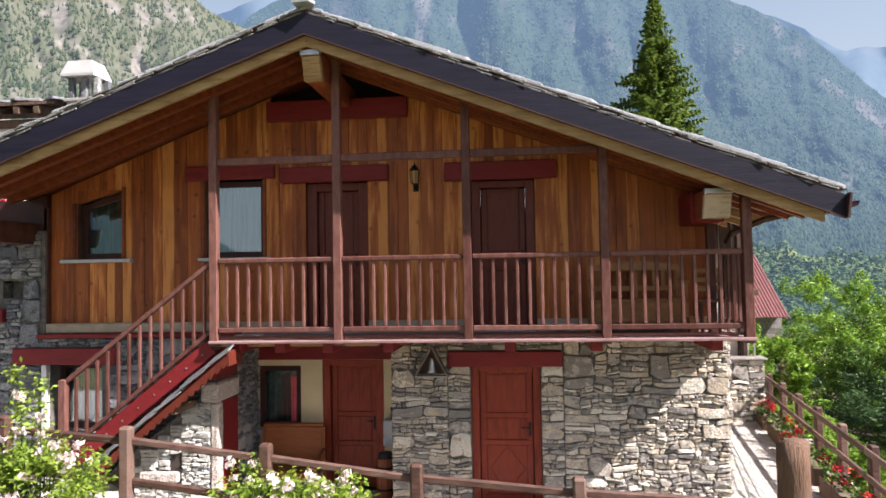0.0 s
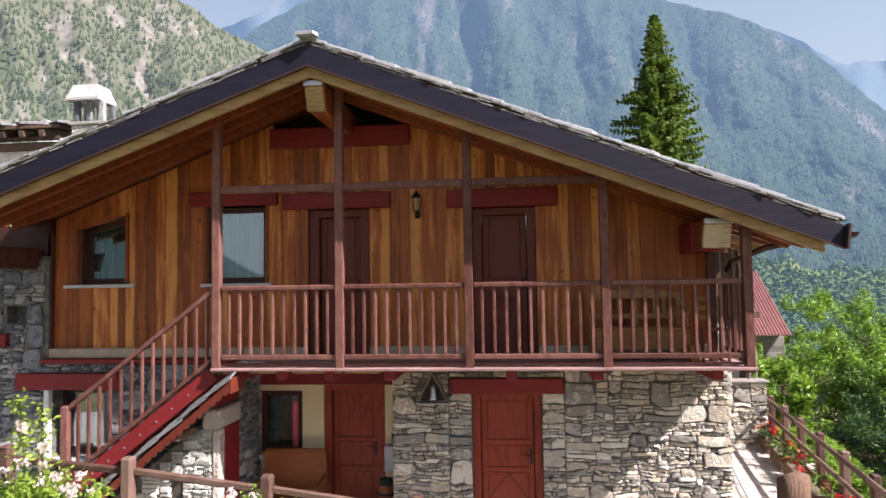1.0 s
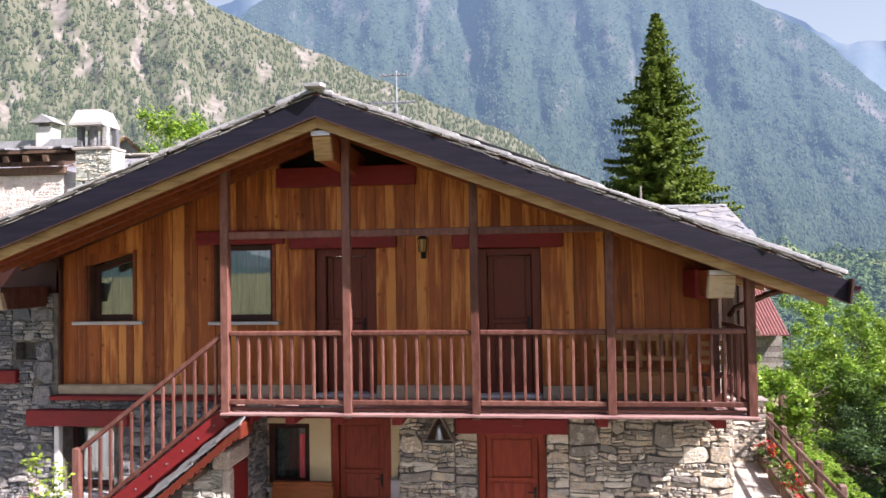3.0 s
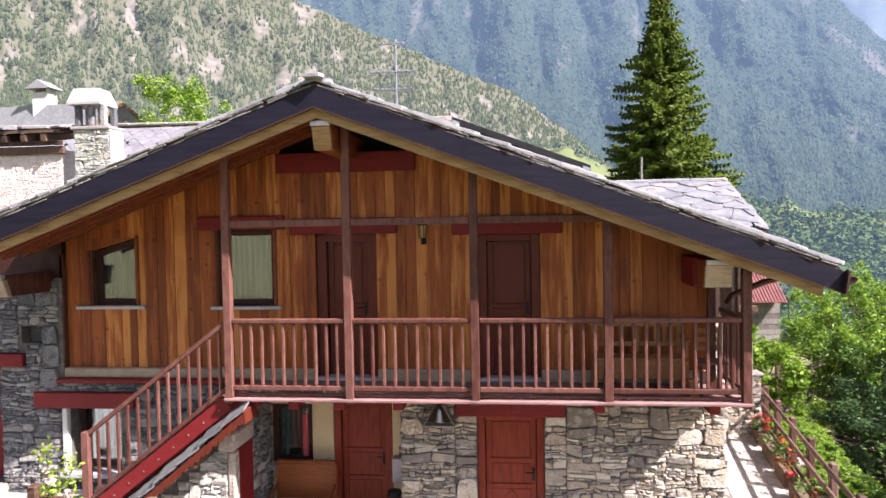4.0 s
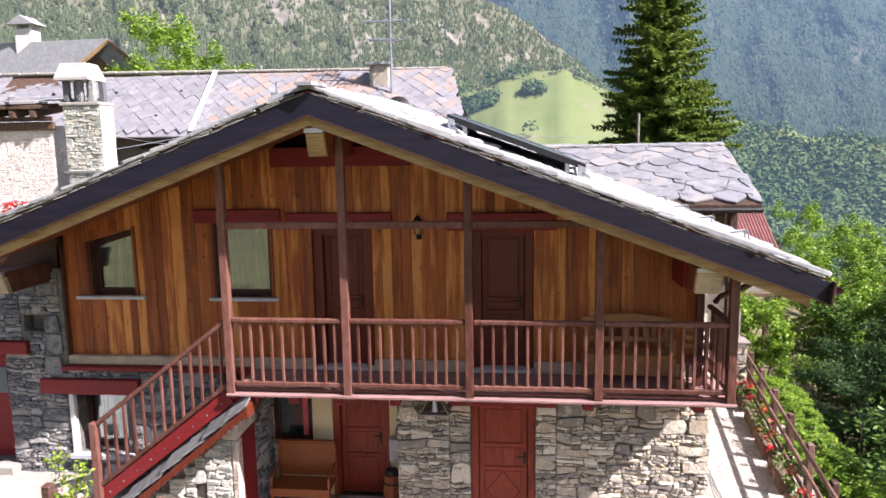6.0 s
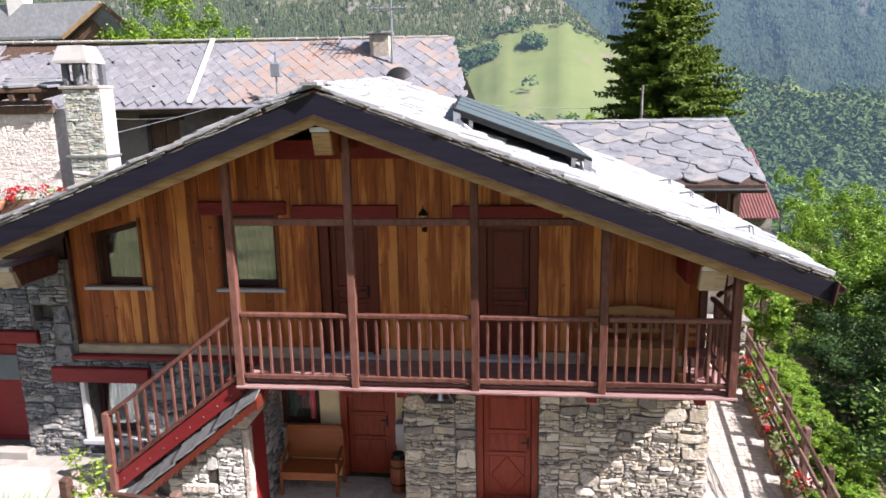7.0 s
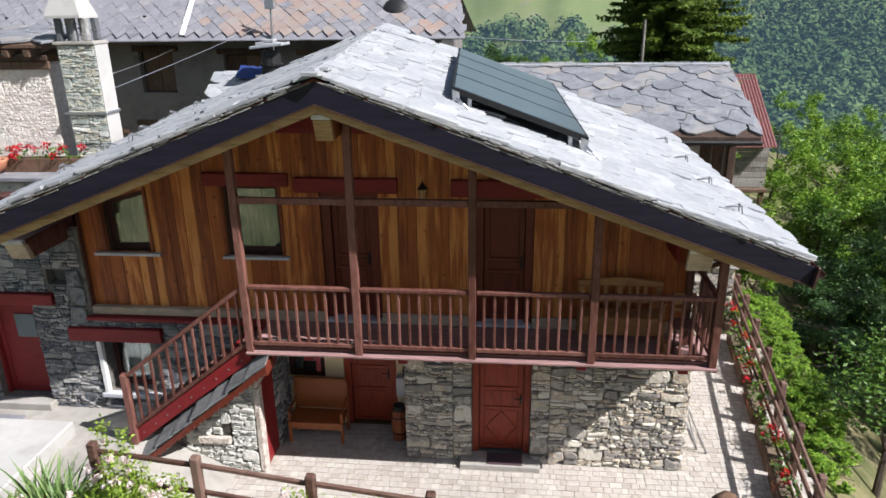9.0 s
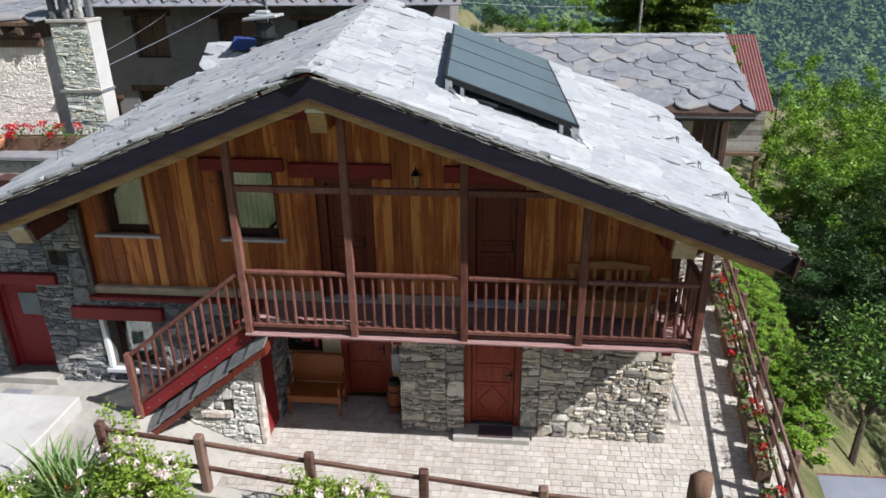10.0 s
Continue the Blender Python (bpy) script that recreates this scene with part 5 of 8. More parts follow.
# wall lantern between the balcony doors
lan = thing("wall_lantern", (-1.31, 10.05, 4.5), "old iron wall lantern with amber glass on the boards", "wall lamp")
AMBER = material("amber_glass", [(0.40, 0.22, 0.08), (0.5, 0.30, 0.12)], 4, 0.15, 0.0, spec=0.6)
part("arm", tube([(-1.31, 10.20, 4.62), (-1.31, 10.12, 4.56), (-1.31, 10.06, 4.60), (-1.31, 10.06, 4.64)], 0.011), DARK_METAL, lan)
part("plate", Soup().add(box(-1.35, -1.27, 10.185, 10.199, 4.54, 4.72, 0.004)), DARK_METAL, lan)
lamp_glass = part("glass", rod((-1.31, 10.06, 4.64), (-1.31, 10.06, 4.82), 0.05, 0.065, 6), AMBER, lan, "amber glass body")
part("cap", rod((-1.31, 10.06, 4.82), (-1.31, 10.06, 4.91), 0.085, 0.02, 6), DARK_METAL, lan)
part("finial", rod((-1.31, 10.06, 4.91), (-1.31, 10.06, 4.96), 0.012, 0.006, 6), DARK_METAL, lan)
for i in range(6):
    a = math.pi * i / 3
    part("glazing_bar", rod((-1.31 + 0.052 * math.cos(a), 10.06 + 0.052 * math.sin(a), 4.635), (-1.31 + 0.067 * math.cos(a), 10.06 + 0.067 * math.sin(a), 4.825), 0.005, 0.005, 4), DARK_METAL, lamp_glass)

# carved bench on the balcony
bb = thing("carved_bench", (1.72, 9.95, DECK), "pale carved wooden bench with cushion on the balcony", "bench")
x0, x1 = 1.08, 2.36
part("seat", Soup().add(box(x0 + 0.03, x1 - 0.03, 9.68, 10.04, 2.92, 2.96, 0.008)), PALE_BENCH, bb)
part("chest_front", Soup().add(box(x0 + 0.06, x1 - 0.06, 9.70, 9.73, 2.66, 2.918, 0.006)), PALE_BENCH, bb)
n = 24
crest = [(x0 + (x1 - x0) * i / n, 3.45 - 0.03 * math.cos(2 * math.pi * i / n)) for i in range(n + 1)]
outline = [(x1, 3.34), (x0, 3.34)] + crest
k = len(outline)
part("top_rail", outward([(x, y, z) for y in (10.03, 10.065) for x, z in outline], [list(range(k)), list(range(k, 2 * k))[::-1]] + [[i, (i + 1) % k, (i + 1) % k + k, i + k] for i in range(k)]), PALE_BENCH, bb)
part("back_rail", Soup().add(box(x0 + 0.05, x1 - 0.05, 10.03, 10.06, 3.06, 3.13, 0.006)), PALE_BENCH, bb)
for x in (x0 + 0.02, (x0 + x1) / 2 - 0.04, x1 - 0.10):
    part("back_post", Soup().add(box(x, x + 0.08, 10.025, 10.068, 2.965, 3.338, 0.006)), PALE_BENCH, bb)
for x in (1.24, 1.36, 1.48, 1.84, 1.96, 2.08):
    part("back_slat", Soup().add(box(x, x + 0.05, 10.035, 10.055, 3.132, 3.338, 0.012)), PALE_BENCH, bb)
for x in (x0, x1 - 0.06):
    part("leg", Soup().add(box(x, x + 0.06, 9.68, 9.74, DECK, 2.918, 0.008)), PALE_BENCH, bb)
    part("leg", Soup().add(box(x, x + 0.06, 10.0, 10.022, DECK, 2.918, 0.006)), PALE_BENCH, bb)
    part("armrest", Soup().add(beam((x + 0.03, 9.66, 3.19), (x + 0.03, 10.02, 3.22), 0.055, 0.035, 0.012)), PALE_BENCH, bb)
    part("arm_post", Soup().add(box(x + 0.01, x + 0.05, 9.69, 9.73, 2.962, 3.17, 0.008)), PALE_BENCH, bb)

chair = thing("folding_chair", (2.60, 9.55, DECK), "red-brown wooden chair at the balcony corner", "chair")
part("seat", Soup().add(box(2.42, 2.80, 9.40, 9.78, 2.92, 2.95, 0.008)), RED_WOOD, chair)
for x in (2.43, 2.75):
    part("leg", Soup().add(beam((x + 0.02, 9.42, DECK), (x + 0.02, 9.44, 2.918), 0.035, 0.035, 0.006)), RED_WOOD, chair)
    part("leg", Soup().add(beam((x + 0.02, 9.80, DECK), (x + 0.02, 9.77, 3.36), 0.035, 0.035, 0.006)), RED_WOOD, chair)
# slats in a paler wood than the chair, painting sunlight on its back
for z in (3.05, 3.17, 3.29):
    part("back_slat", Soup().add(box(2.45, 2.77, 9.755, 9.775, z, z + 0.07, 0.005)), PALE_BENCH, chair)
# plain box shape in place of a small whitish jug-like object
crate = thing("small_crate", (2.36, 9.45, DECK), "small pale box standing in for a rounded whitish object on the balcony floor", "box")
part("body", Soup().add(box(2.27, 2.38, 9.30, 9.44, DECK, 2.72, 0.006)), PALE_BENCH, crate)
part("lid", Soup().add(box(2.26, 2.39, 9.29, 9.45, 2.722, 2.745, 0.005)), PALE_BENCH, crate)
pl = thing("plank", (-3.4, 9.4, DECK), "pale plank lying on the balcony floor", "plank")
part("plank_piece", Soup().add(beam((-3.72, 9.42, DECK + 0.028), (-3.30, 9.38, DECK + 0.028), 0.09, 0.05, 0.008)), GREY_WOOD, pl)
part("plank_piece", Soup().add(beam((-2.95, 9.40, DECK + 0.022), (-2.28, 9.36, DECK + 0.022), 0.05, 0.04, 0.006)), GREY_WOOD, pl)

# folded steel rack leaning on the side wall
rack = thing("folding_rack", (3.3, 10.9, 0), "folded grey steel rack leaning on the side wall", "rack")
for dy, foot in ((0.0, 3.50), (0.10, 3.36)):
    part("loop", tube([(foot, 10.55 + dy, 0.012), (3.02, 10.62 + dy, 1.05), (3.02, 11.15 + dy, 1.05), (foot, 11.2 + dy, 0.012), (foot, 10.55 + dy, 0.012)], 0.012, 6), METAL, rack)
for i in range(4):
    f = 0.25 + 0.18 * i
    part("bar", rod((3.50 - 0.48 * f, 10.57, 1.04 * f), (3.50 - 0.48 * f, 11.18, 1.04 * f), 0.008, 0.008, 6), METAL, rack)

# solar collector on the roof
sol = thing("solar_panel", roof_point(2.4, 4, 0.1), "large dark solar collector on the roof slates", "solar panel")
def roof_uv(x, y):
    c, k = math.cos(ROOF_TURN), math.sin(ROOF_TURN)
    dx, dy = x - ROOF_O.x, y - ROOF_O.y
    return dx * c + dy * k, -dx * k + dy * c
u0, v0 = roof_uv(-0.83, 9.78)
u1, v1 = roof_uv(1.10, 10.1)
v0 = (v0 + v1) / 2
V1 = v0 + 4.75
part("collector_box", Soup().add(roof_slab(u0, u1, v0, V1, 0.20, 0.285)), DARK_METAL, sol)
absorber = part("absorber", Soup().add(roof_slab(u0 + 0.04, u1 - 0.04, v0 + 0.04, V1 - 0.04, 0.2855, 0.292)), PANEL, sol, "dark glassy absorber sheet")
for i in range(1, 4):
    vv = v0 + (V1 - v0) * i / 4
    part("joint_strip", Soup().add(roof_slab(u0 + 0.02, u1 - 0.02, vv - 0.012, vv + 0.012, 0.2922, 0.298)), DARK_METAL, absorber)
for uu in (u0 + 0.25, u1 - 0.25):
    part("support_rail", Soup().add(roof_slab(uu - 0.03, uu + 0.03, v0 + 0.06, V1 - 0.06, 0.05, 0.199)), METAL, sol)
for uu in (u0 + 0.06, u1 - 0.06):
    part("clamp", Soup().add(roof_slab(uu - 0.05, uu + 0.05, v0 - 0.05, v0 - 0.002, 0.10, 0.24)), METAL, sol)
    part("pipe", tube([roof_point(uu, v0 - 0.02, 0.16), roof_point(uu + 0.10, v0 - 0.16, 0.12), roof_point(uu + 0.22, v0 - 0.18, 0.06)], 0.02), METAL, sol)

# snow guards
def snow_guard(u, v, label="bent galvanised snow guard on the slates"):
    t = thing("snow_guard", roof_point(u, v, 0.06), label, "snow guard", group="snow guards on the roof")
    s = 1 if u > 0 else -1
    a, b = roof_point(u, v - 0.07, 0.06), roof_point(u, v + 0.07, 0.06)
    c, d = roof_point(u - s * 0.02, v - 0.06, 0.18), roof_point(u - s * 0.02, v + 0.06, 0.18)
    e = roof_point(u - s * 0.22, v, 0.08)
    part("foot", tube([a, c, d, b], 0.012), GALVANISED, t)
    part("stay", tube([c, e, d], 0.010), GALVANISED, t)


for v in (1.1, 2.45, 3.8, 5.2):
    snow_guard(5.75, v)
    snow_guard(-4.35, v + 0.5)
for v in (1.7, 4.4):
    snow_guard(3.5, v)
    snow_guard(-3.4, v + 0.3)

# ==== neighbouring houses ====
def slate_field(parent, origin, across, up, width, height, w, h, mat_list, seed, limit=300, taper=0.0, gap=0.01, askew=4.0, tilt=-2.2):
    """Overlapping slates over a roof plane: rows of pointed slabs from the eave up."""
    rng = random.Random(seed)
    across, up = Vector(across).normalized(), Vector(up).normalized()
    nrm = across.cross(up)
    if nrm.z < 0:
        nrm = -nrm
    rows, cols = int(height / h) + 1, int(width / w) + 2
    rot = Matrix((across, up, across.cross(up))).transposed().to_4x4()
    cells = []
    for r in range(rows):
        for c in range(cols):
            x = (c + (0.5 if r % 2 else 0)) * w
            lim = width + 0.27 - taper * r * h
            cut = max(0.0, x + w / 2 - lim)
            if cut < w * 0.75:
                cells.append((r, x - cut / 2, w - cut))
    rest = {}
    for n, (r, x, wide) in enumerate(cells):
        y = r * h
        top = min(h * 1.95, height - y + 0.02)
        if top < 0.05:
            continue
        me = mat_list(x, y, rng)
        p = Vector(origin) + across * x + up * y + nrm * (0.035 + rng.uniform(0, 0.012))
        m = Matrix.Translation(p) @ rot @ Matrix.Rotation(radians(rng.uniform(-askew, askew)), 4, "Z") @ Matrix.Rotation(radians(tilt), 4, "X") @ Matrix.Diagonal((wide - gap, top, 1, 1))
        if across.cross(up).z < 0:
            m = m @ Matrix.Diagonal((1, 1, -1, 1))
        if n < limit:
            piece("slate", me, m, parent)
        else:
            rest.setdefault(me.materials[0].name, (Soup(), me.materials[0]))[0].add(([q.co for q in me.vertices], [list(f.vertices) for f in me.polygons]), m)
    for s, mat in rest.values():
        part("slates", s, mat, parent, kind="stuff")


def pointed_slates(mat, seed, count=10, thick=0.03, tip=0.5, wander=0.1, sharp=False):
    rng = random.Random(seed)
    out = []
    for k in range(count):
        j = lambda a: rng.uniform(-a, a)
        tx = j(wander)
        pts = [(-0.5, tip + j(.10)), (tx - 0.10 - rng.uniform(0, .12), 0.05 + j(.04)), (tx + 0.06 + rng.uniform(0, .1), 0.0 + j(.04)), (0.5, tip + j(.10)), (0.49, 1.0), (-0.49, 1.0)]
        if sharp:
            pts = [(-0.5, tip + j(.03)), (j(.03), j(.02)), (0.5, tip + j(.03)), (0.5, 1.0), (-0.5, 1.0)]
        out.append(mesh_of("slate", slab(pts, 0, thick * rng.uniform(0.8, 1.3), 0.02), mat))
    return out


SL_GREY = pointed_slates(SLATE_BLUE, 31, sharp=True)
SL_WARM = pointed_slates(material("mixed_slate", [(0.15, 0.155, 0.17), (0.20, 0.206, 0.22), (0.155, 0.16, 0.172), (0.225, 0.226, 0.232), (0.232, 0.215, 0.20)], 2.2, 0.72, 0.6, by_piece=0.4, spots=0.35, spot_scale=3), 32, thick=0.05, tip=0.34, wander=0.28)
SL_RUST = pointed_slates(SLATE_RUST, 33, sharp=True)
SL_PALE = pointed_slates(SLATE, 34, thick=0.04, tip=0.25)

# barn behind the chalet
barn = thing("stone_barn", (3, 17.5, 0), "old stone and timber barn with a large-slate roof", "barn", kind="structure")
part("stone_wall", wall_plate(-1.0, 5.15, -1.5, 2.6, 16.6, 17.0), STONE, barn)
part("timber_wall", wall_plate(-1.0, 5.10, 2.6, 4.75, 16.62, 16.9), GREY_WOOD, barn)
for i in range(22):
    x = -0.9 + 0.28 * i
    part("plank", Soup().add(box(x, x + 0.25, 16.585, 16.618, 2.62, 4.7, 0.006)), DARK_WOOD if i % 3 else GREY_WOOD, barn)
part("side_wall", Soup().add(box(4.80, 5.12, 17.0, 21.0, -2.5, 4.6, 0.01)), GREY_WOOD, barn)
bup = Vector((0, 2.75, 1.24))
broof = part("roof_deck", ([(-1.2, 15.95, 4.46), (5.50, 15.85, 4.46), (5.40, 18.8, 5.75), (-1.2, 18.8, 5.75), (-1.2, 15.95, 4.56), (5.50, 15.85, 4.56), (5.40, 18.8, 5.85), (-1.2, 18.8, 5.85)],
                           [[0, 1, 5, 4], [1, 2, 6, 5], [2, 3, 7, 6], [3, 0, 4, 7], [4, 5, 6, 7], [3, 2, 1, 0]]), DARK_WOOD, barn)
part("back_slope", ([(-1.2, 18.8, 5.72), (5.40, 18.8, 5.72), (5.40, 21.8, 4.4), (-1.2, 21.8, 4.4), (-1.2, 18.8, 5.82), (5.40, 18.8, 5.82), (5.40, 21.8, 4.5), (-1.2, 21.8, 4.5)],
                    [[0, 3, 2, 1], [4, 5, 6, 7], [0, 1, 5, 4], [1, 2, 6, 5], [2, 3, 7, 6], [3, 0, 4, 7]]), SLATE_BLUE, barn)
slate_field(broof, (-1.0, 15.90, 4.56), (1, 0, 0), (0, 2.85, 1.29), 6.30, 3.2, 0.74, 0.37, lambda x, y, r: r.choice(SL_WARM), 41, taper=0.03, tilt=-3.2, askew=5.0)
for k in range(7):
    part("ridge_cap", Soup().add(box(-1.2 + k * 0.95, -0.27 + k * 0.95, 18.62, 18.98, 5.87, 5.93, 0.015)), SLATE, broof)
part("gutter", tube([(-1.0, 15.82, 4.44), (5.52, 15.82, 4.44)], 0.06, 8), DARK_METAL, barn)
for gx_, gy_ in ((4.05, 16.35), (5.0, 16.4), (3.3, 17.6)):
    gz_ = 4.62 + (gy_ - 15.9) * 0.4526 + 0.06
    part("snow_hook", tube([(gx_ - 0.1, gy_, gz_), (gx_ - 0.06, gy_ - 0.02, gz_ + 0.2), (gx_ + 0.12, gy_ - 0.02, gz_ + 0.2)], 0.016), METAL, barn)
part("corner_post", Soup().add(box(5.02, 5.2, 16.45, 16.62, -1.5, 4.6, 0.02)), DARK_WOOD, barn)
for z in (1.2, 2.75):
    part("beam", Soup().add(box(5.0, 5.42, 16.3, 16.42, z, z + 0.14, 0.01)), DARK_WOOD, barn)
for i in range(2):
    part("baluster", Soup().add(box(5.15 + 0.14 * i, 5.18 + 0.14 * i, 16.34, 16.37, 1.34, 2.10, 0.004)), GREY_WOOD, barn)

shed = thing("tin_roof_shed", (10, 33, -1), "grey board shed with a red corrugated tin roof", "shed", kind="structure")
cv, cf = [], []
n = 90
for i in range(n + 1):
    x = 5.5 + 6.25 * i / n
    dz = 0.04 if i % 2 else 0.0
    cv += [(x, 31.7, 1.22 + dz), (x - 0.2, 35.3, 4.06 + dz), (x, 31.7, 1.19 + dz), (x - 0.2, 35.3, 4.03 + dz)]
for i in range(n):
    k = 4 * i
    cf += [[k, k + 4, k + 5, k + 1], [k + 2, k + 3, k + 7, k + 6], [k, k + 2, k + 6, k + 4], [k + 1, k + 5, k + 7, k + 3]]
part("tin_roof", (cv, cf), TIN_RED, shed, "red-brown corrugated tin roof")
for i in range(8):
    z = -0.75 + 0.24 * i
    part("board", Soup().add(box(5.5, 11.6, 32.2 + 0.01 * (i % 2), 32.24 + 0.01 * (i % 2), z, z + 0.23, 0.008)), GREY_WOOD, shed)
part("back_wall", Soup().add(box(5.5, 11.3, 35.0, 35.2, -6, 3.9, 0)), GREY_WOOD, shed)
part("floor_beam", Soup().add(box(5.4, 11.7, 32.0, 32.3, -0.95, -0.77, 0.02)), DARK_WOOD, shed)
for x in (6.0, 9.0, 11.4):
    part("leg", Soup().add(box(x, x + 0.2, 32.1, 32.3, -9, -0.95, 0.01)), DARK_WOOD, shed)

# low slate-roofed annex behind the chalet, with a flue
annex = thing("slate_annex", (-6.0, 16.6, 0), "low stone annex with a sunlit slate roof", "outbuilding", kind="structure")
part("wall", Soup().add(box(-7.0, -4.3, 16.0, 18.2, -0.2, 5.1, 0.01)), STONE_COOL, annex)
ax_v = [(-7.45, 15.75, 5.02), (-4.2, 15.75, 5.02), (-4.2, 17.2, 5.86), (-6.95, 17.2, 5.86), (-7.3, 18.3, 5.0), (-4.2, 18.3, 5.0)]
ax_deck = part("roof_deck", outward([(x, y, z + w) for w in (0.0, -0.09) for x, y, z in ax_v],
               [[0, 1, 2, 3], [3, 2, 5, 4], [6, 7, 8, 9], [9, 8, 11, 10], [0, 1, 7, 6], [1, 2, 8, 7], [2, 5, 11, 8], [5, 4, 10, 11], [4, 3, 9, 10], [3, 0, 6, 9]]), DARK_WOOD, annex)
slate_field(ax_deck, (-7.2, 15.72, 5.02), (1, 0, 0), (0, 1.45, 0.84), 2.75, 1.68, 0.44, 0.30, lambda x, y, r: r.choice(SL_PALE), 47)
sheet = Soup()
for i in range(9):
    for j in range(5):
        x, y = -6.75 + 0.11 * i, 16.75 + 0.11 * j
        sheet.v.append((x, y, 5.10 + (y - 15.75) * 0.58 + 0.11 + 0.05 * noise.noise(Vector((x * 5, y * 5, 2)))))
sheet.f = [[j + 5 * i, j + 5 * i + 5, j + 5 * i + 6, j + 5 * i + 1] for i in range(8) for j in range(4)]
solo("plastic_sheet", sheet, material("blue_plastic", [(0.02, 0.035, 0.12), (0.04, 0.06, 0.18)], 4, 0.4, 0.0), "crumpled dark blue plastic sheet on the annex roof", "sheet", smooth=True)
flue = thing("flue", (-5.75, 16.6, 5.5), "black metal flue with slate hood on the annex roof", "flue")
part("base", Soup().add(box(-6.08, -5.42, 16.28, 16.92, 5.3, 5.90, 0.03)), STONE_COOL, flue)
part("pipe", rod((-5.75, 16.6, 5.90), (-5.75, 16.6, 6.44), 0.25, 0.22, 14), RUBBER, flue)
part("collar", rod((-5.75, 16.6, 6.10), (-5.75, 16.6, 6.15), 0.29, 0.29, 14), DARK_METAL, flue)
for dx, dy in ((-0.17, -0.1), (0.17, -0.1), (0.0, 0.18)):
    part("cap_leg", rod((-5.75 + dx, 16.6 + dy, 6.40), (-5.75 + dx, 16.6 + dy, 6.56), 0.02), RUBBER, flue)
for dz, a0, wd in ((6.56, 0.04, 0.80), (6.64, -0.05, 0.55), (6.71, -0.04, 0.30)):
    part("hood_slab", Soup().add(beam((-5.75 - wd / 2, 16.6, dz - 0.04), (-5.75 + wd / 2, 16.58, dz + a0), 0.62 * wd / 0.8, 0.07, 0.014)), SLATE, flue)

# house on the left with chimney and flower ledge
LIMEWASH = material("rough_limewash", [(0.62, 0.53, 0.46), (0.80, 0.73, 0.66), (0.72, 0.64, 0.57), (0.82, 0.77, 0.71)], 11, 0.92, 1.0, by_piece=0.3, spots=0.25, spot_scale=8, bump_dist=0.03, fine=26)
lh = thing("neighbour_house", (-11, 14, 3), "neighbouring house with pale rough rubble wall and dark eaves", "house", kind="structure")
part("wall", wall_plate(-16.0, -8.83, 0.5, 6.45, 12.83, 13.4), LIMEWASH, lh, "pale lime-washed rubble wall")
part("side_wall", Soup().add(box(-9.2, -8.84, 13.4, 14.0, 0.5, 6.45, 0)), PALE_STONE, lh)
part("eave_board", Soup().add(box(-16, -8.75, 12.70, 12.75, 6.53, 6.62, 0.01)), DARK_WOOD, lh)
part("plate_beam", Soup().add(box(-16, -8.75, 12.755, 12.826, 6.36, 6.52, 0.02)), DARK_WOOD, lh)
for i in range(17):
    x = -15.8 + 0.42 * i
    part("rafter", Soup().add(beam((x, 12.62, 6.66), (x, 13.6, 6.84), 0.14, 0.15, 0.02)), DARK_WOOD, lh)
ld = part("roof_deck", ([(-16, 12.6, 6.76), (-8.72, 12.6, 6.76), (-8.72, 14.3, 7.02), (-16, 14.3, 7.02), (-16, 12.6, 6.82), (-8.72, 12.6, 6.82), (-8.72, 14.3, 7.08), (-16, 14.3, 7.08)],
                        [[0, 1, 5, 4], [1, 2, 6, 5], [2, 3, 7, 6], [3, 0, 4, 7], [4, 5, 6, 7], [3, 2, 1, 0]]), DARK_WOOD, lh)
slate_field(ld, (-16, 12.55, 6.80), (1, 0, 0), (0, 1.7, 0.26), 7.2, 1.7, 0.6, 0.42, lambda x, y, r: r.choice(SL_WARM), 43, limit=120)

chim = thing("stone_chimney", (-8.3, 13.2, 4.6), "tall rubble stone chimney with pale slab cap", "chimney", kind="structure")
part("shaft", Soup().add(box(-8.50, -7.77, 12.72, 13.15, 3.0, 6.80, 0.02)), MORTAR, chim)
part("white_side", Soup().add(box(-7.768, -7.75, 12.71, 13.16, 3.0, 6.80, 0.004)), RENDER_WHITE, chim, "white plastered side")
part("collar", Soup().add(box(-8.56, -7.74, 12.67, 13.20, 6.802, 6.87, 0.015)), CONCRETE, chim)
for x in (-8.47, -8.20, -7.95):
    for y in (12.70, 13.03):
        part("cap_pillar", Soup().add(box(x, x + 0.11, y, y + 0.11, 6.872, 7.278, 0.012)), STONE_COOL, chim)
capv = []
for z, g in ((7.28, 0.0), (7.33, 0.0), (7.60, 0.09)):
    capv += [(-8.56 + g, 12.60 + g, z), (-7.88 - g, 12.60 + g, z), (-7.88 - g, 13.20 - g, z), (-8.56 + g, 13.20 - g, z)]
part("cap", (capv, [[3, 2, 1, 0], [8, 9, 10, 11]] + [[r * 4 + i, r * 4 + (i + 1) % 4, r * 4 + 4 + (i + 1) % 4, r * 4 + 4 + i] for r in (0, 1) for i in range(4)]), RENDER_WHITE, chim, "pale stone slab cap")
part("strap", Soup().add(box(-8.58, -7.72, 12.67, 13.18, 5.52, 5.57, 0.006)), METAL, chim)

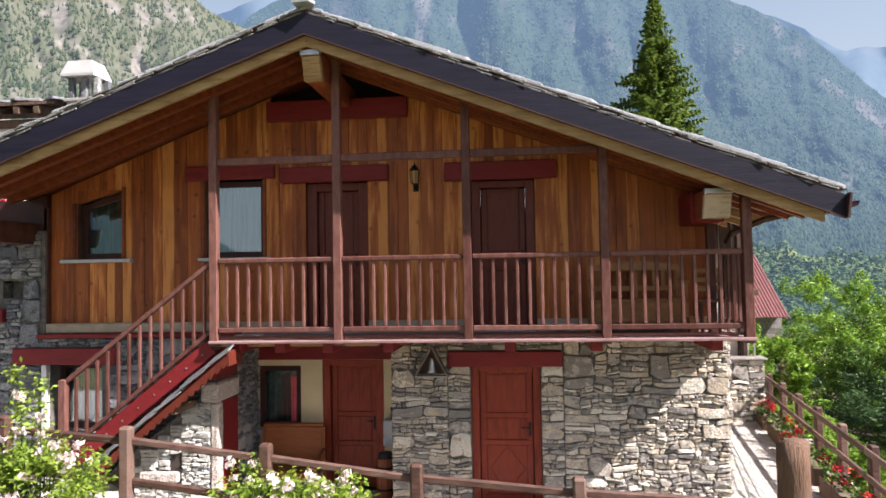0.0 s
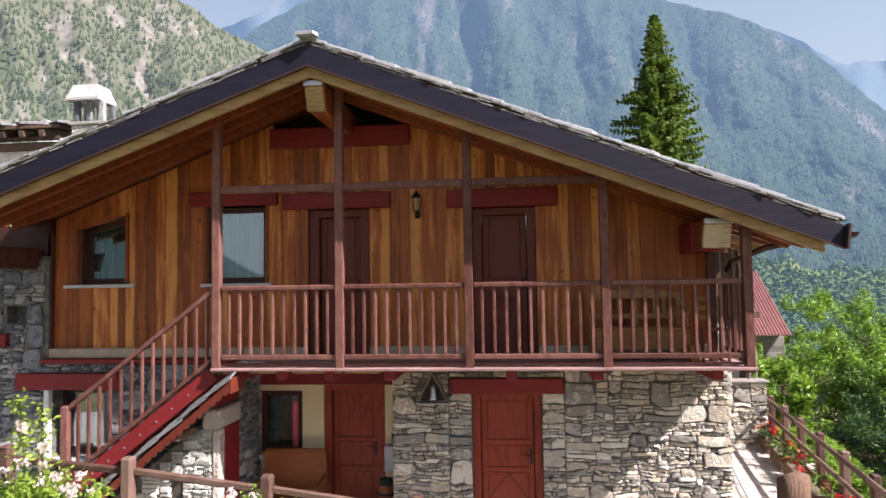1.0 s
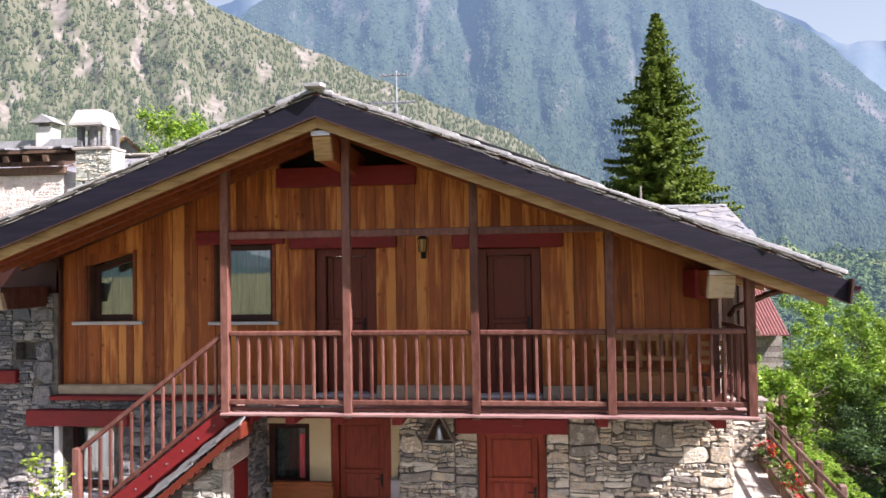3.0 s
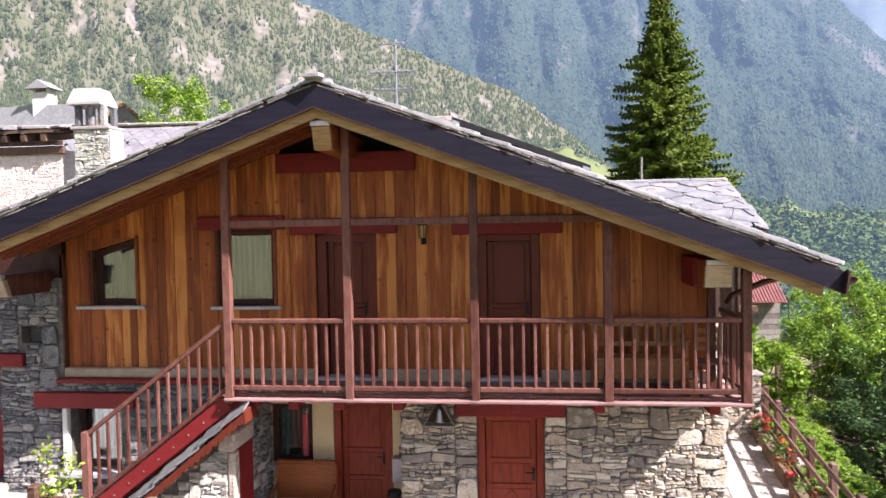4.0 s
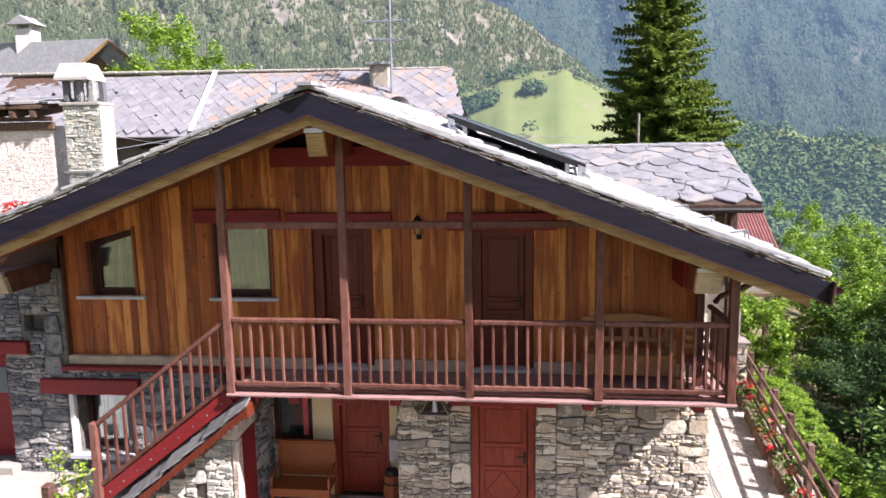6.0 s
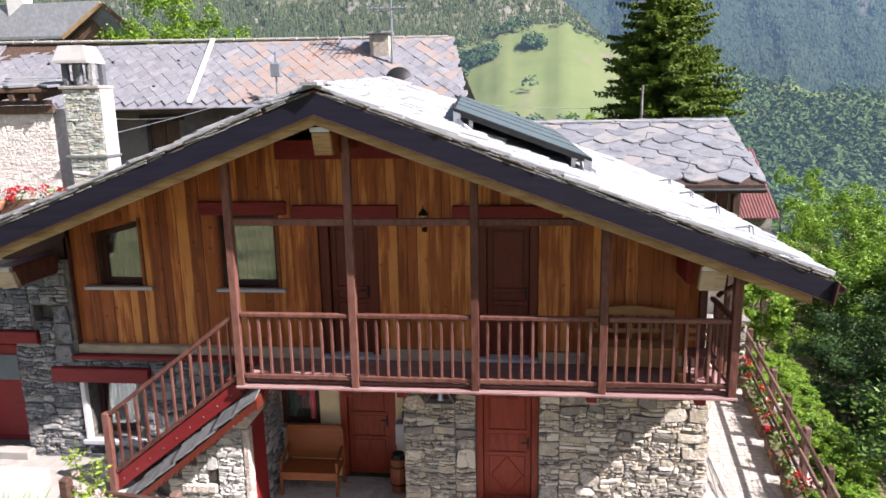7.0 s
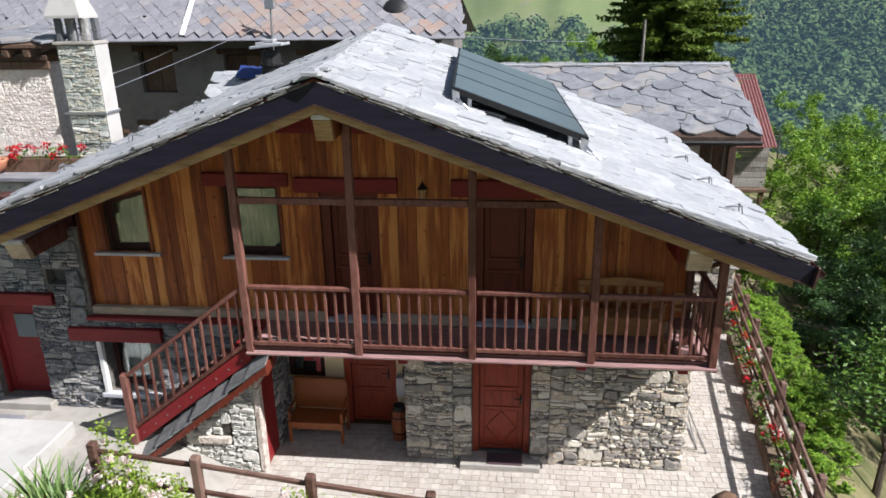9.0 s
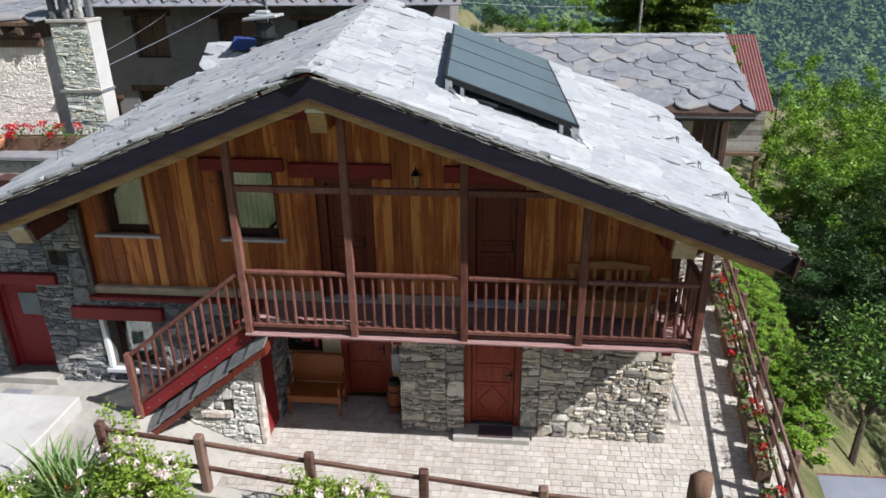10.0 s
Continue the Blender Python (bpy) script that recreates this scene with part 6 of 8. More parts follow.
ledge = thing("flower_ledge", (-9, 12.3, 4.4), "stone ledge of the neighbouring house", "ledge", kind="structure")
part("ledge_slab", Soup().add(box(-10.6, -7.75, 11.75, 12.70, 4.40, 4.50, 0.02)), SLATE_BLUE, ledge)
part("ledge_wall", Soup().add(box(-10.6, -7.75, 11.85, 12.70, 0.7, 4.398, 0.02)), STONE, ledge)
geranium_trough((-8.85, 12.30, 4.50), 0.05 + math.pi, 1.7, 81, "long brown planter with dark red geraniums on the stone ledge", leafy=0.14, many=9)
bowl = thing("terracotta_bowl", (-9.75, 12.0, 4.52), "round terracotta bowl on the stone ledge", "bowl")
pr = [(0.10, 0.0), (0.26, 0.10), (0.33, 0.22), (0.34, 0.26), (0.29, 0.26), (0.2, 0.12)]
vs = [(-9.75 + r * 0.8 * math.cos(a * math.pi / 8), 12.0 + r * 0.8 * math.sin(a * math.pi / 8), 4.52 + z) for r, z in pr for a in range(16)]
fs = [[q * 16 + a, q * 16 + (a + 1) % 16, q * 16 + 16 + (a + 1) % 16, q * 16 + 16 + a] for q in range(5) for a in range(16)]
part("bowl", (vs, fs), TERRACOTTA, bowl, smooth=True)

# long house behind
bh = thing("long_house", (-10, 23, 3), "long old house with rhombic slate roof", "house", kind="structure")
BW = [(-12.75, -11.80, 2.75, 3.60), (-14.0, -13.5, 2.6, 3.3), (-12.55, -11.35, 4.7, 6.05), (-9.6, -8.2, 4.2, 5.95), (-6.9, -5.7, 4.6, 5.9), (-16.6, -15.4, 4.7, 6.0)]
part("wall", wall_plate(-22, -1.9, 1.0, 6.9, 22.95, 23.4, BW), GREY_PLASTER, bh, "aged grey plaster wall")
part("end_wall", Soup().add(box(-2.2, -1.92, 23.4, 27, 1.0, 6.5, 0)), GREY_PLASTER, bh)
for h in BW:
    # dark plate paints the unlit opening behind the shutters
    w = part("window_recess", Soup().add(box(h[0], h[1], 23.22, 23.26, h[2], h[3], 0)), PAINTED_DIM, bh)
    part("shutter", Soup().add(box(h[0] + 0.05, (h[0] + h[1]) / 2 - 0.01, 23.16, 23.20, h[2] + 0.03, h[3] - 0.03, 0.01)), DARK_WOOD, w)
    part("shutter", Soup().add(box((h[0] + h[1]) / 2 + 0.01, h[1] - 0.05, 23.16, 23.20, h[2] + 0.03, h[3] - 0.03, 0.01)), DARK_WOOD, w)
    part("lintel", Soup().add(box(h[0] - 0.2, h[1] + 0.2, 22.90, 23.1, h[3] + 0.003, h[3] + 0.18, 0.015)), DARK_WOOD, w)
bdeck = part("roof_deck", ([(-22, 22.0, 6.50), (-1.45, 22.0, 6.50), (-2.2, 24.6, 8.60), (-22, 24.6, 8.86), (-22, 22.0, 6.40), (-1.45, 22.0, 6.40), (-2.2, 24.6, 8.45), (-22, 24.6, 8.7)],
                          [[0, 1, 2, 3], [7, 6, 5, 4], [0, 4, 5, 1], [1, 5, 6, 2], [2, 6, 7, 3], [3, 7, 4, 0]]), DARK_WOOD, bh)
part("back_slope", ([(-22, 24.6, 8.84), (-2.2, 24.6, 8.58), (-1.45, 28, 6.4), (-22, 28, 6.4)], [[0, 3, 2, 1]]), SLATE_BLUE, bh)
def back_mix(x, y, r):
    n = noise.noise(Vector((x * 0.35, y * 0.6, 3)))
    chance = smooth(x, 8.5, 9.4) * (1 - 0.75 * smooth(x, 12.5, 14.5)) * (0.75 + 0.9 * n) if x < 15.6 else 0.3 + 0.8 * n
    return r.choice(SL_RUST) if r.random() < chance else r.choice(SL_GREY)
slate_field(bdeck, (-18.6, 21.93, 6.50), (1, 0, 0), (0.0, 2.6, 2.12), 16.9, 3.36, 0.46, 0.24, back_mix, 44, askew=0.5, taper=0.2, gap=0.03)
slate_field(bdeck, (-22, 21.93, 6.52), (1, 0, 0), (0.0, 2.6, 2.2), 3.3, 3.4, 0.46, 0.24, back_mix, 45, limit=0, askew=0.5, gap=0.03)
part("eave_course", outward([(x, y, z + w) for w in (0.0, 0.03) for x, y, z in ((-22, 21.84, 6.42), (-1.45, 21.84, 6.42), (-1.6, 22.4, 6.87), (-22, 22.4, 6.87))],
                            [[0, 1, 2, 3], [4, 5, 6, 7], [0, 1, 5, 4], [1, 2, 6, 5], [2, 3, 7, 6], [3, 0, 4, 7]]), SLATE_BLUE, bdeck)
for i in range(26):
    f = i / 26
    part("ridge_tile", Soup().add(beam((-21.9 + 19.7 * f, 24.6, 8.93 - 0.26 * f), (-21.9 + 19.7 * (f + 0.96 / 26), 24.6, 8.93 - 0.26 * f), 0.26, 0.10, 0.03)), CONCRETE, bdeck)
part("seam", Soup().add(beam((-10.46, 21.95, 6.60), (-10.58, 24.5, 8.82), 0.16, 0.06, 0.01)), WHITE, bdeck, "white mortar verge between the two roofs")
part("gutter", tube([(-22, 21.9, 6.42), (-10.4, 21.9, 6.42)], 0.06, 8), COPPER, bh)
part("roof_chimney", Soup().add(box(-4.82, -4.16, 23.7, 24.2, 7.6, 8.75, 0.02)), STONE, bh)
part("chimney_cap", Soup().add(box(-4.90, -4.08, 23.6, 24.3, 8.752, 8.84, 0.015)), SLATE, bh)
for k, x in enumerate((-19.6, -17.0, -14.6, -12.2)):
    for j in (0.8, 2.2):
        part("snow_stop", Soup().add(box(x - 0.05 + j * .3, x + 0.05 + j * .3, 22.0 + j * 0.77, 22.08 + j * 0.77, 6.53 + j * 0.63, 6.70 + j * 0.63, 0.01)), RUBBER, bdeck)


def dish(x, y, z, label):
    t = thing("satellite_dish", (x, y, z), label, "satellite dish")
    vs, fs = [], []
    for r in range(5):
        for i in range(16):
            a = 2 * math.pi * i / 16
            q = 0.44 * r / 4
            vs.append((x + q * math.cos(a), y - 0.10 + 0.10 * (q / 0.36) ** 2 + 0.30 * q * math.sin(a), z + 0.5 + 0.95 * q * math.sin(a)))
    for r in range(4):
        for i in range(16):
            fs.append([r * 16 + i, r * 16 + (i + 1) % 16, r * 16 + 16 + (i + 1) % 16, r * 16 + 16 + i])
    part("reflector", (vs, fs), RUBBER, t, smooth=True)
    part("mast", rod((x, y + 0.1, z - 0.4), (x, y, z + 0.5), 0.03), METAL, t)


dish(-3.72, 22.75, 6.72, "large dark satellite dish on the old roof")
ant = thing("tv_antenna", (-4.2, 24.5, 8.6), "tall thin television antenna on the ridge", "antenna")
part("mast", rod((-4.0, 23.4, 7.6), (-4.0, 23.4, 11.2), 0.045, 0.035), METAL, ant)
for z, L, y in ((11.05, 0.5, 0), (10.1, 0.75, 0), (9.5, 0.6, 0)):
    boom = part("boom", rod((-4.0 - L * 1.2, 23.4, z), (-4.0 + L * 0.8, 23.4, z), 0.034), METAL, ant)
    for i in range(7):
        x = -4.0 - L * 1.2 + 2 * L * i / 6
        part("element", rod((x, 23.4 - 0.35 + 0.03 * i, z), (x, 23.4 + 0.35 - 0.03 * i, z + 0.1), 0.02, 0.02, 5), METAL, boom)
pole = thing("wire_pole", (-7.5, 22.1, 6.5), "thin steel wire pole on the eave", "pole")
part("shaft", rod((-7.5, 21.85, 5.6), (-7.44, 21.85, 8.1), 0.04, 0.03), METAL, pole)
part("box", Soup().add(box(-7.60, -7.30, 21.72, 21.82, 7.35, 7.75, 0.01)), METAL, pole)
def wire(p, q, sag, r=0.008):
    pts = []
    for i in range(13):
        f = i / 12
        v = Vector(p).lerp(Vector(q), f)
        pts.append((v.x, v.y, v.z - sag * 4 * f * (1 - f)))
    return tube(pts, r, 5)
wr = thing("overhead_wire", (-7.5, 18, 6.5), "thin overhead wires between chimney and pole", "wire")
part("cable", wire((-7.75, 13.1, 5.97), (-7.47, 21.85, 7.02), 0.04, 0.009), METAL, wr)
part("cable", wire((-7.75, 13.1, 6.24), (-11.2, 22.9, 6.17), 0.04, 0.007), METAL, wr)
part("cable", wire((-7.45, 21.85, 7.5), (2.5, 24, 6.2), 0.3), METAL, wr)
lw = thing("overhead_wire", (-13, 30, 10), "thin overhead wire down to the long house", "wire")
part("cable", wire((-17.7, 36.0, 10.25), (-6.1, 24.5, 8.75), 0.12, 0.011), GALVANISED, lw)
tp = thing("timber_pole", (3.9, 22.5, 4), "thin pale pole behind the barn", "pole")
part("shaft", rod((3.9, 22.5, -3), (3.95, 22.5, 6.9), 0.05, 0.04), GREY_WOOD, tp)

# upper house
uh = thing("upper_house", (-26, 38, 5), "old house higher up with wooden gable and slate roof", "house", kind="structure")
ap, el, er = Vector((-21.5, 36, 11.9)), Vector((-23.9, 36, 10.2)), Vector((-19.5, 36, 10.15))
back = Vector((-14, 2.5, 0.3))
part("gable", ([tuple(el + Vector((0.2, 0.3, 0))), tuple(er + Vector((-0.2, 0.3, 0))), tuple(ap + Vector((0, 0.3, -0.15))), (-19.7, 36.3, 4.0), (-23.7, 36.3, 4.0)], [[0, 4, 3, 1, 2]]), DARK_WOOD, uh, "brown boarded gable")
for a, b, m in ((el, ap, SLATE), (ap, er, SLATE_BLUE)):
    q = [a, b, b + back, a + back]
    part("roof_slope", ([tuple(p) for p in q] + [tuple(p + Vector((0, 0, 0.15))) for p in q], [[3, 2, 1, 0], [4, 5, 6, 7], [0, 1, 5, 4], [1, 2, 6, 5], [2, 3, 7, 6], [3, 0, 4, 7]]), m, uh)
part("barge_board", Soup().add(beam(tuple(el), tuple(ap), 0.1, 0.22, 0.02)), LIGHT_WOOD, uh)
part("barge_board", Soup().add(beam(tuple(ap), tuple(er), 0.1, 0.22, 0.02)), DARK_WOOD, uh)
part("side_wall", ([(-23.7, 36.3, 4), (-37, 38.6, 4), (-37, 38.6, 10.3), (-23.7, 36.3, 10.2)], [[0, 1, 2, 3]]), GREY_PLASTER, uh)
uc = thing("white_chimney", (-27, 37, 10), "small white chimney with slab hood", "chimney", kind="structure")
part("shaft", Soup().add(box(-27.5, -26.5, 36.9, 37.7, 10.0, 12.9, 0.03)), WHITE, uc)
part("hood", ([(-27.8, 36.7, 13.1), (-26.2, 36.7, 13.1), (-26.2, 37.9, 13.1), (-27.8, 37.9, 13.1), (-27, 36.7, 13.6), (-27, 37.9, 13.6)], [[0, 1, 4], [1, 2, 5, 4], [2, 3, 5], [3, 0, 4, 5], [3, 2, 1, 0]]), SLATE, uc)
for x in (-27.45, -26.65):
    part("hood_leg", Soup().add(box(x, x + 0.12, 36.95, 37.6, 12.9, 13.1, 0.01)), WHITE, uc)

# flat tin roof of a lean-to below the side fence
lean = thing("lean_to_roof", (6.2, 9.0, -0.6), "blue-grey sheet roof of a lean-to outside the fence", "roof", kind="structure")
part("sheet", Soup().add(box(5.50, 7.6, 7.4, 10.12, -0.60, -0.56, 0.006)), material("blue_grey_sheet", [(0.16, 0.17, 0.20), (0.21, 0.22, 0.25)], 2, 0.55, 0.2, spots=0.3), lean)
part("edge_strip", Soup().add(box(5.48, 7.6, 10.123, 10.16, -0.66, -0.55, 0.006)), RED_WOOD, lean, "red-brown edge board")
for x in (5.6, 7.4):
    for y in (7.6, 9.95):
        part("post", Soup().add(box(x, x + 0.1, y, y + 0.1, -5.0, -0.602, 0.006)), GREY_WOOD, lean)

# ==== trees and bushes ====
def crown_centers(rng, n, rx, ry, rz, z0, hollow=0.55):
    """Clump centres in an uneven crown: more near the outside, with bulges."""
    d = rng.normal(size=(n, 3))
    d /= np.linalg.norm(d, axis=1, keepdims=True)
    bulge = np.array([1 + 0.62 * noise.noise(Vector((q[0] * 2.1, q[1] * 2.1, q[2] * 2.1 + rx))) for q in d])
    r = (hollow + (1 - hollow) * rng.random(n) ** 0.5) * bulge
    p = d * r[:, None] * np.array([rx, ry, rz])
    p[:, 2] += z0
    return p


def broadleaf(name, seed, height, rx, leaf, mat, label, clumps=110, per=60, at=(0, 0, 0), stems=1, trunk_r=0.12):
    rng = np.random.default_rng(seed)
    r = random.Random(seed)
    t = thing(name, at, label, "tree" if "tree" in name else "bush")
    rz = height * 0.40
    zc = height * 0.60
    base = Vector(at)
    tr = Soup()
    for s in range(stems):
        x, y = (0, 0) if stems == 1 else (r.uniform(-0.3, 0.3), r.uniform(-0.3, 0.3))
        p = Vector((x, y, -0.6))
        for k in range(4):
            q = p + Vector((r.uniform(-0.25, 0.25), r.uniform(-0.25, 0.25), (height * 0.72 + 0.6) / 4))
            tr.add(rod(p, q, trunk_r * (1 - 0.2 * k), trunk_r * (0.8 - 0.2 * k) + 0.01, 8))
            if k > 0:
                for b in range(4):
                    a = r.uniform(0, 6.28)
                    e = q + Vector((math.cos(a), math.sin(a), r.uniform(0.2, 0.7))) * rx * r.uniform(0.5, 0.8)
                    tr.add(rod(q, e, trunk_r * (0.45 - 0.08 * k), 0.012, 6))
            p = q
    ob = new("trunk", mesh_of("trunk", tr, BARK)); ob.parent = t
    lobes = max(8, clumps // 6)
    mid = crown_centers(rng, lobes, rx * 0.92, rx * rng.uniform(0.8, 1.0), rz * 0.92, zc, 0.72)
    c = np.repeat(mid, 6, axis=0)
    d = rng.normal(size=c.shape)
    d /= np.linalg.norm(d, axis=1, keepdims=True)
    d[:, 2] = d[:, 2] * 1.0 + 0.12
    c = c + d * rx * 0.17 * np.repeat(rng.uniform(0.7, 1.35, (lobes, 1)), 6, axis=0)
    v, f = leaf_cloud(rng, c, per, (rx * 0.06, rx * 0.06, rx * 0.055), leaf)
    raw_part("crown", fast_mesh("crown", v, f, mat), t)
    return t


rt = random.Random(77)
kinds = []
for i, (h, rx, mat, lab) in enumerate(((9.0, 2.9, LEAF, "leafy green broadleaf tree on the slope"), (8.0, 2.5, LEAF_LIGHT, "light green young broadleaf tree on the slope"),
                                       (9.5, 3.1, LEAF_DARK, "dark green dense broadleaf tree on the slope, some added unseen for shade"), (7.0, 2.3, LEAF, "green broadleaf tree on the slope"))):
    tx, ty, top = ((11.6, 22.6, 1.2), (12.6, 26.0, 2.2), (16.2, 19.6, 0.4), (10.2, 20.0, 0.4))[i]
    g = ground_z(tx, ty) - 0.2
    kinds.append((broadleaf("broadleaf_tree", 100 + i, h, rx, 0.08, mat, lab, clumps=192, per=68, at=(tx, ty, g)), h))
    kinds[-1][0].scale = [max(0.5, (top - g) / h)] * 3


def plant_tree(kind, x, y, top, turn):
    """A copy of a tree whose top stands at a given height."""
    src, h = kinds[kind]
    g = ground_z(x, y) - 0.2
    s = max(0.3, min(1.8, (top - g) / h))
    c = copy_thing(src, Matrix.Translation((x, y, g)) @ Matrix.Rotation(turn, 4, "Z"))
    c.scale = (max(s, 0.6), max(s, 0.6), s)
    return c


# the three trees with tops at 5.8 to 6.8 are unseen, added to shade the slope
ROW = [(0, 11.0, 23.0, 1.9), (1, 11.4, 25.0, 2.7), (1, 13.4, 28.5, 2.9), (0, 15.8, 31.5, 2.6), (2, 12.6, 20.8, 1.9), (2, 14.8, 24.2, 2.2), (1, 18.6, 34, 2.2),
       (2, 10.4, 18.6, 1.7), (2, 12.6, 18.0, 2.4), (2, 14.6, 14.6, 5.8), (2, 15.8, 17.8, 6.8), (2, 17.8, 21.2, 6.4), (2, 8.7, 16.6, 0.3), (2, 9.0, 18.6, 0.8), (1, 23, 36, 1.6),
       (1, 14, 38, 2.6), (0, 19, 41, 1.8), (1, 10.0, 20.4, 0.3),
       (0, 13.2, 44, 2.2), (1, 24, 46, 0.7), (0, 8.0, 44, 2.8), (1, 3.0, 40, 5.6), (0, -0.5, 37, 5.8), (1, 4.9, 37.5, 5.4)]
for k, x, y, top in ROW:
    plant_tree(k, x, y, top, rt.uniform(0, 6.28))
plant_tree(1, -16.5, 33.0, 12.2, 1.0)
plant_tree(1, -14.6, 34.5, 11.0, 2.0)
plant_tree(1, -18.0, 37.0, 12.8, 3.0)
plant_tree(1, -4.9, 34.0, 8.7, 4.0)

# shrubs and creepers just outside the side fence
shr = [broadleaf("garden_bush", 130 + i, 1.9 - 0.2 * i, 0.95, 0.055, LEAF_LIGHT, "bright green leafy bush outside the fence", clumps=120, per=52,
                 at=(fence_x(11.9 + 1.6 * i) + 0.85, 11.9 + 1.6 * i, ground_z(fence_x(11.9 + 1.6 * i) + 0.85, 11.9 + 1.6 * i) - 0.1), stems=3, trunk_r=0.03) for i in range(3)]
for b in shr:
    b.scale = (0.62, 0.62, max(0.4, (0.1 - b.location.z) / 1.9))
for i in range(23):
    y = 10.6 + 0.32 * i
    x = fence_x(y) + rt.uniform(0.5, 0.95)
    c = copy_thing(rt.choice(shr), Matrix.Translation((x, y, ground_z(x, y) - 0.15)) @ Matrix.Rotation(rt.uniform(0, 6.28), 4, "Z"))
    s = rt.uniform(0.48, 0.74)
    c.scale = (s, s, max(0.3, (0.62 - 0.42 * (x - fence_x(y)) - ground_z(x, y)) / 1.9 * rt.uniform(0.85, 1.1)))
for i, (x, y, s) in enumerate(((7.0, 19.4, 1.1), (6.7, 21.0, 1.0))):
    c = copy_thing(shr[i % 3], Matrix.Translation((x, y, ground_z(x, y) - 0.2)) @ Matrix.Rotation(rt.uniform(0, 6.28), 4, "Z"))
    c.scale = (s, s, s * 1.1)


# thin open tree on the dry grass
def open_tree(x, y):
    rng = np.random.default_rng(9)
    r = random.Random(9)
    g = ground_z(x, y)
    t = thing("olive_like_tree", (x, y, g), "small open-branched tree on the dry grass", "tree")
    s = Soup()
    tips = []
    def grow(p, d, length, rad, depth):
        q = p + d * length
        s.add(rod(p, q, rad, rad * 0.68, 7))
        if depth == 0:
            tips.append(tuple(q)); return
        for k in range(3):
            nd = (d + Vector((r.uniform(-.8, .8), r.uniform(-.8, .8), r.uniform(-.15, .5)))).normalized()
            grow(q, nd, length * r.uniform(0.62, 0.85), rad * 0.62, depth - 1)
    grow(Vector((0, 0, -0.2)), Vector((0.15, 0.25, 1)).normalized(), 1.15, 0.085, 3)
    ob = new("trunk", mesh_of("trunk", s, BARK)); ob.parent = t
    v, f = leaf_cloud(rng, np.array(tips), 95, (0.30, 0.30, 0.24), 0.06)
    raw_part("crown", fast_mesh("crown", v, f, LEAF), t)


open_tree(7.35, 12.1)

# ==== the tall spruce ====
def spruce(at, height, radius, seed):
    rng = np.random.default_rng(seed)
    r = random.Random(seed)
    t = thing("spruce_tree", at, "tall dense green spruce with drooping branches", "tree")
    ob = new("trunk", mesh_of("trunk", rod((0, 0, 0), (0, 0, height * 0.985), 0.26, 0.02, 10, rings=8), BARK)); ob.parent = t
    vs = []
    z = height * 0.06
    br = Soup()
    while z < height * 0.985:
        f = z / height
        L = min(3.0, radius * (1 - f))
        n = 15 if f < 0.6 else 12 if f < 0.85 else 8
        a0 = r.uniform(0, 6.28)
        for i in range(n):
            a = a0 + 6.283 * i / n + r.uniform(-0.25, 0.25)
            l = L * r.uniform(0.6, 1.12) * (1 + 0.42 * noise.noise(Vector((math.cos(a) * 1.7, math.sin(a) * 1.7, z * 0.55)))) + 0.06
            if r.random() < 0.14:
                l *= 0.45
            zb = z + r.uniform(-0.35, 0.3) * (1 - f)
            out = np.array([math.cos(a), math.sin(a), 0.0])
            sid = np.array([-math.sin(a), math.cos(a), 0.0])
            k = max(3, int(l / 0.16))
            tt = (np.arange(k) + 0.6) / k
            rise = 0.16 * l * np.sin(tt * 2.2) - 0.40 * l * tt ** 2 * (1.15 - 0.9 * f) + 0.26 * l * tt ** 4
            axis_p = out[None] * (tt * l)[:, None] + np.array([0, 0, zb])[None]
            axis_p[:, 2] += rise
            br.add(rod((0, 0, zb), tuple(axis_p[-1]), 0.03 * (1 - f) + 0.008, 0.004, 4))
            for s in (-1, 1, 0):
                m = 8 if s else 5
                for q in range(m):
                    wl = (0.20 + 0.19 * l * (1 - tt * 0.75)) * rng.uniform(0.6, 1.15, k) * (1 if s else 0.5)
                    d = sid[None] * s * 0.85 + out[None] * rng.uniform(0.25, 0.75, (k, 1)) + np.array([0, 0, 1])[None] * rng.uniform(-1.1, 0.35, (k, 1))
                    if not s:
                        d = out[None] + np.array([0, 0, 1])[None] * rng.uniform(-0.9, 0.5, (k, 1))
                    d /= np.linalg.norm(d, axis=1, keepdims=True)
                    tip = axis_p + d * wl[:, None] * (0.6 + 0.4 * q / m)
                    wv = np.cross(d, rng.normal(size=(k, 3)))
                    wv /= np.linalg.norm(wv, axis=1, keepdims=True)
                    w = 0.045
                    mid = (axis_p + tip) / 2
                    mid[:, 2] -= 0.02
                    vs.append(np.stack([axis_p, mid + wv * w, tip, mid - wv * w], axis=1).reshape(-1, 3))
        z += 0.20 + 0.13 * (1 - f)
    v = np.concatenate(vs)
    ob = new("branchwork", mesh_of("branchwork", br, BARK)); ob.parent = t
    tagged(ob, kind="stuff")
    raw_part("needles", fast_mesh("needles", v, np.arange(len(v)).reshape(-1, 4), NEEDLE), t)
    return t


spruce((6.45, 32.0, -1.4), 17.4, 5.5, 7)

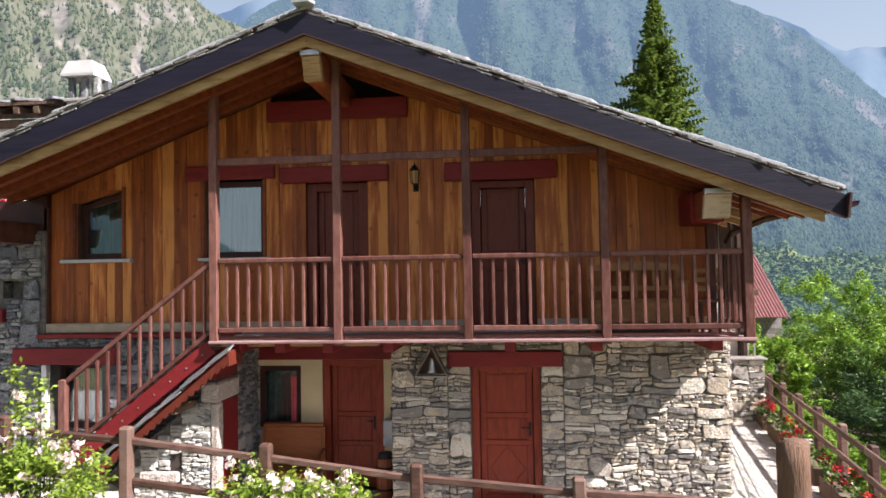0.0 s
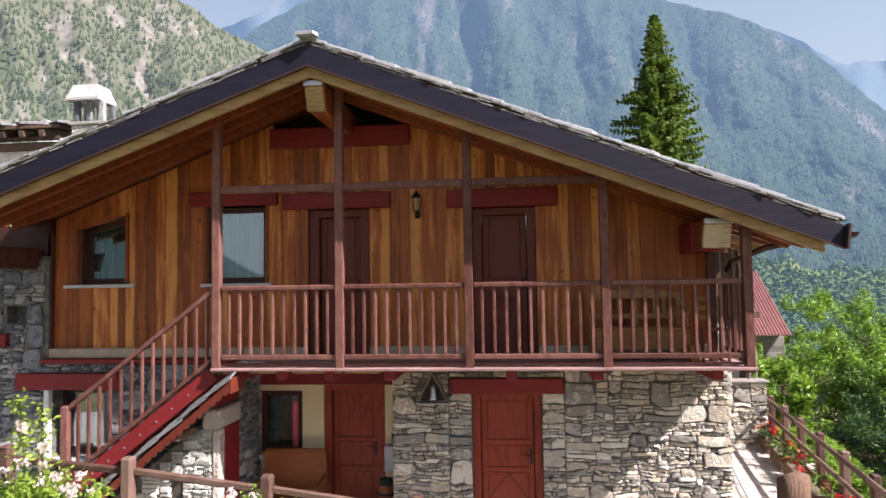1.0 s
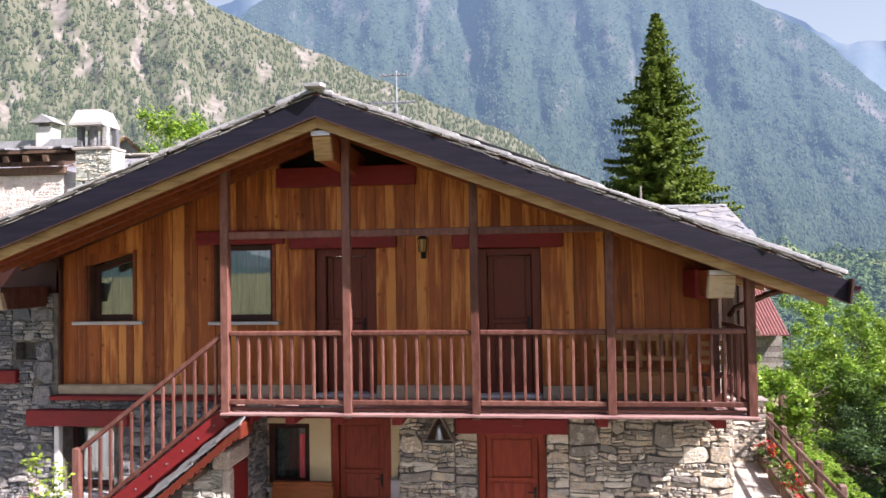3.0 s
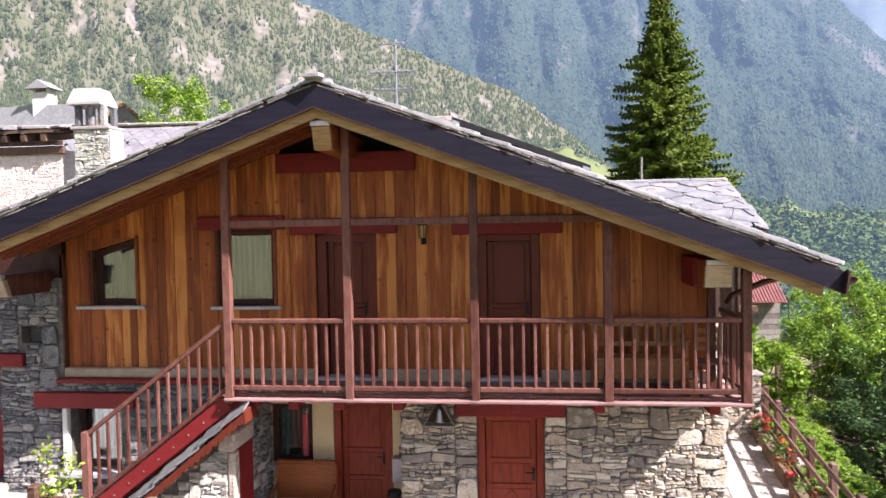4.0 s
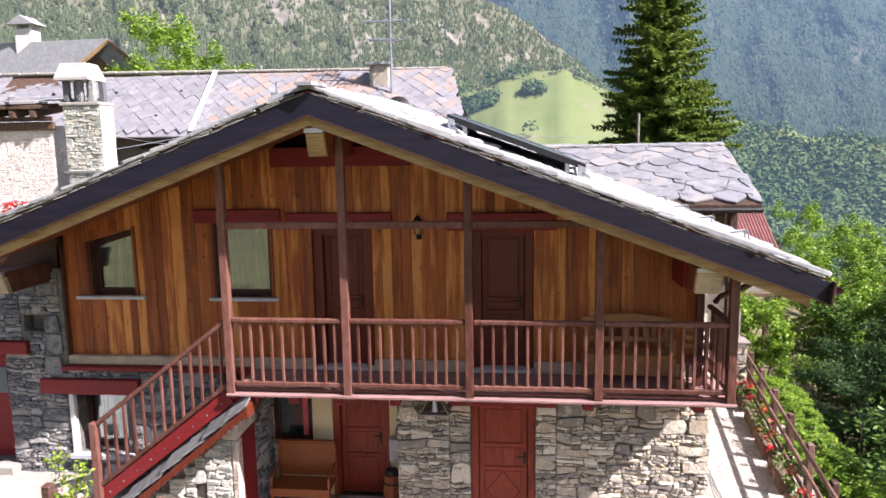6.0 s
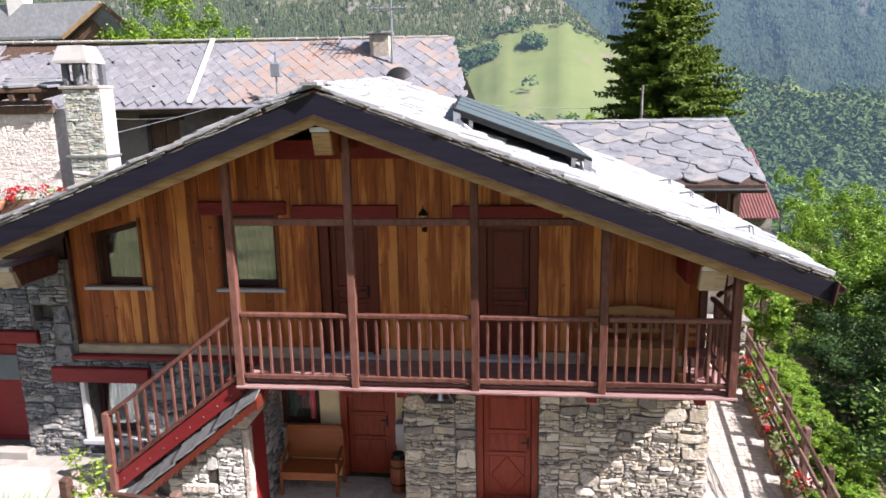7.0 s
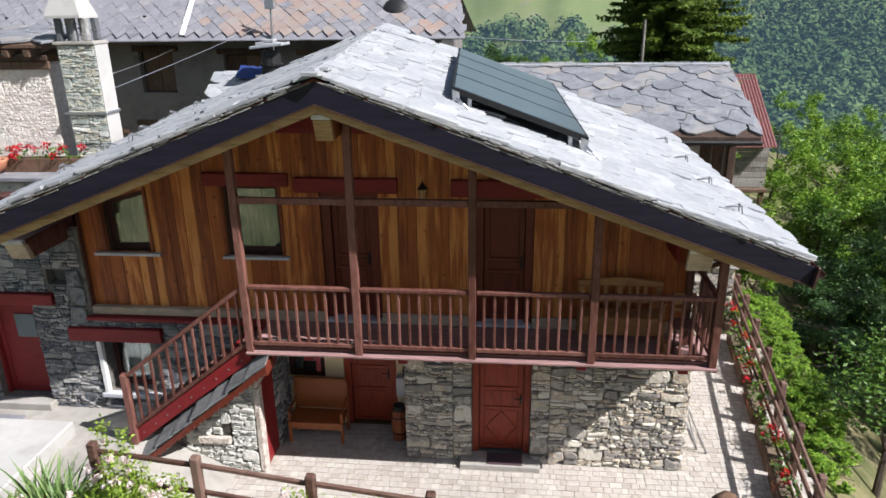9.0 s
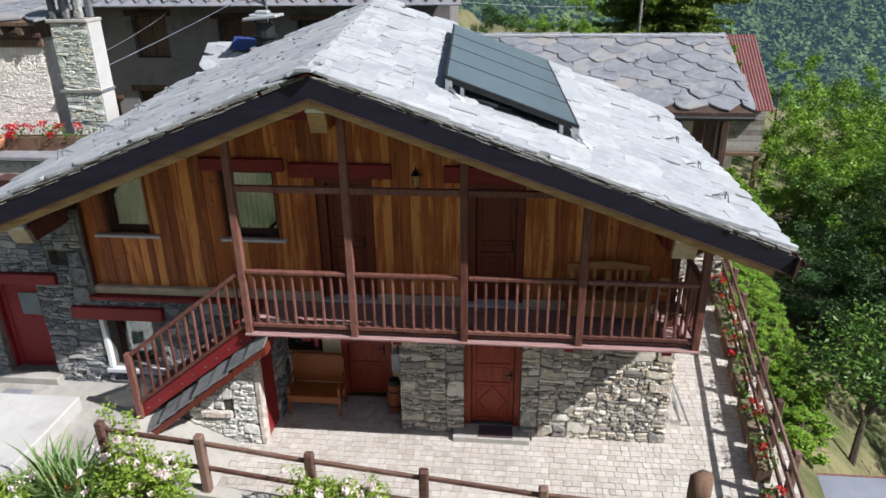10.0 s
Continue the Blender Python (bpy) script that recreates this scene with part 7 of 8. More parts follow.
# ==== roses and lily leaves by the front fence ====
def rose_bush(at, rx, ry, h, seed, blooms, spikes, label):
    rng = np.random.default_rng(seed)
    r = random.Random(seed)
    t = thing("rose_bush", at, label, "rose bush")
    tips = []
    def stem(p, q, r0, r1):
        ob = new("stem", mesh_of("stem", rod(p, q, r0, r1, 5), LEAF_DARK)); ob.parent = t
    for i in range(18):
        x, y = r.uniform(-rx, rx), r.uniform(-ry, ry)
        e = Vector((x, y, h * r.uniform(0.55, 0.95)))
        stem((x * 0.4, y * 0.4, -0.2), e, 0.010, 0.004)
        tips.append(e)
    for i in range(spikes):
        x, y = r.uniform(-rx * 0.7, rx * 0.7), r.uniform(-ry, ry)
        e = Vector((x, y, h * r.uniform(1.2, 1.75)))
        stem((x * 0.6, y * 0.6, h * 0.4), e, 0.007, 0.003)
        for k in range(5):
            tips.append(Vector((x * 0.9, y * 0.9, h * 0.7)).lerp(e, k / 5 + 0.15))
        tips.append(e)
    n = 150
    c = np.stack([rng.uniform(-rx, rx, n), rng.uniform(-ry, ry, n), h * (0.15 + 0.7 * rng.random(n) ** 0.7)], axis=1)
    c = np.concatenate([c, np.array([tuple(p) for p in tips])])
    raw_part("foliage", fast_mesh("foliage", *leaf_cloud(rng, c, 30, (0.055, 0.055, 0.05), 0.034), LEAF_ROSE), t)
    b = []
    for i in range(blooms):
        p = r.choice(tips) if i % 3 == 0 else Vector((r.uniform(-rx, rx), r.uniform(-ry * 1.1, ry * 0.6), h * r.uniform(0.35, 0.95)))
        b.append(tuple(p + Vector((0, -0.02, 0.04))))
    for q in b:
        ob = raw_part("bloom", r.choice(BLOOMS_PINK), t, "pale pink and white bloom")
        ob.location = q
        ob.rotation_euler = (0, 0, r.uniform(0, 6.28))
        ob.scale = [r.uniform(0.8, 1.5)] * 3
    return t


rose_bush((-4.90, 7.12, 0.62), 0.66, 0.30, 1.08, 201, 42, 3, "rose bush with pale pink and white blooms by the fence")
rose_bush((-2.15, 7.08, 0.36), 0.72, 0.28, 1.12, 202, 50, 0, "rose bush with white and pink blooms by the fence")
rose_bush((-6.75, 6.75, 0.60), 0.45, 0.35, 0.80, 203, 14, 0, "low green rose bush beside the platform")


LILY_LEAF = material("strap_leaf", [(0.10, 0.18, 0.045), (0.17, 0.27, 0.08), (0.25, 0.34, 0.13)], 3, 0.4, 0.0, by_piece=0.6, translucent=0.35)


def lily_clump(at, seed):
    r = random.Random(seed)
    t = thing("lily_clump", at, "clump of long arching green strap leaves", "plant")
    vs, fs = [], []
    for i in range(120):
        a, L = r.uniform(0, 6.28), r.uniform(0.7, 1.4)
        lean = r.uniform(0.15, 0.75)
        x0, y0 = r.uniform(-0.18, 0.18), r.uniform(-0.15, 0.15)
        w = r.uniform(0.016, 0.03)
        sx, sy = -math.sin(a), math.cos(a)
        k = len(vs)
        for j in range(6):
            f = j / 5
            d = lean * L * f ** 1.6
            z = L * (f - 0.55 * lean * f ** 2.4)
            ww = w * (1 - f ** 2) + 0.001
            x, y = x0 + math.cos(a) * d, y0 + math.sin(a) * d
            vs += [(x - sx * ww, y - sy * ww, z), (x + sx * ww, y + sy * ww, z + 0.004)]
        fs += [[k + 2 * j, k + 2 * j + 1, k + 2 * j + 3, k + 2 * j + 2] for j in range(5)]
    ob = new("leaves", mesh_of("leaves", (vs, fs), LILY_LEAF)); ob.parent = t
    rng = np.random.default_rng(seed)
    raw_part("flower", fast_mesh("flower", *leaf_cloud(rng, np.array([(0.05, -0.05, 0.72), (-0.1, 0, 0.62)]), 14, (0.025, 0.025, 0.03), 0.03, 1.0), material("orange_red_petal", [(0.45, 0.08, 0.02), (0.6, 0.15, 0.03)], 4, 0.6, 0)), t, "orange-red flower head")


lily_clump((-6.05, 7.0, 0.66), 301)
lily_clump((-5.70, 6.9, 0.62), 302)

# ==== mountains and valley, far off ====
EYE = Vector((0.1, 0.1, 4.5))


def far_material(name, ramp, rock, scale, air, glow, rough=0.95):
    m = bpy.data.materials.new(name)
    m.use_nodes = True
    n, l = m.node_tree.nodes, m.node_tree.links
    b = n["Principled BSDF"]
    geo = n.new("ShaderNodeNewGeometry")
    t1 = n.new("ShaderNodeTexNoise"); t1.inputs["Scale"].default_value = scale; t1.inputs["Detail"].default_value = 9; t1.inputs["Roughness"].default_value = 0.7
    l.new(geo.outputs["Position"], t1.inputs["Vector"])
    mx0 = n.new("ShaderNodeMath"); mx0.operation = "MULTIPLY_ADD"; mx0.inputs[1].default_value = 0.35
    l.new(geo.outputs["Random Per Island"], mx0.inputs[0]); 
    sb = n.new("ShaderNodeMath"); sb.operation = "SUBTRACT"; sb.inputs[1].default_value = 0.17
    l.new(t1.outputs["Fac"], sb.inputs[0]); l.new(sb.outputs[0], mx0.inputs[2])
    cr = n.new("ShaderNodeValToRGB")
    el = cr.color_ramp.elements
    while len(el) < len(ramp):
        el.new(0.5)
    for i, c in enumerate(ramp):
        el[i].position = 0.3 + 0.4 * i / (len(ramp) - 1); el[i].color = (*c, 1)
    l.new(mx0.outputs[0], cr.inputs["Fac"])
    colour = cr.outputs["Color"]
    if rock:
        at = n.new("ShaderNodeAttribute"); at.attribute_name = "rock"
        mx = n.new("ShaderNodeMix"); mx.data_type = "RGBA"
        t2 = n.new("ShaderNodeTexNoise"); t2.inputs["Scale"].default_value = scale * 2.3; t2.inputs["Detail"].default_value = 8
        l.new(geo.outputs["Position"], t2.inputs["Vector"])
        c2 = n.new("ShaderNodeValToRGB")
        c2.color_ramp.elements[0].position, c2.color_ramp.elements[1].position = 0.35, 0.65
        c2.color_ramp.elements[0].color = (*[q * 0.55 for q in rock], 1); c2.color_ramp.elements[1].color = (*rock, 1)
        l.new(t2.outputs["Fac"], c2.inputs["Fac"])
        l.new(at.outputs["Fac"], mx.inputs["Factor"]); l.new(colour, mx.inputs["A"]); l.new(c2.outputs["Color"], mx.inputs["B"])
        colour = mx.outputs["Result"]
    l.new(colour, b.inputs["Base Color"])
    b.inputs["Roughness"].default_value = rough
    b.inputs["Specular IOR Level"].default_value = 0.05
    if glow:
        # aerial haze painted in as emission, stronger on farther slopes
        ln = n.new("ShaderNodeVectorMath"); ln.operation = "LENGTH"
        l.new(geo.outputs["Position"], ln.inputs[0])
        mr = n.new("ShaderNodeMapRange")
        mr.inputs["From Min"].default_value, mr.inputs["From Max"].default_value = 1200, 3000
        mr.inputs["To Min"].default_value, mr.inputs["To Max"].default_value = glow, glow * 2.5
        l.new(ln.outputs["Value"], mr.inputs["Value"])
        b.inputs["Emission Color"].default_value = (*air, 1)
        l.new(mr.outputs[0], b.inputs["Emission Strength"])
    return m


class Relief:
    """A mountainside seen from the village: bearing and a parameter from foot (0) to skyline (1)."""
    def __init__(self, az, el, foot, r0, r1, rough, seed, gully=1.0, rocky=0.2, freq=1.0, power=1.0, thin=0.0):
        self.az, self.el, self.foot, self.r0, self.r1 = az, el, foot, r0, r1
        self.rough, self.seed, self.gully, self.rocky, self.freq, self.power, self.thin = rough, seed, gully, rocky, freq, power, thin

    def place(self, a, j):
        q = Vector((a * 0.10 * self.freq, j * 1.4 * self.freq, self.seed))
        ridge = 1 - abs(noise.noise(Vector((a * 0.16 * self.freq + j * 0.9, j * 0.5, self.seed + 3)))) * 2
        fb = noise.fractal(q * 2.2, 0.7, 2.1, 6)
        sky = float(np.interp(a, self.az, self.el)) + 0.25 * noise.fractal(Vector((a * 0.8, 0, self.seed)), 0.8, 2.0, 5)
        foot = float(np.interp(a, self.az, self.foot))
        el = foot + (sky - foot) * j
        env = min(1.0, (1 - j) * 5) * min(1.0, j * 6)
        r = self.r0 + (self.r1 - self.r0) * j ** self.power
        r *= 1 + env * (0.10 * self.gully * (ridge - 0.5) + 0.10 * self.rough * fb)
        e, b = radians(el), radians(a)
        return Vector((EYE.x + r * math.sin(b), EYE.y + r * math.cos(b), EYE.z + r * math.tan(e)))

    def rock(self, a, j):
        v = noise.fractal(Vector((a * 0.33 * self.freq, j * 5.0 * self.freq, self.seed + 9)), 0.6, 2.2, 6)
        return min(1.0, max(0.0, (v - 0.45 + self.rocky - self.thin * max(0.0, a + 15) / 20) * 3.5))

    def mesh(self, name, na, nj, mat, label, j0=0.0):
        a0, a1 = self.az[0], self.az[-1]
        vs, rk = [], []
        for k in range(nj + 1):
            j = j0 + (1 - j0) * k / nj
            for i in range(na + 1):
                a = a0 + (a1 - a0) * i / na
                vs.append(self.place(a, j)); rk.append(self.rock(a, j))
        fs = [[k * (na + 1) + i, k * (na + 1) + i + 1, (k + 1) * (na + 1) + i + 1, (k + 1) * (na + 1) + i] for k in range(nj) for i in range(na)]
        me = mesh_of(name, ([tuple(v) for v in vs], fs), mat, smooth=True)
        at = me.attributes.new("rock", "FLOAT", "POINT")
        at.data.foreach_set("value", rk)
        return tagged(new(name, me), label, "mountain", kind="structure")

    def spots(self, n, seed, avoid=0.5, j0=0.0, j1=0.995, keep=None):
        rng = random.Random(seed)
        out = []
        a0, a1 = self.az[0], self.az[-1]
        while len(out) < n:
            a, j = rng.uniform(a0, a1), rng.uniform(j0, j1)
            if self.rock(a, j) > avoid * rng.uniform(0.5, 1.6):
                continue
            if keep and not keep(a, j, rng):
                continue
            out.append((self.place(a, j), rng.random()))
        return out


def conifer_wood(name, spots, h, w, mat, label, seed, tiers=2, sides=6):
    """Many small far conifers in one mesh."""
    rng = np.random.default_rng(seed)
    n = len(spots)
    p = np.array([tuple(s[0]) for s in spots])
    hh = h * rng.uniform(0.55, 1.25, n)
    ww = w * rng.uniform(0.7, 1.3, n)
    vs, fs = [], []
    per = tiers * (sides + 1)
    for t in range(tiers):
        z0, z1 = (0.0, 0.72) if t == 0 else (0.38, 1.0)
        k = 1.0 if t == 0 else 0.62
        ang = rng.uniform(0, 6.28, n)
        for i in range(sides):
            a = ang + 2 * math.pi * i / sides
            r = ww * k * rng.uniform(0.7, 1.25, n)
            vs.append(np.stack([p[:, 0] + r * np.cos(a), p[:, 1] + r * np.sin(a), p[:, 2] + hh * (z0 + rng.uniform(-0.06, 0.06, n))], axis=1))
        vs.append(np.stack([p[:, 0], p[:, 1], p[:, 2] + hh * z1], axis=1))
    v = np.stack(vs, axis=1).reshape(-1, 3)
    base = np.arange(n)[:, None] * per
    for t in range(tiers):
        o = t * (sides + 1)
        for i in range(sides):
            fs.append(np.concatenate([base + o + i, base + o + (i + 1) % sides, base + o + sides], axis=1))
    f = np.stack(fs, axis=1).reshape(-1, 3)
    return tagged(new(name, fast_mesh(name, v, f, mat)), label, "forest", kind="stuff")


def round_wood(name, spots, w, mat, label, seed):
    """Far broadleaf crowns built of many loose leaf clumps."""
    rng = np.random.default_rng(seed)
    n = len(spots)
    p = np.array([tuple(s[0]) for s in spots])
    k = 32
    c = np.repeat(p, k, axis=0)
    s = np.repeat(w * rng.uniform(0.6, 1.35, n), k)[:, None]
    d = rng.normal(size=(n * k, 3)); d[:, 2] = np.abs(d[:, 2]) * 1.1
    d /= np.linalg.norm(d, axis=1, keepdims=True)
    o = c + d * s * rng.uniform(0.75, 1.1, (n * k, 1)) * np.array([1, 1, 1.25]) + np.array([0, 0, 0.5]) * s
    nn = d + rng.normal(size=d.shape) * 0.28
    a = np.cross(nn, rng.normal(size=d.shape)); a /= np.linalg.norm(a, axis=1, keepdims=True)
    b = np.cross(nn, a); b /= np.linalg.norm(b, axis=1, keepdims=True)
    q = s * rng.uniform(0.13, 0.28, (n * k, 1))
    v = np.stack([o - a * q, o - b * q * 0.8, o + a * q, o + b * q * 0.8], axis=1).reshape(-1, 3)
    f = np.arange(4 * n * k).reshape(-1, 4)
    return tagged(new(name, fast_mesh(name, v, f, mat)), label, "forest", kind="stuff")


# emission tints that paint haze onto slopes, meadow and woods
HAZE_GLOW = (0.32, 0.50, 0.74)
NEAR_HAZE_GLOW = (0.40, 0.52, 0.60)
NEAR_SLOPE = far_material("pine_slope_ground", [(0.056, 0.062, 0.036), (0.078, 0.082, 0.05), (0.105, 0.102, 0.072)], (0.19, 0.172, 0.148), 0.035, NEAR_HAZE_GLOW, 0.06)
NEAR_PINE = far_material("pine_wood", [(0.026, 0.038, 0.017), (0.040, 0.054, 0.024), (0.058, 0.070, 0.033)], None, 0.02, NEAR_HAZE_GLOW, 0.06)
FAR_SLOPE = far_material("far_slope_ground", [(0.016, 0.027, 0.018), (0.023, 0.035, 0.023), (0.032, 0.043, 0.029)], (0.085, 0.08, 0.072), 0.012, HAZE_GLOW, 0.063)
FAR_PINE = far_material("far_wood", [(0.015, 0.027, 0.016), (0.025, 0.040, 0.022), (0.040, 0.058, 0.031)], None, 0.02, HAZE_GLOW, 0.067)
LAST = far_material("last_range", [(0.04, 0.055, 0.06), (0.065, 0.08, 0.085)], (0.12, 0.12, 0.12), 0.003, HAZE_GLOW, 0.085)
MEADOW = far_material("hay_meadow", [(0.090, 0.122, 0.040), (0.112, 0.140, 0.050), (0.145, 0.160, 0.068)], (0.19, 0.175, 0.11), 0.012, HAZE_GLOW, 0.045)
VALLEY_WOOD = far_material("valley_wood", [(0.036, 0.066, 0.024), (0.058, 0.095, 0.034), (0.09, 0.132, 0.048)], None, 0.03, HAZE_GLOW, 0.055)

left = Relief([-60, -39, -26.6, -25, -23.4, -21.3, -14.3, -7.1, -0.6, 3.9, 6.8, 9.5], [24, 23.5, 21.6, 20.4, 19.8, 19.0, 16.6, 13.7, 10.9, 7.7, 5.1, 2.5],
              [-2, -2, -2, -2, -2, -2, -2, -2, -2, -1.5, -1.5, -1], 420, 1150, 0.34, 1.3, gully=0.12, rocky=0.19, freq=1.9, thin=0.3)
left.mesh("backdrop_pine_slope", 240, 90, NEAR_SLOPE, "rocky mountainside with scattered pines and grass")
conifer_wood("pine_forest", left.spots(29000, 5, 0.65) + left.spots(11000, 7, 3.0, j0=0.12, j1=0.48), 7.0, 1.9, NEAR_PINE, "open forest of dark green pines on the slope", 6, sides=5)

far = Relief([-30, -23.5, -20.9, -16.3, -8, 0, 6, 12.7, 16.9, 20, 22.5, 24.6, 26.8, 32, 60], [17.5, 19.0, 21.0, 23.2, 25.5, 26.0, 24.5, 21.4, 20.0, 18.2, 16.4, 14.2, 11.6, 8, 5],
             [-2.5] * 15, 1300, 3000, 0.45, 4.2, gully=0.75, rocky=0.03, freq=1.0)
far.mesh("backdrop_far_slope", 240, 90, FAR_SLOPE, "far forested mountainside with blue haze painted as glow")
conifer_wood("far_forest", far.spots(84000, 15, 0.9), 13, 3.7, FAR_PINE, "dense far conifer forest with blue haze painted as glow", 16, tiers=1, sides=4)

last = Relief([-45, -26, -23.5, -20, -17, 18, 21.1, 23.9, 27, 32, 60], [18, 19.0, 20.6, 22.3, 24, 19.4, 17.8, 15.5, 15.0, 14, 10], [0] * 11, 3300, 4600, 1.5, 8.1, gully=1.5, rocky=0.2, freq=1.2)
last.mesh("backdrop_last_range", 160, 24, LAST, "last mountain range, pale blue from painted haze glow", j0=0.3)

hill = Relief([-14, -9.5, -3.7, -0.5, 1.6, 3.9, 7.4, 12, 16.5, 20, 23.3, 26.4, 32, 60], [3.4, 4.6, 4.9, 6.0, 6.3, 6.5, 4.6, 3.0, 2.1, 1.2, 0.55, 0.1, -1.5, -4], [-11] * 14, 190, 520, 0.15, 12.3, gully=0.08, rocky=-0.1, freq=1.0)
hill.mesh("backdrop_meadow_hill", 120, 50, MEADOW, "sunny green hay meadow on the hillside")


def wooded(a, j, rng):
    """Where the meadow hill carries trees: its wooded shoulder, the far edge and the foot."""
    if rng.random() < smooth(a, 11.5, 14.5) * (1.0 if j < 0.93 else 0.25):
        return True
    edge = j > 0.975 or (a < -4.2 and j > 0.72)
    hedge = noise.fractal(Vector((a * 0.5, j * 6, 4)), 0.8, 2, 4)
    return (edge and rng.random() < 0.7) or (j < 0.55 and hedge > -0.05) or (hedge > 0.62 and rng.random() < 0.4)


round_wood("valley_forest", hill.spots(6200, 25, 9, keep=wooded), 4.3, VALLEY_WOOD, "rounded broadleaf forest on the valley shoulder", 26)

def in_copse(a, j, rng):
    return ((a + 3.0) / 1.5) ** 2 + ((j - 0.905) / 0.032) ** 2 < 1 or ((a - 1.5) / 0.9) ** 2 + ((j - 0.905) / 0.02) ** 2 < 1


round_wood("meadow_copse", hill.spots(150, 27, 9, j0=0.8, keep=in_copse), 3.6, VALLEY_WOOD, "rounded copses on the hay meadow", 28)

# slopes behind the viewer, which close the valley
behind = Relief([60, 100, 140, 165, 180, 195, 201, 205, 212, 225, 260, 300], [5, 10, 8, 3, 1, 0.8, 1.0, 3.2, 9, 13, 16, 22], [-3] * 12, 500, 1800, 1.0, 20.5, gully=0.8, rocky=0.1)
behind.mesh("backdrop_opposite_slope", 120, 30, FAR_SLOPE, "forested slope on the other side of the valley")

# ==== masonry and slates, piece by piece ====
masonry(wall_front, [(-1.69, -0.88, 0.0, 2.40), (-0.88, -0.56, 0.0, 2.04), (0.42, 0.73, 0.0, 2.04), (0.73, 2.93, 0.0, 2.40), (-0.88, 0.73, 2.26, 2.40)],
        front_face(WALL_Y + 0.035), STONE, 3, 1.25)
masonry(wall_passage, [(2.95, 5.42, -0.05, 1.34)], front_face(16.12), STONE, 5, 1.3)
masonry(wall_side, [(10.05, 15.2, 0.0, 2.55)], right_face(2.915), STONE, 4, 1.3, limit=150)
masonry(wall_left, [(-9.9, -9.03, 0.72, 2.72), (-8.07, -7.06, 0.72, 2.72), (-7.06, -5.80, 0.72, 1.0), (-5.98, -5.80, 1.0, 2.08), (-5.80, -4.42, 0.4, 2.46), (-7.6, -5.80, 2.335, 2.47),
                    (-7.62, -7.06, 2.72, 3.06), (-7.34, -7.06, 3.06, 3.36), (-9.9, -7.74, 2.94, 3.9), (-7.74, -7.06, 3.38, 4.05)],
        front_face(WALL_Y + 0.035), STONE_COOL, 6, 1.2, near=lambda r: abs(r[0] + 7))
STAIR_STONE = material("whitewashed_rubble", [(0.46, 0.45, 0.40), (0.66, 0.64, 0.58), (0.55, 0.54, 0.48), (0.72, 0.70, 0.64)], 7, 0.92, 0.9, by_piece=0.5, spots=0.3, spot_scale=5, bump_dist=0.03)
masonry(wall_stair, [(-4.9, -4.10, 0.0, 0.52), (-4.52, -4.10, 0.52, 1.62), (-5.35, -4.9, 0.0, 0.75), (-4.86, -4.69, 0.70, 1.18), (-4.69, -4.52, 0.935, 1.32), (-5.12, -4.86, 0.72, 0.98)], front_face(9.485), STAIR_STONE, 8, 1.0)
part("ledge_stone", Soup().add(box(-5.12, -4.54, 9.40, 9.48, 0.54, 0.69, 0.025)), PALE_STONE, wall_stair, "long pale ledge stone")
# dark plate painted as a shaded hole; the wall core is solid here
part("niche", Soup().add(box(-4.67, -4.53, 9.474, 9.483, 0.72, 0.92, 0.001)), PAINTED_DIM, wall_stair, "small dark plate painted as a shaded square niche")
masonry(wall_stair, [(10.18, 10.99, 0.0, 2.3)], right_face(-4.035), STONE_COOL, 9, 0.9)
masonry(wall_recess, [(10.1, 10.99, 0.0, 2.40)], left_face(-1.655), STONE, 10, 1.0, limit=60)


def slate_shapes(mat, count=14, w=1.0, length=1.0, thick=0.042, seed=2, rough=0.17, pointed=0.25):
    """Irregular slabs: x across, y up the slope, lower edge uneven."""
    rng = random.Random(seed)
    out = []
    for k in range(count):
        a = w / 2
        j = lambda: rng.uniform(-rough, rough) * 0.5 * w
        p = rng.uniform(0.3, 1.0) * pointed * length
        low = [(-a + j() * .3, p * rng.uniform(.6, 1.1)), (-a * 0.55 + j(), p * rng.uniform(0.1, 0.5)), (0 + j() * 1.5, rng.uniform(-.02, .04) * length), (a * 0.55 + j(), p * rng.uniform(0.1, 0.5)), (a + j() * .3, p * rng.uniform(.6, 1.1))]
        pts = low + [(a * 0.96, length), (-a * 0.96, length)]
        out.append(mesh_of("slate", slab(pts, 0, thick, 0.012), mat))
    return out


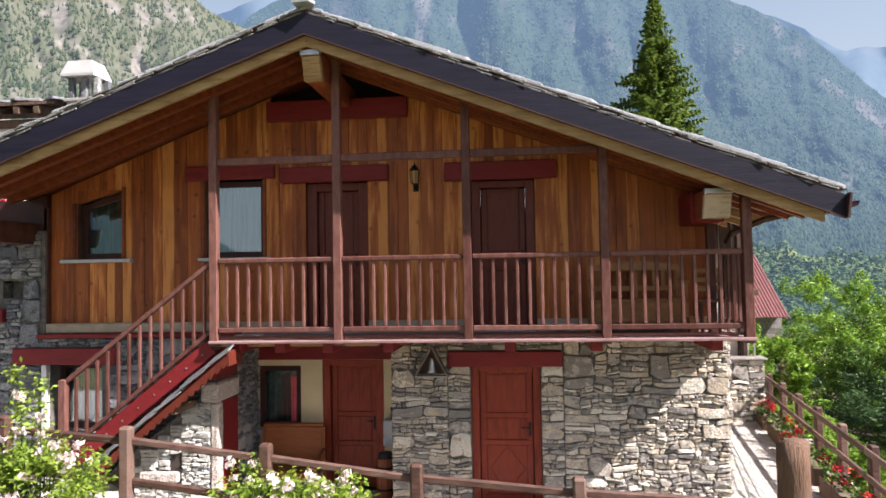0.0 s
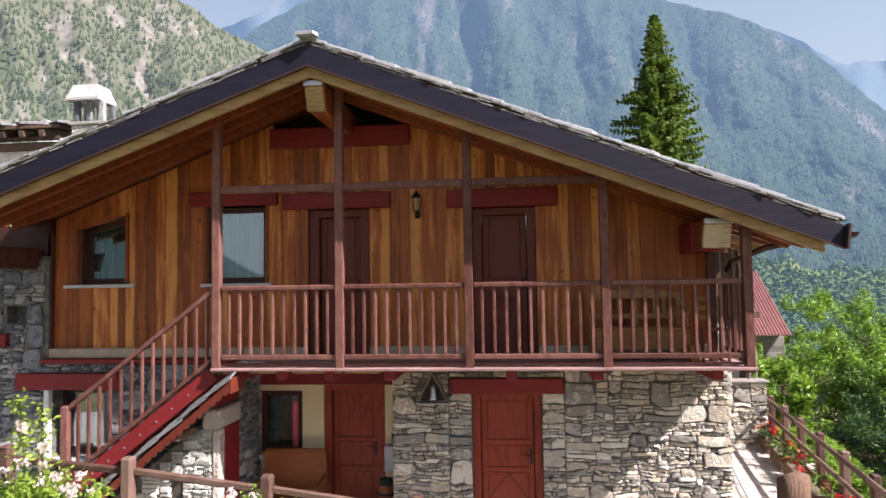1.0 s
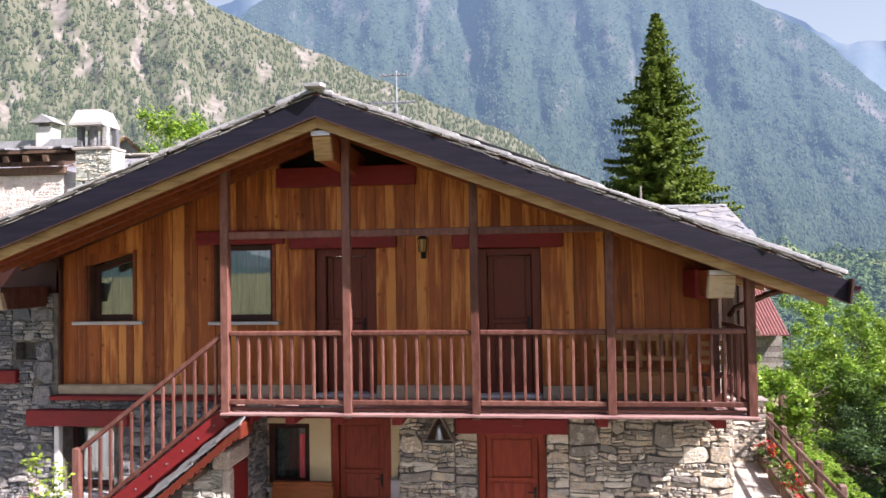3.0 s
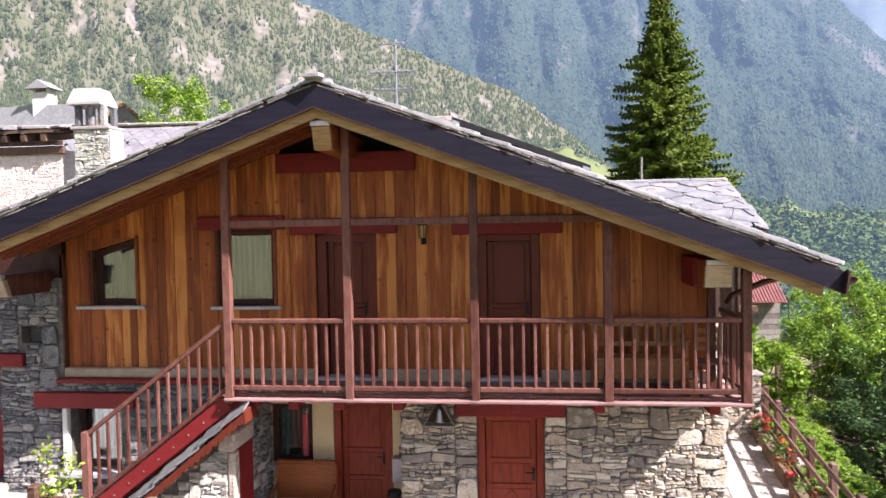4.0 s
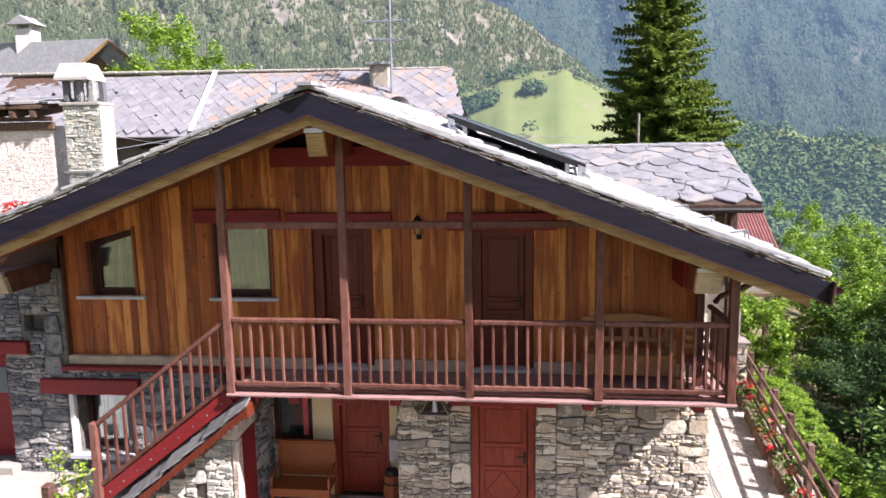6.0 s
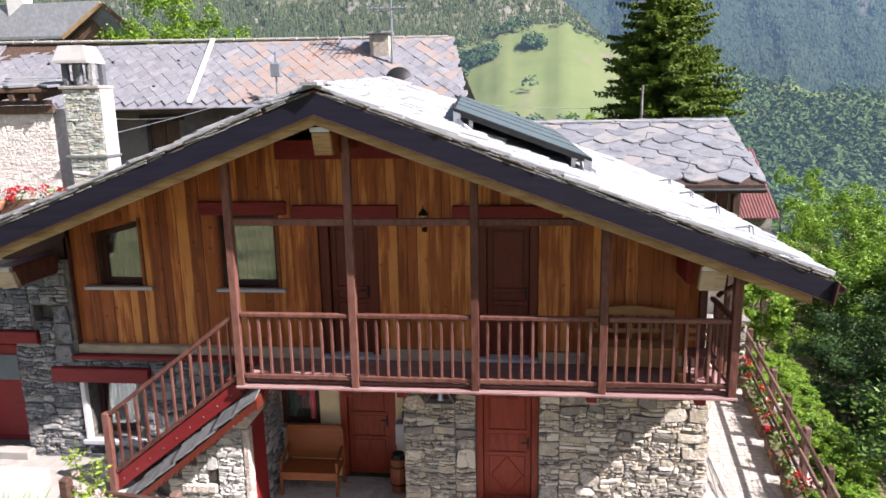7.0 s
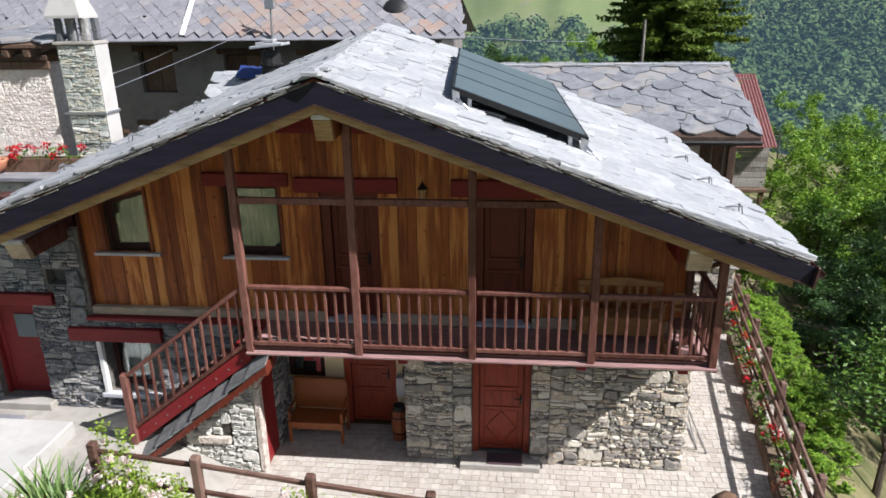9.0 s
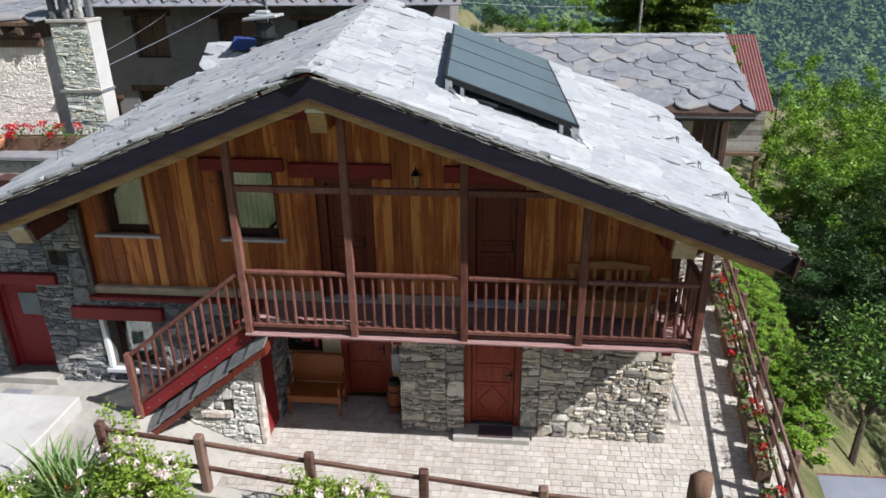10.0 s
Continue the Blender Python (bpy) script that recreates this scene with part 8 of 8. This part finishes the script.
def slate_slope(parent, sign, mats, seed, limit=240, wid=0.46, expo=0.33):
    rng = random.Random(seed)
    slope = SLOPE_R if sign > 0 else SLOPE_L
    umax = U_R + 0.05 if sign > 0 else -U_L + 0.05
    run = math.hypot(1, slope)
    rows = int(umax * run / expo) + 1
    todo = []
    for rr in range(rows):
        u = umax - rr * expo / run
        v = -0.06 + rng.uniform(-0.35, 0)
        while v < V_END:
            w = wid * rng.uniform(0.7, 1.35)
            v0, v1 = max(v, 0.03 + rng.uniform(0, 0.03)), v + w
            if v1 - v0 > 0.12 and u > 0.12:
                todo.append((v0 + (v1 - v0) / 2, u + rng.uniform(-0.07, 0.07) * (rr > 0), v1 - v0))
            v = v1
    todo.sort(key=lambda q: q[0] + (0.12 * q[1]))
    rest = Soup()
    for n, (v, u, w) in enumerate(todo):
        p = roof_point(sign * u, v, 0.03 + rng.uniform(0, 0.016))
        q = roof_point(sign * max(0.01, u - 0.5), v, 0.0)
        ydir = (q - p).normalized()
        xdir = (roof_point(sign * u, v + 1, 0) - roof_point(sign * u, v, 0)).normalized()
        if sign > 0:
            xdir = -xdir
        z = xdir.cross(ydir)
        if z.z < 0:
            xdir = -xdir
            z = xdir.cross(ydir)
        m = Matrix((xdir, ydir, z)).transposed().to_4x4()
        m = Matrix.Translation(p) @ m @ Matrix.Rotation(radians(rng.uniform(-8, 8) if v > 0.4 else rng.uniform(-1, 1)), 4, "Z") @ Matrix.Rotation(radians(rng.uniform(-1.5, 3.5) if v < 0.4 else rng.uniform(-0.5, 1.2)), 4, "X") @ Matrix.Rotation(radians(rng.uniform(-2.5, 2.5)), 4, "Y") @ Matrix.Diagonal((w * 1.04, min(0.6, u * run * 0.98 + 0.04), rng.uniform(0.7, 1.3), 1))
        me = rng.choice(mats)
        if n < limit:
            piece("slate", me, m, parent)
        else:
            rest.add(([w_.co for w_ in me.vertices], [list(f.vertices) for f in me.polygons]), m)
    if rest.f:
        part("slates", rest, mats[0].materials[0], parent, kind="stuff")


SLATES = slate_shapes(SLATE)
EDGE_SLATES = slate_shapes(material("weathered_slate_edge", [(0.13, 0.125, 0.112), (0.21, 0.205, 0.19), (0.17, 0.16, 0.145), (0.28, 0.275, 0.26)], 9, 0.85, 0.7, by_piece=0.6, spots=0.35, spot_scale=9, bump_dist=0.02), seed=6, rough=0.4)
slate_slope(slope_right, 1, SLATES, 21)
slate_slope(slope_left, -1, SLATES, 22)
# thin slates stacked along the verge, their broken ends over the fascia
rv = random.Random(61)
for sign, slope_part in ((1, slope_right), (-1, slope_left)):
    end = U_R if sign > 0 else -U_L
    for layer, (low, out) in enumerate(((-0.034, 0.008), (0.0, 0.022), (0.03, 0.014))):
        u = 0.05 + 0.11 * layer
        while u < end - 0.1:
            w = rv.uniform(0.13, 0.30)
            lift = low + rv.uniform(-0.006, 0.008)
            p, q = roof_point(sign * min(u + w, end + 0.03), -out * rv.uniform(0.1, 1.2), lift), roof_point(sign * u, 0, lift)
            up = (q - p); up.y = 0; up.normalize()
            ax = Vector((0, 1, 0)) if sign < 0 else Vector((0, -1, 0))
            m = Matrix((ax, up, ax.cross(up))).transposed().to_4x4()
            L0 = rv.uniform(0.14, 0.28)
            piece("slate", rv.choice(EDGE_SLATES), Matrix.Translation(p + Vector((0, L0 / 2, 0))) @ m @ Matrix.Rotation(radians(rv.uniform(-3, 3)), 4, "Y") @ Matrix.Rotation(radians(rv.uniform(-1, 2.5)), 4, "X") @ Matrix.Diagonal((L0, w * 1.12, 0.42, 1)), slope_part)
            u += w * rv.uniform(0.85, 1.15)
for k in range(2):
    v = -0.02 + 0.45 * k
    p = roof_point(0.001, v, 0.0)
    piece("slate", SLATES[k % 14], Matrix.Translation(p + Vector((0.0, 0, 0.03))) @ Matrix.Rotation(ROOF_TURN + radians(90 + 8 * ((k % 3) - 1)), 4, "Z") @ Matrix.Translation((-0.0, -0.15, 0)) @ Matrix.Diagonal((0.22, 0.26, 1.0, 1)), slope_right)

masonry(chim, [(-8.50, -7.77, 3.6, 6.80)], front_face(12.72), LIME_STONE, 14, 0.95, limit=120, depth=0.022)
masonry(lh, [(-14.0, -8.85, 3.6, 6.36)], front_face(12.83), LIMEWASH, 15, 1.2, limit=200, depth=0.009, gap=0.0015, near=lambda r: -r[0])


def paver_shapes():
    rng = random.Random(8)
    out = []
    for k in range(6):
        j = lambda: rng.uniform(-0.02, 0.02)
        pts = [(-0.5 + j(), -0.5 + j()), (0.5 + j(), -0.5 + j()), (0.5 + j(), 0.5 + j()), (-0.5 + j(), 0.5 + j())]
        vs, fs = slab(pts, 0, 1, 0.05)
        out.append(mesh_of("paver", (vs, fs), PAVER))
    return out


PAVERS = paver_shapes()
rp = random.Random(91)
cells = []
y = 7.63
row = 0
while y < 16.0:
    d = 0.135
    inside = y < 11.1
    x0, x1 = (-4.5 if y < 10.05 else -4.0) if inside else 2.96, fence_x(y) + 0.28
    x = x0 + rp.uniform(-0.1, 0)
    while x < x1:
        w = rp.choice((0.105, 0.14, 0.14, 0.205))
        cx, cy = x + w / 2, y + d / 2
        house = (cy > 10.0 and -1.75 < cx < 2.97) or (cy > 11.0 and cx < 2.97)
        if not house and x > x0 - 0.05:
            cells.append((cx, cy, w, d))
        x += w
    y += d
    row += 1
cells.sort(key=lambda c: abs(c[1] - 9.4) + 0.22 * abs(c[0] - 0.3))
rest = Soup()
for n, (cx, cy, w, d) in enumerate(cells):
    me = rp.choice(PAVERS)
    m = Matrix.Translation((cx, cy, -0.05 + rp.uniform(-0.002, 0.003))) @ Matrix.Rotation(radians(rp.uniform(-1.2, 1.2)), 4, "Z") @ Matrix.Diagonal((w - 0.008, d - 0.008, 0.05, 1))
    if n < 300:
        piece("paver", me, m, patio)
    else:
        rest.add(([q.co for q in me.vertices], [list(f.vertices) for f in me.polygons]), m)
part("pavers", rest, PAVER, patio, kind="stuff")
